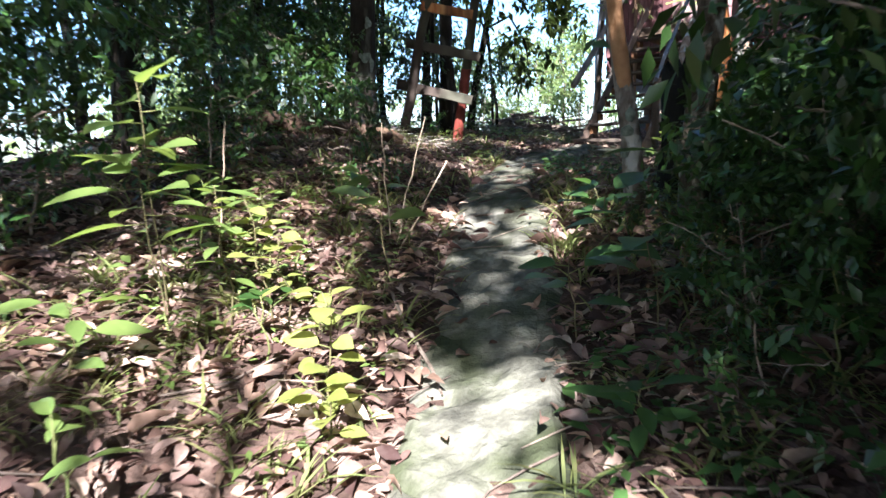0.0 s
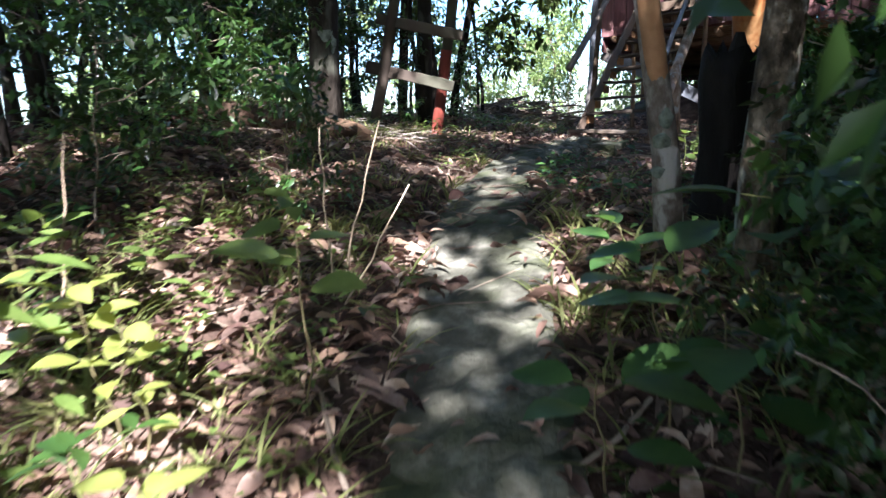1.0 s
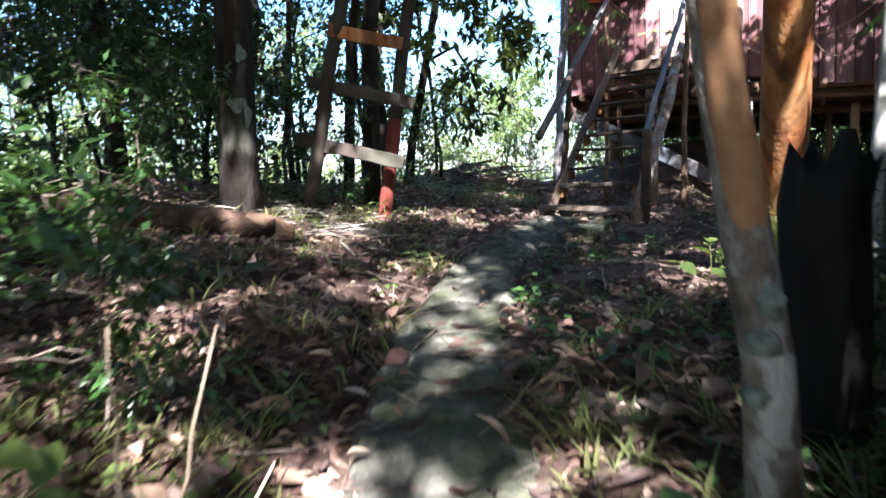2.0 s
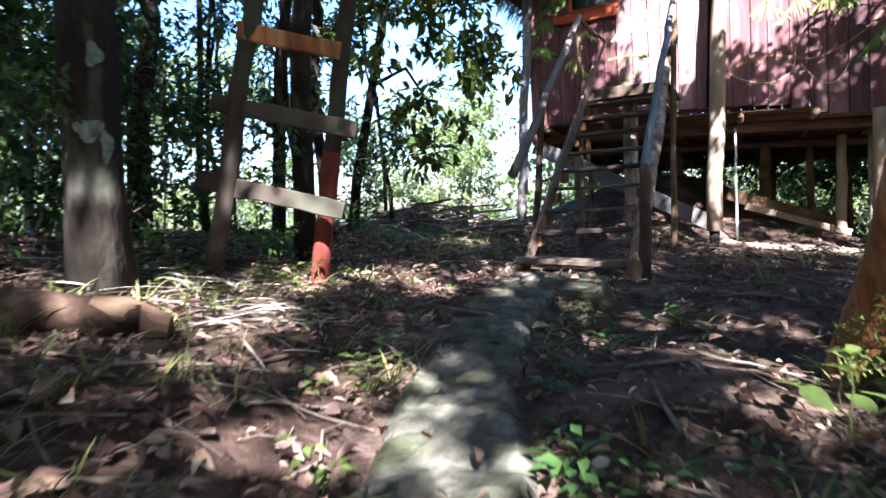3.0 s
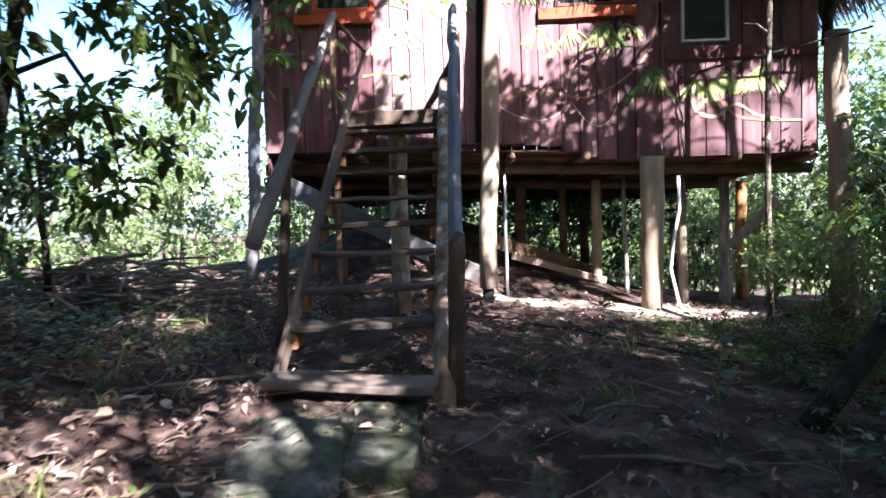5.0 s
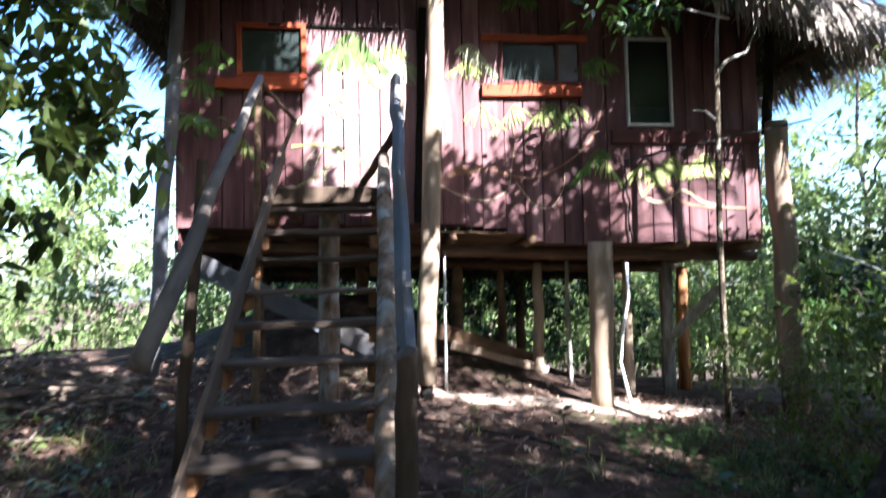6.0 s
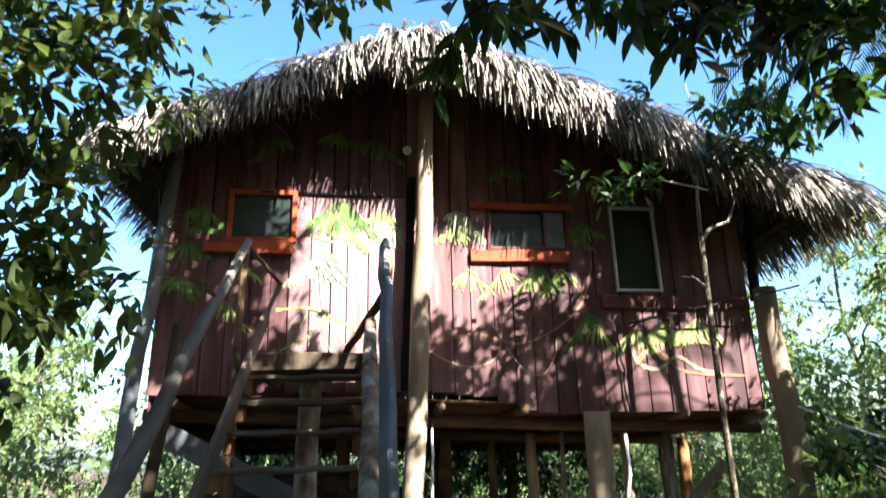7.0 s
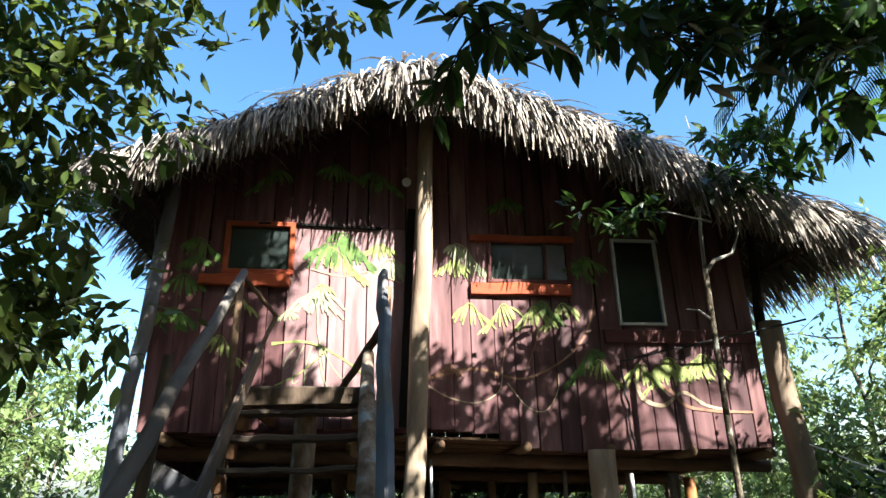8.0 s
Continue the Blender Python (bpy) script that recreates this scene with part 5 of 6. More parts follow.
trunk_tree("tree", [(-0.42, 3.28, gz(-0.42, 3.28) - 0.15), (-0.42, 3.27, 1.1), (-0.36, 3.33, 1.8), (-0.3, 3.4, 3.4), (-0.15, 3.3, 5.2), (0.1, 3.2, 7.5)], [0.1, 0.08, 0.072, 0.068, 0.055, 0.035], M_LICHEN,
           "grey-barked tree trunk beside the path", 23, cloud((0.1, 3.1, 7.2), (1.2, 1.2, 0.7), 30, 5))
v, f = tube([(-0.836, 3.365, 1.45), (-0.849, 3.37, 1.53), (-0.868, 3.377, 1.65), (-0.896, 3.392, 1.84), (-0.92, 3.402, 2.05), (-0.937, 3.41, 2.2)], [0.02, 0.046, 0.05, 0.046, 0.05, 0.034], 12, 0.12, 6)
put("peeled_patch", v, f, M_CLEAT, SLIM_TREE, "orange wood where the bark has peeled", smooth=True)
for k, (dx, z, h, w) in enumerate([(0.03, 1.34, 0.045, 0.03), (0.0, 1.25, 0.035, 0.045), (-0.02, 1.12, 0.03, 0.03)]):
    c = Vector((-0.8 - 0.12 * max(0, z - 1.2) / 0.7 + dx, 3.36, z))
    v, f = tube([c + Vector((0, -0.03, -h)), c + Vector((0, -0.042, -0.5 * h)), c + Vector((0, -0.044, 0.3 * h)), c + Vector((0, -0.03, h))], [0.006, w * 0.8, w, 0.008], 9, 0.25, 30 + k)
    put("lichen_patch", v, f, M_LICHEN_PALE, SLIM_TREE, "pale lichen on the bark", smooth=True)
# tree whose crown hangs in from the left of the hut
trunk_tree("tree", [(-6.4, 10.4, gz(-6.4, 10.4) - 0.2), (-6.2, 10.3, 2.2), (-5.8, 10.2, 3.4), (-5.5, 10.3, 4.8), (-5.3, 10.4, 6.5)], [0.08, 0.07, 0.06, 0.05, 0.03], M_BARK,
           "dark leaning tree with long drooping leaves beside the hut", 24, cloud((-6.1, 9.9, 4.4), (0.45, 0.5, 0.8), 26, 6) + cloud((-4.85, 9.9, 2.75), (0.16, 0.25, 0.28), 8, 17) + cloud((-4.15, 9.6, 3.45), (0.2, 0.2, 0.16), 8, 27) + cloud((-5.2, 9.7, 4.9), (0.55, 0.45, 0.5), 22, 18) + cloud((-5.6, 9.5, 6.4), (0.8, 0.6, 0.6), 15, 19) + cloud((-4.6, 9.8, 4.4), (0.4, 0.5, 0.35), 16, 7) + cloud((-5.0, 9.6, 5.8), (0.8, 0.8, 0.6), 15, 8),
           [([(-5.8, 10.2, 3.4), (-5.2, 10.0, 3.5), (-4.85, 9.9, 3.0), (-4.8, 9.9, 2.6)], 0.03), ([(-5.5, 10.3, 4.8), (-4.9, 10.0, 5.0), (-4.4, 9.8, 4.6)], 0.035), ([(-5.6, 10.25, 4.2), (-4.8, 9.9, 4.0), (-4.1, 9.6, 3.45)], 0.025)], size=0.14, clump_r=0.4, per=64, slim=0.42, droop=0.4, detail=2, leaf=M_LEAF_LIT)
# tree whose limbs reach over the foot of the stairs from the sunny side
OVER_TREE = trunk_tree("tree", [(0.7, 6.6, gz(0.7, 6.6) - 0.2), (0.75, 6.7, 2.4), (0.65, 6.8, 3.8), (0.5, 6.9, 5.2), (0.6, 6.8, 7.0)], [0.12, 0.1, 0.085, 0.07, 0.03], M_BARK,
           "forest tree with leafy limbs reaching over the clearing", 25,
           # the last cloud is out of view, added to shade the landing
           cloud((-1.05, 8.7, 4.95), (0.3, 0.3, 0.22), 12, 8) + cloud((-0.45, 8.5, 4.75), (0.35, 0.3, 0.25), 16, 9) + cloud((0.1, 8.6, 4.7), (0.35, 0.3, 0.25), 14, 10) + cloud((0.5, 6.9, 6.8), (0.9, 0.9, 0.5), 22, 11) + cloud((-0.3, 6.8, 7.2), (0.6, 0.6, 0.35), 34, 41),
           [([(0.65, 6.8, 3.8), (0.3, 7.8, 4.6), (-0.3, 8.5, 4.9), (-1.1, 8.7, 5.05), (-1.7, 8.7, 4.9), (-2.05, 8.6, 4.5)], 0.045), ([(0.5, 6.9, 4.4), (0.3, 8.0, 4.5), (0.1, 8.9, 4.6)], 0.035)],
           size=0.16, clump_r=0.26, per=36, slim=0.36, droop=0.6, detail=2)
trunk_tree("tree", [(-4.9, 7.4, gz(-4.9, 7.4) - 0.2), (-4.8, 7.4, 3.2), (-4.6, 7.6, 5.0), (-4.4, 7.8, 7.0)], [0.1, 0.08, 0.06, 0.03], M_BARK,
           "forest tree with fine leafy twigs over the clearing", 26,
           # the last cloud, above the view, is added to shade ground beside the hut
           cloud((-3.3, 9.0, 5.1), (0.35, 0.3, 0.2), 12, 12) + cloud((-4.1, 8.9, 5.0), (0.4, 0.4, 0.35), 18, 13) + cloud((-4.4, 8.9, 3.9), (0.25, 0.3, 0.5), 16, 15) + cloud((-3.95, 8.9, 4.25), (0.26, 0.3, 0.35), 7, 51) + cloud((-4.5, 7.8, 6.6), (0.8, 0.8, 0.5), 18, 14) + cloud((-2.4, 7.0, 7.1), (0.9, 0.6, 0.3), 24, 45),
           [([(-4.4, 7.8, 6.6), (-3.4, 8.6, 7.2), (-2.0, 9.5, 7.4)], 0.035), ([(-4.6, 7.6, 4.6), (-4.1, 8.4, 5.1), (-3.3, 9.0, 5.3)], 0.03), ([(-4.75, 7.5, 3.8), (-4.5, 8.3, 4.1), (-4.4, 8.9, 4.0)], 0.025)], size=0.14, clump_r=0.28, per=30, slim=0.45, droop=0.4, leaf=M_LEAF_LIT)


def crowned_tree(pts, r0, clumps, label, seed, limbs, clump_r, per, size):
    """A tree with limbs from its trunk out to some of the clumps of its crown."""
    r = random.Random(seed)
    root = thing("tree", label, "tree", group="overhanging trees")
    n = len(pts)
    v, f = tube(pts, [r0 * (1 - 0.75 * i / (n - 1)) for i in range(n)], 10, 0.06, seed)
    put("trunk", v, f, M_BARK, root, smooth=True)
    for i, c in enumerate(r.sample(clumps, min(limbs, len(clumps)))):
        a = Vector(pts[-2]).lerp(Vector(pts[-1]), 0.15 + 0.8 * i / limbs)
        lp = wander(a, c, 5, 0.12, seed + i)
        lv, lf = tube(lp, [0.03 - 0.0045 * j for j in range(6)], 6, 0.05, i)
        put("limb", lv, lf, M_BARK, root, smooth=True)
    P, D, N, L = crown_leaves(clumps, clump_r, per, size, seed)
    v, f = leaf_geo(P, D, N, L, L * 0.45, 1)
    ob = new("crown", geo_mesh("crown", v, f, M_LEAF))
    ob.parent = root


# what stands in full sun below the crowns, with the width of its opening
SUNLIT = [(Vector((-4.15, 8.9, 4.5)), 0.75), (Vector((-0.88, 3.4, 1.6)), 0.22), (Vector((-0.6, 2.2, 1.0)), 0.22), (Vector((-0.42, 2.3, 1.0)), 0.2), (Vector((-1.02, 5.8, 1.55)), 0.45), (Vector((0.3, 8.6, 4.6)), 0.5)]


def overhead():
    """Crowns added out of view over the foot path on the sunny side, with the gaps that let the sun down to the ground.
    """
    gaps = [(-0.95, 1.3, 0.45, 0.45), (-2.1, 0.95, 0.75, 0.45), (-1.5, 0.8, 0.8, 0.5), (-0.5, 0.9, 0.3, 0.3), (-1.85, 1.75, 0.15, 0.15), (-2.42, 4.6, 0.16, 0.1), (-0.85, 5.7, 0.3, 0.3), (-3.2, 3.4, 0.15, 0.12), (-2.2, 3.1, 0.12, 0.1), (-1.5, 2.9, 0.12, 0.1), (-2.9, 2.5, 0.12, 0.1),
            (-2.15, 6.6, 0.04, 0.0), (-1.6, 6.6, 0.03, 0.0), (-4.3, 5.6, 0.42, 0.3), (-3.9, 8.1, 0.3, 0.12), (-1.5, 2.72, 0.02, 0.0), (-1.72, 3.3, -0.05, -0.08), (-1.2, 2.3, 0.06, 0.0), (-2.2, 4.1, 0.06, -0.02), (-4.0, 7.3, 0.5, 0.08), (-3.7, 8.05, 0.35, 0.05), (-4.7, 7.1, 0.25, 0.05), (-2.32, 7.2, 0.04, 0.0), (-2.55, 1.75, 0.3, 0.22), (-2.35, 2.3, 0.1, 0.08), (-1.3, 3.5, 0.0, 0.0), (-2.75, 3.0, 0.08, 0.05), (-2.32, 7.3, 0.06, 0.03), (-1.65, 6.9, 0.12, 0.08), (-1.9, 4.75, 0.12, 0.08), (-2.45, 4.65, 0.12, 0.08),
            (-2.75, 5.5, 0.08, 0.06), (-1.65, 3.0, 0.1, 0.05), (-2.5, 3.1, 0.12, 0.08), (-2.3, 2.0, 0.1, 0.05), (-3.35, 8.2, -0.05, -0.08), (-1.55, 6.1, 0.1, 0.06), (-1.3, 5.4, 0.08, 0.04), (-3.5, 8.9, 0.15, 0.1), (-0.9, 12.85, 0.4, 0.02), (0.3, 12.8, 0.8, 0.35)]
    stems = [(2.4, 0.9), (4.8, 0.6), (2.7, 3.4), (0.5, 5.0), (5.2, 4.2), (2.2, -1.9), (5.0, -4.5), (2.1, -4.9), (4.6, -7.2), (0.6, -7.6), (-1.2, -5.8), (6.6, -7.5)]
    crowns = [[] for _ in stems]
    r = random.Random(77)
    for i in range(CANOPY_CLUMPS + 590):
        x, y = r.uniform(-7.5, 5.0), r.uniform(-3.0, 12.7)
        if i >= CANOPY_CLUMPS:
            x, y = (r.uniform(-7.0, -3.2), r.uniform(8.6, 13.0)) if i % 3 else (r.uniform(-2.8, -0.6), r.uniform(4.9, 6.6))
        if i >= CANOPY_CLUMPS + 150:
            x, y = r.uniform(-4.2, 0.6), r.uniform(1.8, 7.4)
        if i >= CANOPY_CLUMPS + 280:
            x, y = (r.uniform(-0.4, 2.5), r.uniform(-0.6, 2.4)) if i % 3 else (r.uniform(-1.5, 0.4), r.uniform(2.1, 2.8))
        if i >= CANOPY_CLUMPS + 370:
            x, y = r.uniform(-5.9, -4.5), r.uniform(7.3, 8.9)
        if i >= CANOPY_CLUMPS + 450:
            x, y = (r.uniform(-3.2, -0.8), r.uniform(1.5, 4.2)) if i % 2 else (r.uniform(-3.4, 0.6), r.uniform(6.4, 10.4))
        if any(((x - a) / (c + 0.25)) ** 2 + ((y - b) / (d + 0.25)) ** 2 < 1 for a, b, c, d in gaps):
            continue
        h = r.uniform(6.2, 8.8)
        # each clump is set sunward of the spot it has to shade
        p = (x + h * SUN.x / SUN.z, y + h * SUN.y / SUN.z, gz(x, y) + h)
        if any((Vector(p) - c - SUN * (Vector(p) - c).dot(SUN)).length < d for c, d in SUNLIT):
            continue
        k = min(range(len(stems)), key=lambda q: (stems[q][0] - p[0]) ** 2 + (stems[q][1] - p[1]) ** 2)
        crowns[k].append(p)
    for i, ((x, y), cs) in enumerate(zip(stems, crowns)):
        z = gz(x, y)
        pts = wander((x, y, z - 0.2), (x + r.uniform(-0.3, 0.3), y + r.uniform(-0.3, 0.3), z + 7.4), 4, 0.15, 200 + i)
        crowned_tree(pts, 0.11, cs, "tall forest tree added for its unseen crown that dapples the path", 210 + i, 6, 0.42, 60, 0.2)


CANOPY_CLUMPS = 1250
overhead()


def beside_hut():
    """Two added trees whose crowns, set above the view, throw leaf shade on the plank wall, open in front of the door.
    """
    gaps = [(-2.5, 4.4, 0.7, 0.95), (1.25, 3.15, 0.8, 0.5), (-1.1, 4.4, 0.35, 0.5), (-1.85, 4.4, 0.25, 0.7)]
    r = random.Random(78)
    near, far = [], []
    for _ in range(185):
        x, z = r.uniform(-5.0, 2.5), 2.5 + 3.0 * r.random() ** 1.3
        if any(((x - a) / (c + 0.15)) ** 2 + ((z - b) / (d + 0.15)) ** 2 < 1 for a, b, c, d in gaps):
            continue
        k = r.uniform(3.5, 4.4)
        (near if x < -1.6 else far).append((x + k * SUN.x / -SUN.y, 13 - k, z + k * SUN.z / -SUN.y))
    for _ in range(34):
        x, z, k = r.uniform(-4.8, -3.3), r.uniform(3.0, 5.2), r.uniform(3.4, 4.2)
        near.append((x + k * SUN.x / -SUN.y, 13 - k, z + k * SUN.z / -SUN.y))
    for _ in range(210):
        x, y, z = r.uniform(-7.0, 5.5), r.uniform(6.0, 9.6), r.uniform(6.8, 9.6)
        k = 13 - y
        wx, wz = x + k * SUN.x / SUN.y, z + k * SUN.z / SUN.y
        if wz > roof_z(wx) - 2.0 or any(((wx - a) / (c + 0.3)) ** 2 + ((wz - b) / (d + 0.3)) ** 2 < 1 for a, b, c, d in gaps):
            continue
        h = z - 0.9
        if ((x - h * SUN.x / SUN.z + 0.3) / 1.5) ** 2 + ((y - h * SUN.y / SUN.z - 12.8) / 0.6) ** 2 < 1:
            continue
        (near if x < -1.0 else far).append((x, y, z))
    crowned_tree([(-6.1, 8.5, gz(-6.1, 8.5) - 0.2), (-5.9, 8.5, 3.4), (-5.4, 8.6, 5.8), (-4.2, 8.8, 8.0)], 0.08, near, "forest tree added so its loose crown shades the hut wall", 231, 9, 0.34, 48, 0.17)
    crowned_tree([(3.9, 9.0, gz(3.9, 9.0) - 0.2), (3.8, 9.1, 3.0), (3.6, 9.2, 5.0), (3.3, 9.4, 8.0)], 0.13, far, "forest tree added to shade the end of the hut", 232, 9, 0.34, 48, 0.17)


beside_hut()
# pale lichen patches on the big trunk
for k, (ang, zc, hw, hh) in enumerate([(-0.72, 2.26, 0.42, 0.055), (-0.2, 2.18, 0.2, 0.08), (-0.5, 2.62, 0.25, 0.06)]):
    pv, pf = [], []
    for j in range(14):
        a = 2 * math.pi * j / 14
        rr = 1 + 0.25 * math.sin(3 * a + k) + 0.12 * math.sin(7 * a)
        t_ = ang + hw * rr * math.cos(a)
        z_ = zc + hh * rr * math.sin(a)
        cx_ = -4.52 + 0.08 * (z_ - 2.0)
        pv.append((cx_ + 0.157 * math.cos(t_), 5.228 + 0.157 * math.sin(t_), z_))
    pv.append((-4.52 + 0.08 * (zc - 2.0) + 0.162 * math.cos(ang), 5.228 + 0.162 * math.sin(ang), zc))
    pf = [(j, (j + 1) % 14, 14) for j in range(14)]
    put("lichen_patch", pv, pf, M_LICHEN_PALE, BIG_TREE, "pale green-white lichen")
# forked sapling in front of the wall; sunlight on the fork is put into paler bark
trunk_tree("sapling", [(1.16, 12.1, gz(1.16, 12.1) - 0.1), (1.14, 12.1, 2.2), (1.14, 12.1, 2.9), (1.16, 12.1, 3.7), (1.18, 12.1, 4.5)], [0.033, 0.031, 0.03, 0.029, 0.028], M_LICHEN,
           "forked sapling in front of the plank wall, fork coloured pale for sun", 27, cloud((1.45, 11.7, 5.55), (0.35, 0.3, 0.2), 16, 16) + cloud((2.0, 11.7, 5.75), (0.3, 0.3, 0.15), 9, 17) + cloud((0.1, 11.7, 4.95), (0.28, 0.2, 0.08), 4, 18),
           [([(1.18, 12.1, 4.48), (1.2, 12.1, 4.9), (1.26, 12.1, 5.4), (1.3, 12.05, 5.8), (1.2, 12.0, 6.3)], 0.024), ([(1.18, 12.1, 4.45), (1.3, 12.1, 4.6), (1.52, 12.1, 4.68), (1.6, 12.05, 4.9), (1.66, 12.0, 5.3)], 0.027),
            ([(1.16, 12.1, 3.95), (1.04, 12.1, 4.05), (0.9, 12.1, 4.06)], 0.016), ([(1.28, 12.0, 5.0), (0.7, 11.8, 5.0), (0.1, 11.7, 4.95)], 0.014)], size=0.17, clump_r=0.26, per=40, slim=0.36, limb_bark=M_PALEBARK)


def hanging_twigs(owner, spots, n, size, seed):
    """Twigs of long drooping leaves that hang from a limb."""
    r = random.Random(seed)
    for sx, sy, sz in spots:
        P, D, N, L = [], [], [], []
        tips = []
        for k in range(3):
            a = r.uniform(0, 6.3)
            q = Vector((sx, sy, sz))
            pts = [q + Vector((math.cos(a) * 0.1 * j, math.sin(a) * 0.1 * j, 0.03 * j - 0.022 * j * j)) for j in range(5)]
            tips.append(tube(pts, [0.006, 0.005, 0.004, 0.004, 0.003], 5))
            for j in range(n):
                s = r.uniform(0.8, 4)
                i0 = min(3, int(s))
                P.append(pts[i0].lerp(pts[i0 + 1], s - i0))
                b = a + r.choice((-1, 1)) * r.uniform(0.4, 1.5)
                D.append((math.cos(b), math.sin(b), r.uniform(-1.1, 0.1)))
                N.append((r.uniform(-0.4, 0.4), r.uniform(-0.4, 0.4), 1))
                L.append(size * r.uniform(0.75, 1.15))
        v, f = join(tips)
        tw = put("twig", v, f, M_BARK, owner)
        lv, lf = leaf_geo(P, D, N, L, np.array(L) * 0.34, 2, 0.2)
        ob = new("leaves", geo_mesh("leaves", lv, lf, M_LEAF))
        ob.parent = tw


hanging_twigs(OVER_TREE, [(-2.05, 8.62, 4.55), (-1.95, 8.6, 4.4), (-1.72, 8.7, 4.62), (-1.5, 8.7, 4.7), (-1.2, 8.65, 4.65), (-0.95, 8.6, 4.5), (-0.6, 8.55, 4.45), (-0.3, 8.6, 4.4), (0.0, 8.5, 4.4)], 8, 0.19, 5)


def palm():
    root = thing("palm", "palm with drooping dry fronds at the edge of the clearing", "palm")
    # added with its trunk out of view, so the fronds shade the wall
    pole("trunk", (3.1, 8.9, gz(3.1, 8.9) - 0.1), (2.0, 9.7, 5.75), 0.09, 0.075, M_BARK, root, "", 3, 0.03)
    for i in range(11):
        r = random.Random(i)
        a = 2 * math.pi * i / 11 + 0.2
        pts, p, d = [], Vector((2.0, 9.7, 5.75)), Vector((math.cos(a), math.sin(a), 0.7)).normalized()
        for j in range(9):
            pts.append(p.copy())
            p = p + d * 0.24
            d = (d + Vector((0, 0, -0.24))).normalized()
        v, f = tube(pts, [0.014 - 0.0012 * j for j in range(9)], 5)
        P, D, N, L = [], [], [], []
        for j in range(2, 60):
            s = j / 60 * 8
            k = min(7, int(s))
            q = pts[k].lerp(pts[k + 1], s - k)
            w = (pts[k + 1] - pts[k]).normalized()
            sd = w.cross(Vector((0, 0, 1))).normalized()
            for sg in (-1, 1):
                P.append(q)
                D.append(w * 0.7 + sd * sg + Vector((0, 0, -0.55)))
                N.append((0, 0, 1))
                L.append(0.42 * (1 - 0.5 * j / 60))
        lv, lf = leaf_geo(P, D, N, L, np.array(L) * 0.06, 1, 0.35)
        fr = put("frond", v, f, M_TWIG, root)
        ob = new("frond_blade", geo_mesh("frond_blade", lv, lf, M_LEAF))
        ob.parent = fr


palm()

# ---------------------------------------------------------------- forest floor


def seedling(x, y, h, n, size, seed, lean=(0, 0), label="leafy green seedling on the forest floor", slim=0.5, single=False, mat=None, stem_mat=None, droop=0.25):
    r = random.Random(seed)
    z = gz(x, y)
    root = thing("seedling", label, "seedling", (x, y, z), "seedlings")
    pts = wander((0, 0, -0.04), (lean[0], lean[1], h), 6, 0.06 * h, seed)
    parts = [tube(pts, [0.0055 * (1 - 0.1 * i) for i in range(7)], 6)]
    twigs_ = [[pts[4], pts[5], pts[6]]]
    for k in range(max(1, n // 5)):
        q = pts[r.randint(1, 4)]
        a = 2.4 * k + r.uniform(0, 1.5)
        reach = h * r.uniform(0.25, 0.45) + 0.04
        e = q + Vector((math.cos(a) * reach, math.sin(a) * reach, reach * r.uniform(0.3, 1.0)))
        m_ = q.lerp(e, 0.5) + Vector((0, 0, 0.12 * reach))
        parts.append(tube([q, m_, e], [0.0035, 0.003, 0.002], 5))
        twigs_.append([q, m_, e])
    for k, (v, f) in enumerate(parts):
        put("twig" if k else "stem", v, f, stem_mat or M_GRASS, root, smooth=True)
    P, D, N, L = [], [], [], []
    for i in range(n):
        tw = twigs_[i % len(twigs_)]
        s = r.choice((1.0, 1.0, r.uniform(0.3, 0.95), r.uniform(0.5, 0.95)))
        q = tw[0].lerp(tw[1], s * 2) if s < 0.5 else tw[1].lerp(tw[2], s * 2 - 1)
        w = (tw[2] - tw[1]).normalized()
        a = r.uniform(0, 6.3)
        P.append(q)
        D.append(Vector((math.cos(a), math.sin(a), r.uniform(-0.5, 0.45))) + w * 0.35)
        N.append((r.uniform(-0.5, 0.5), r.uniform(-0.5, 0.5), 1))
        L.append(size * r.uniform(0.45, 1.15))
    for i in range(n):
        lv, lf = leaf_geo(P[i:i + 1], D[i:i + 1], N[i:i + 1], L[i:i + 1], np.array(L[i:i + 1]) * slim, 3 if single else 2, droop)
        ob = new("leaf", geo_mesh("leaf", lv, lf, mat or M_SEED))
        ob.parent = root
    return root


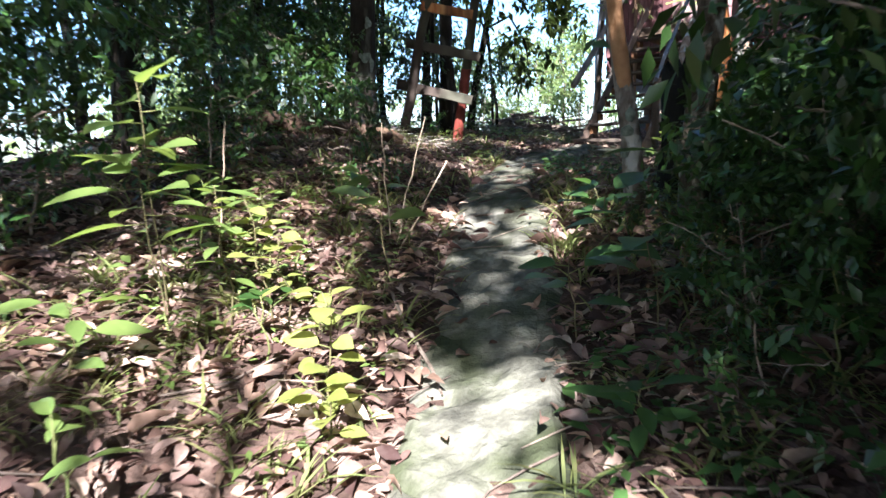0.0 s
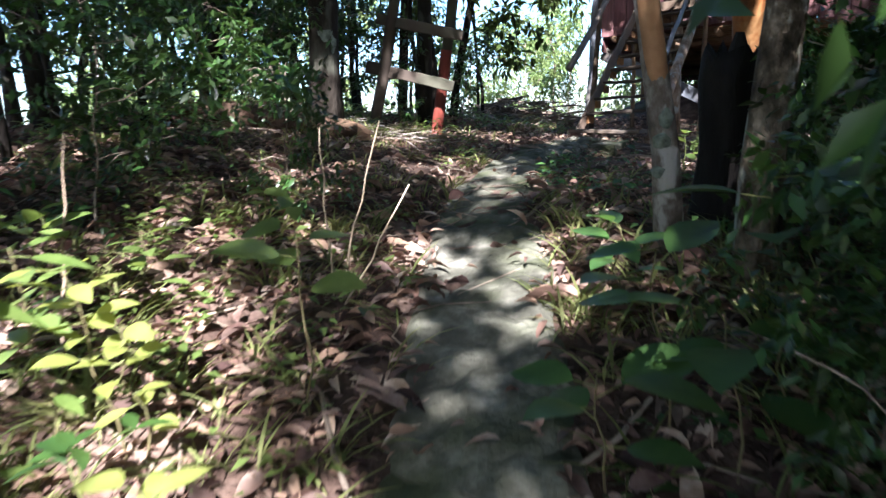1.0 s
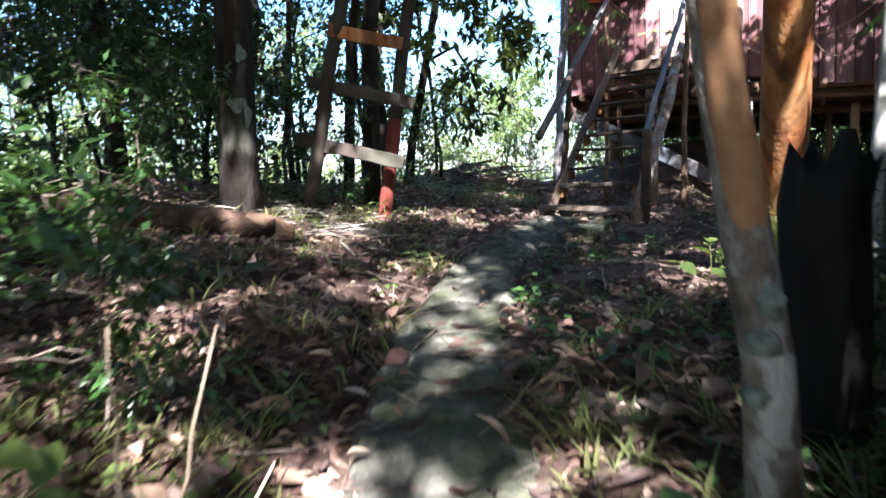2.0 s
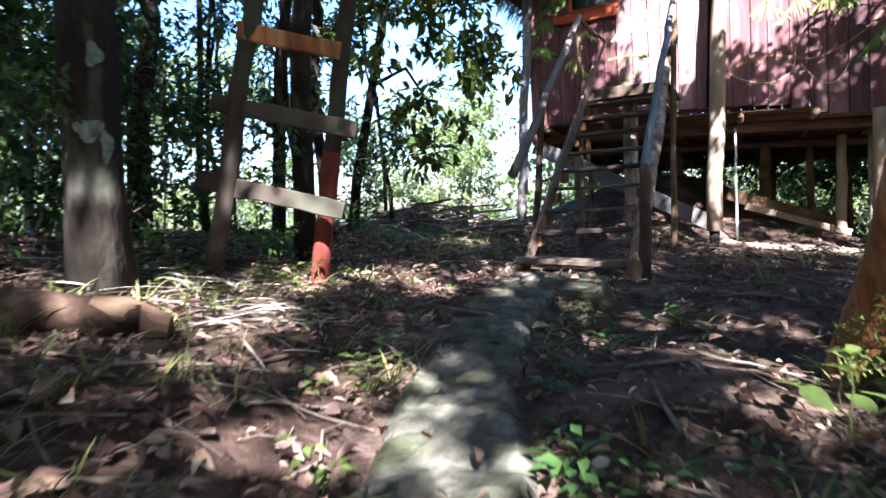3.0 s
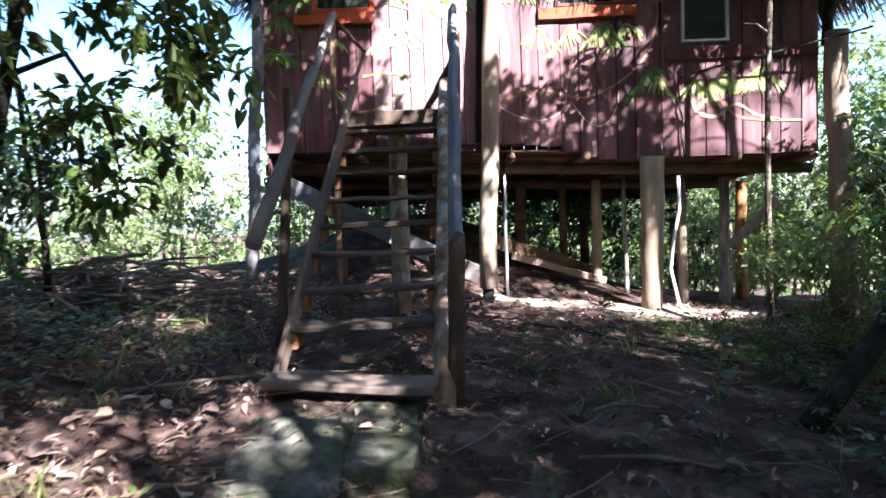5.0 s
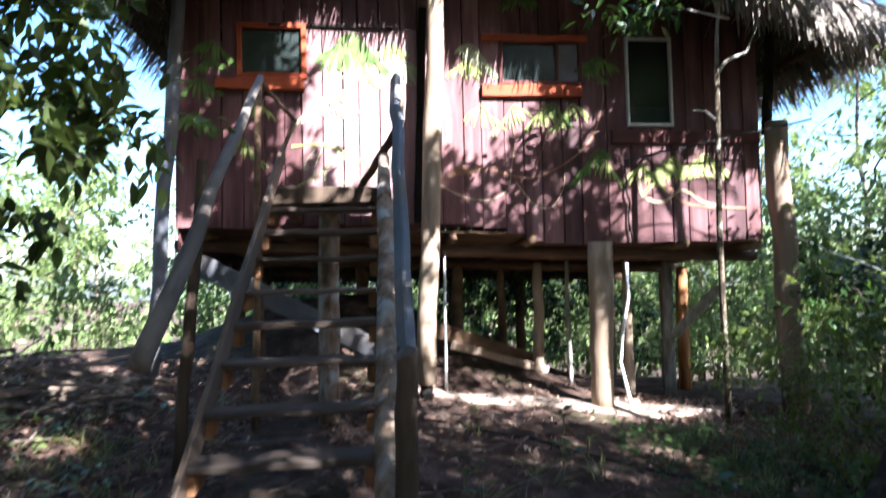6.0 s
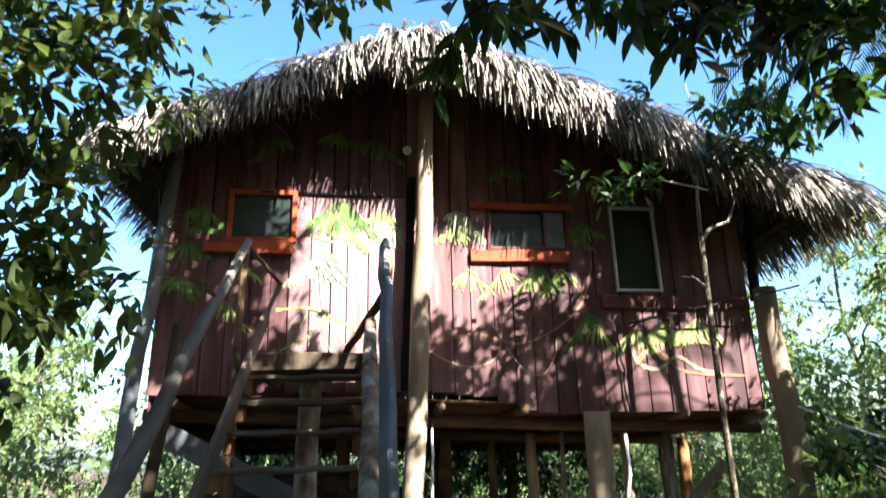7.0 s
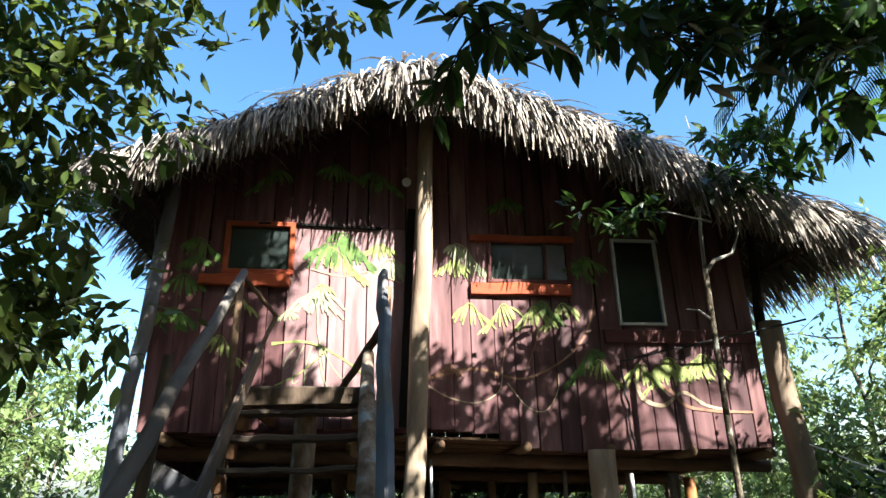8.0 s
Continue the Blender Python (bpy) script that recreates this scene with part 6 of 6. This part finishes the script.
def leafy_plant(x, y, top, n, size, slim, seed, low=0.4, mat=None, stem_mat=None, label="leafy green seedling on the forest floor", droop=0.18):
    """A thin upright stem with leaves set round it in turn, up to a tuft at its top; low: where along it they begin."""
    r = random.Random(seed)
    z = gz(x, y)
    root = thing("seedling", label, "seedling", (x, y, z), "seedlings")
    pts = wander((0, 0, -0.04), (top[0] - x, top[1] - y, top[2] - z), 6, 0.03, seed)
    v, f = tube(pts, [0.005 * (1 - 0.1 * i) for i in range(7)], 6)
    put("stem", v, f, stem_mat or M_STEM, root, smooth=True)
    for i in range(n):
        s = low + (1 - low) * (i / max(1, n - 1)) ** 0.8
        k = min(5, int(s * 6))
        q = pts[k].lerp(pts[k + 1], min(1, s * 6 - k))
        a = 2.4 * i + r.uniform(-0.5, 0.5)
        d = Vector((math.cos(a), math.sin(a), r.uniform(-0.15, 0.45)))
        L = size * r.uniform(0.75, 1.15)
        e = q + d.normalized() * L * 0.3
        tv, tf = tube([q, e], [0.0025, 0.002], 5)
        tw = put("stalk", tv, tf, M_GRASS, root, smooth=True)
        lv, lf = leaf_geo([e], [d], [(r.uniform(-0.3, 0.3), r.uniform(-0.6, 0.1), 1)], [L], np.array([L]) * slim * r.uniform(0.85, 1.15), 3, droop, 0.18)
        ob = new("leaf", geo_mesh("leaf", lv, lf, mat or M_SEED))
        ob.parent = tw
    return root


for i, (x, y, top, n, size, slim, low, mat) in enumerate([
        (-2.12, 1.1, (-2.1, 1.04, 1.26), 15, 0.23, 0.42, 0.5, M_SEED), (-2.2, 1.16, (-2.08, 1.06, 1.52), 7, 0.22, 0.58, 0.72, M_SEED), (-1.95, 1.3, (-1.9, 1.25, 1.08), 18, 0.13, 0.36, 0.4, M_SEED),
        (-1.8, 1.42, (-1.8, 1.32, 1.02), 16, 0.09, 0.6, 0.45, M_LIME), (-1.72, 1.45, (-1.7, 1.4, 0.86), 14, 0.085, 0.6, 0.4, M_LIME), (-1.16, 1.12, (-1.12, 1.08, 0.72), 13, 0.1, 0.66, 0.3, M_LIME), (-1.05, 1.02, (-1.08, 0.98, 0.45), 10, 0.1, 0.6, 0.3, M_LIME),
        (-1.5, 1.86, (-1.5, 1.86, 1.06), 5, 0.15, 0.62, 0.7, M_SEED), (-1.98, 0.62, (-1.92, 0.6, 0.72), 8, 0.15, 0.5, 0.3, M_SEED), (-0.1, 1.45, (-0.12, 1.4, 0.44), 9, 0.13, 0.42, 0.5, M_BROAD), (-2.45, 1.95, (-2.4, 1.9, 1.0), 10, 0.12, 0.5, 0.4, M_SEED),
        (-0.5, 2.3, (-0.52, 2.2, 1.0), 5, 0.2, 0.55, 0.6, M_BROAD), (-0.2, 2.42, (-0.27, 2.32, 1.18), 6, 0.2, 0.55, 0.6, M_BROAD), (-0.3, 2.2, (-0.33, 2.1, 0.88), 5, 0.19, 0.55, 0.6, M_BROAD), (-0.6, 2.05, (-0.6, 1.98, 0.72), 6, 0.19, 0.55, 0.5, M_BROAD),
        (-0.85, 2.95, (-0.85, 2.9, 0.95), 8, 0.14, 0.5, 0.4, M_BROAD), (0.1, 2.7, (0.05, 2.6, 1.25), 9, 0.16, 0.5, 0.4, M_BROAD)]):
    leafy_plant(x, y, top, n, size * 1.2, slim, 500 + i, low, mat)
for i, (x, y, h, n, size, lean) in enumerate([
        (-1.4, 0.3, 0.35, 10, 0.12, (0, 0)), (-2.5, 1.6, 0.5, 12, 0.14, (0, 0)), (-2.3, 2.4, 0.4, 12, 0.13, (0.05, 0)), (-0.2, 3.0, 0.5, 9, 0.16, (0, 0)), (0.35, 1.9, 0.5, 10, 0.14, (0, 0)),
        (-0.95, 5.9, 0.3, 14, 0.12, (0, 0)), (-0.8, 5.6, 0.35, 14, 0.13, (0, 0)), (-1.2, 5.4, 0.28, 10, 0.12, (0, 0))]):
    seedling(x, y, h, n, size, 540 + i, lean, single=True, mat=M_BROAD if x > -0.8 and y > 1.5 else None)
rs = random.Random(77)
for i in range(70):
    for _ in range(30):
        x, y = rs.uniform(-5.4, 1.6), rs.uniform(0.2, 11.6)
        off = x - float(way_x(min(y, 8.4)))
        if abs(off) > 0.5 and not (-3.7 < x < -2.0 and y > 7.2) and (off > 0 or rs.random() < 0.55):
            break
    seedling(x, y, rs.uniform(0.12, 0.4), rs.randint(5, 10), rs.uniform(0.07, 0.14), 600 + i, mat=M_SEED if i % 3 == 0 and x < float(way_x(min(y, 8.4))) else M_LEAF)


def litter():
    rng = np.random.default_rng(8)
    n = 85000
    x, y = rng.uniform(-8, 2.6, n), rng.uniform(-1.5, 14.0, n)
    off = np.abs(x - way_x(np.minimum(y, 8.4)))
    clear = (x > -2.4) & (x < 0.6) & (y > 5.5)
    fine = np.where(y > 4.5, 0.7, 1.0)
    keep = (rng.random(n) < np.where(off < 0.22, 0.03, np.where(off < 0.34, 0.25, 1.0)) * np.where(clear, 0.22, 1.0) * np.interp(y, (3.0, 4.5), (1.0, 0.62)))
    x, y, fine = x[keep], y[keep], fine[keep]
    n = len(x)
    z = ground_z(x, y) + rng.uniform(0.004, 0.045, n) + np.where(off[keep] < 0.32, 0.05, 0)
    a = rng.uniform(0, 2 * np.pi, n)
    D = np.stack([np.cos(a), np.sin(a), rng.normal(0.08, 0.4, n)], 1)
    N = np.stack([rng.normal(0, 0.7, n), rng.normal(0, 0.7, n), np.ones(n)], 1)
    L = rng.uniform(0.03, 0.09, n) * rng.choice([1, 1, 1, 1.8], n) * fine
    v, f = leaf_geo(np.stack([x, y, z], 1), D, N, L, L * rng.uniform(0.3, 0.55, n), 2, 0.45, 0.7)
    tagged(new("leaf_litter", geo_mesh("leaf_litter", v, f, M_LITTER)), "dry curled brown leaves strewn over the soil", "leaf litter", kind="stuff")
    # large flat leaves on top
    n = 3000
    x, y = rng.uniform(-4.8, 0.6, n), rng.uniform(-0.4, 8.6, n)
    keep = (np.abs(x - way_x(y)) > 0.26) & ((x < way_x(y)) | (y < 5)) & (rng.random(n) < np.interp(y, (0, 2.4, 4, 8), (1.0, 0.5, 0.14, 0.12)))
    x, y = x[keep], y[keep]
    n = len(x)
    a = rng.uniform(0, 2 * np.pi, n)
    D = np.stack([np.cos(a), np.sin(a), rng.normal(0.1, 0.2, n)], 1)
    N = np.stack([rng.normal(0, 0.35, n), rng.normal(0, 0.35, n), np.ones(n)], 1)
    L = rng.uniform(0.07, 0.15, n)
    v, f = leaf_geo(np.stack([x, y, ground_z(x, y) + rng.uniform(0.03, 0.06, n)], 1), D, N, L, L * rng.uniform(0.4, 0.65, n), 3, 0.2, 0.4)
    tagged(new("fallen_leaves", geo_mesh("fallen_leaves", v, f, M_BIGLEAF)), "large pale dry leaves on top of the litter", "leaf litter", kind="stuff")
    # dry palm shreds round the fence
    n = 260
    x, y = -4.4 + rng.normal(0, 0.45, n), 5.6 + rng.normal(0, 0.45, n)
    a = rng.normal(0.5, 1.2, n)
    D = np.stack([np.cos(a), np.sin(a), rng.normal(0.03, 0.1, n)], 1)
    N = np.stack([rng.normal(0, 0.3, n), rng.normal(0, 0.3, n), np.ones(n)], 1)
    L = rng.uniform(0.15, 0.55, n)
    v, f = leaf_geo(np.stack([x, y, ground_z(x, y) + rng.uniform(0.03, 0.09, n)], 1), D, N, L, rng.uniform(0.008, 0.022, n), 2, 0.12, 0.3)
    tagged(new("palm_shreds", geo_mesh("palm_shreds", v, f, M_THATCH)), "bleached shreds of dry palm leaf by the fence", "leaf litter", kind="stuff")


litter()


def twigs():
    r = random.Random(12)
    out = []
    for i in range(900):
        x, y = r.uniform(-6.5, 2.2), r.uniform(-0.5, 12.5)
        L, a = r.uniform(0.12, 0.7) * (1 if i % 5 else 1.6), r.uniform(0, 6.3)
        q = [(x + math.cos(a) * L * s + 0.03 * math.sin(7 * s + i), y + math.sin(a) * L * s) for s in (0, 0.33, 0.67, 1)]
        rad = r.uniform(0.002, 0.006) * (1.6 if i % 11 == 0 else 1)
        out.append(tube([(px, py, gz(px, py) + 0.02 + r.uniform(0, 0.02)) for px, py in q], [rad, rad, rad * 0.8, rad * 0.5], 5))
    v, f = join(out)
    tagged(put("twigs", v, f, M_TWIG), "dead twigs and small sticks on the ground", "twigs", kind="stuff")


twigs()


def grass():
    rng = np.random.default_rng(21)
    tufts = []
    while len(tufts) < 560:
        x, y = rng.uniform(-4.6, 1.6), rng.uniform(0.2, 11)
        off = x - float(way_x(min(y, 8.4)))
        if abs(off) < 0.3 or (-3.7 < x < -1.9 and y > 6.4) or (x > -2.4 and x < 0 and y > 5 and rng.random() < 0.85) or (y > 4 and rng.random() < 0.55):
            continue
        tufts.append((x, y))
    P, D, N, L = [], [], [], []
    for x, y in tufts:
        z = gz(x, y)
        for _ in range(int(rng.integers(8, 22))):
            a = rng.uniform(0, 6.3)
            P.append((x + rng.normal(0, 0.04), y + rng.normal(0, 0.04), z))
            D.append((math.cos(a) * 0.7, math.sin(a) * 0.7, rng.uniform(0.6, 1.6)))
            N.append((-math.cos(a), -math.sin(a), 0.6))
            L.append(rng.uniform(0.08, 0.26))
    v, f = leaf_geo(P, D, N, L, np.array(L) * 0.06, 2, 0.6, 0.2)
    tagged(new("grass", geo_mesh("grass", v, f, M_GRASS)), "thin tufts of grass among the litter", "grass", kind="stuff")


grass()


def undergrowth():
    """Low leafy sprigs that nobody could count, thicker beside the path."""
    rng = np.random.default_rng(31)
    sets = {True: ([], [], [], []), False: ([], [], [], [])}
    made = 0
    while made < 2600:
        x, y = rng.uniform(-6.5, 2.6), rng.uniform(0.3, 12.0)
        off = x - float(way_x(min(y, 8.4)))
        if abs(off) < 0.36 or (-3.7 < x < -2.0 and y > 7.4):
            continue
        if -2.2 < x < -0.5 and 5 < y < 12.4 and rng.random() < 0.95:
            continue
        if math.sin(2.3 * x + 0.7) + math.sin(1.9 * y + x) + rng.normal(0, 0.7) < (0.2 if off < 0 else -0.5):
            continue
        made += 1
        P, D, N, L = sets[off < 0]
        z, h, a0 = gz(x, y), rng.uniform(0.03, 0.2), rng.uniform(0, 6.3)
        size = rng.uniform(0.035, 0.085)
        for j in range(int(rng.integers(4, 9))):
            a = a0 + 2.4 * j
            P.append((x + 0.03 * math.cos(a), y + 0.03 * math.sin(a), z + h * (0.3 + 0.7 * rng.random())))
            D.append((math.cos(a), math.sin(a), rng.uniform(-0.2, 0.6)))
            N.append((rng.normal(0, 0.3), rng.normal(0, 0.3), 1))
            L.append(size * rng.uniform(0.7, 1.2))
    for bank, (P, D, N, L) in sets.items():
        v, f = leaf_geo(P, D, N, L, np.array(L) * 0.5, 1, 0.25)
        tagged(new("undergrowth", geo_mesh("undergrowth", v, f, M_SEED if bank else M_BROAD)), "low green leafy sprigs among the litter" if bank else "dark green leafy sprigs in the shade", "undergrowth", kind="stuff")


undergrowth()


def brush_heap():
    """A low heap of dead sticks and dry fronds left of the hut."""
    r = random.Random(91)
    out = []
    for i in range(240):
        x, y = -5.6 + r.gauss(0, 0.75), 11.6 + r.gauss(0, 0.6)
        h = 0.42 * math.exp(-((x + 5.6) ** 2 + (y - 11.6) ** 2))
        a, L = r.uniform(0, 6.3), r.uniform(0.4, 1.3)
        z = gz(x, y) + r.uniform(0, h) + 0.02
        dz = r.uniform(-0.12, 0.12)
        rad = r.uniform(0.006, 0.02)
        out.append(tube([(x - math.cos(a) * L / 2, y - math.sin(a) * L / 2, z - dz), (x, y, z + 0.04), (x + math.cos(a) * L / 2, y + math.sin(a) * L / 2, z + dz)], [rad, rad, rad * 0.6], 5))
    v, f = join(out)
    tagged(put("brush_heap", v, f, M_TWIG), "heap of grey dead sticks beside the hut", "brush", kind="stuff")


brush_heap()
lt = pole("dead_tree", (-0.4, 8.6, gz(-0.4, 8.6) - 0.05), (1.9, 9.9, 2.5), 0.075, 0.05, M_BARK, seed=44, stray=0.04, sides=12)
tagged(lt, "dark leaning dead tree in the undergrowth", "dead tree")
for i, (x, y, h, lean) in enumerate([(-1.98, 2.5, 0.72, (-0.06, 0.05)), (-1.95, 2.5, 0.74, (0.2, 0.1)), (-1.9, 2.46, 0.5, (0.3, 0.12)), (-2.3, 1.5, 0.8, (0.05, 0.1))]):
    st = pole("dry_stem", (x, y, gz(x, y) - 0.03), (x + lean[0], y + lean[1], gz(x, y) + h), 0.0055, 0.003, M_PALEPOST, seed=70 + i, stray=0.012, sides=6)
    tagged(st, "thin dry bare stem standing in the litter", "stem", "dry stems")
# pale thin stems in the thicket
for i, (x, y, h) in enumerate([(0.95, 6.2, 4.2), (1.25, 7.3, 4.6), (0.75, 7.0, 3.8), (1.7, 7.9, 4.4), (1.5, 6.6, 4.0), (2.0, 8.6, 4.5), (0.55, 6.0, 3.6), (1.05, 5.2, 4.0), (0.25, 5.6, 3.4), (1.9, 5.6, 4.2)]):
    r = random.Random(900 + i)
    dx, dy = r.uniform(-0.3, 0.3), r.uniform(-0.3, 0.3)
    trunk_tree("sapling", wander((x, y, gz(x, y) - 0.1), (x + dx, y + dy, gz(x, y) + h), 6, 0.06, 900 + i), [0.028, 0.026, 0.024, 0.021, 0.018, 0.014, 0.008], M_LICHEN, "pale thin sapling stem in the thicket", 910 + i,
               cloud((x + dx, y + dy, gz(x, y) + h), (0.3, 0.3, 0.25), 5, 920 + i), size=0.13, clump_r=0.3, per=40)
# pale dead stems leaning in the thicket
for i, (a, b, r0) in enumerate([((-0.36, 4.8), (0.15, 4.95, 2.4), 0.03), ((-0.22, 4.85), (0.22, 4.95, 2.7), 0.026), ((-0.56, 4.8), (-0.4, 4.85, 2.9), 0.035), ((0.3, 5.2), (0.1, 5.3, 3.0), 0.03), ((0.75, 5.0), (1.25, 5.1, 3.0), 0.028), ((0.5, 3.9), (0.85, 4.0, 2.6), 0.022)]):
    st = pole("dead_sapling", (*a, gz(*a) - 0.1), b, r0, r0 * 0.7, M_PALEBARK, seed=80 + i, stray=0.02, sides=8)
    tagged(st, "pale bare dead stem leaning in the thicket", "stem", "dead stems")
# creepers that hang between the trees of the shady side
for i, (x0, y0, z0, x1, y1, sag) in enumerate([(0.75, 6.7, 3.4, -0.4, 3.4, 1.1), (1.5, 4.0, 3.2, 0.35, 4.9, 0.8), (0.15, 3.3, 3.6, 1.3, 5.2, 1.2), (2.0, 6.4, 3.6, 0.7, 6.6, 0.9)]):
    pts = [(x0 + (x1 - x0) * s / 10, y0 + (y1 - y0) * s / 10, z0 + 0.4 * s / 10 - sag * math.sin(math.pi * s / 10)) for s in range(11)]
    v, f = tube(pts, [0.009] * 11, 6, 0.1, i)
    tagged(put("creeper", v, f, M_BARK, smooth=True), "thin dark creeper hanging between the trees", "creeper", "creepers")
# single sticks dropped in the clearing
for i, (x, y, a, L) in enumerate([(-1.55, 6.9, 2.2, 0.75), (-2.0, 5.9, 0.2, 0.55), (-3.6, 7.3, 0.35, 0.8), (-3.3, 6.6, 0.15, 0.7), (-1.7, 5.2, 1.9, 0.45), (-3.9, 5.2, 1.2, 0.6), (-2.9, 5.6, 2.6, 0.5), (-1.2, 7.8, 2.8, 0.6), (-3.7, 4.5, 0.9, 0.7),
                                  (-0.9, 9.0, 2.5, 0.7), (-1.6, 8.6, 0.4, 0.5), (-4.2, 8.6, 0.7, 0.9), (-2.2, 6.2, 1.5, 0.35), (-1.9, 4.3, 2.0, 0.5)]):
    ex, ey = x + L * math.cos(a), y + L * math.sin(a)
    mx, my = (x + ex) / 2 + 0.04 * math.sin(3 * i), (y + ey) / 2 + 0.04 * math.cos(5 * i)
    v, f = tube([(x, y, gz(x, y) + 0.035), (mx, my, gz(mx, my) + 0.05), (ex, ey, gz(ex, ey) + 0.035)], [0.011, 0.01, 0.006], 7, 0.12, i)
    tagged(put("stick", v, f, M_TWIG, smooth=True), "dry bare stick lying on the soil", "stick", "sticks")
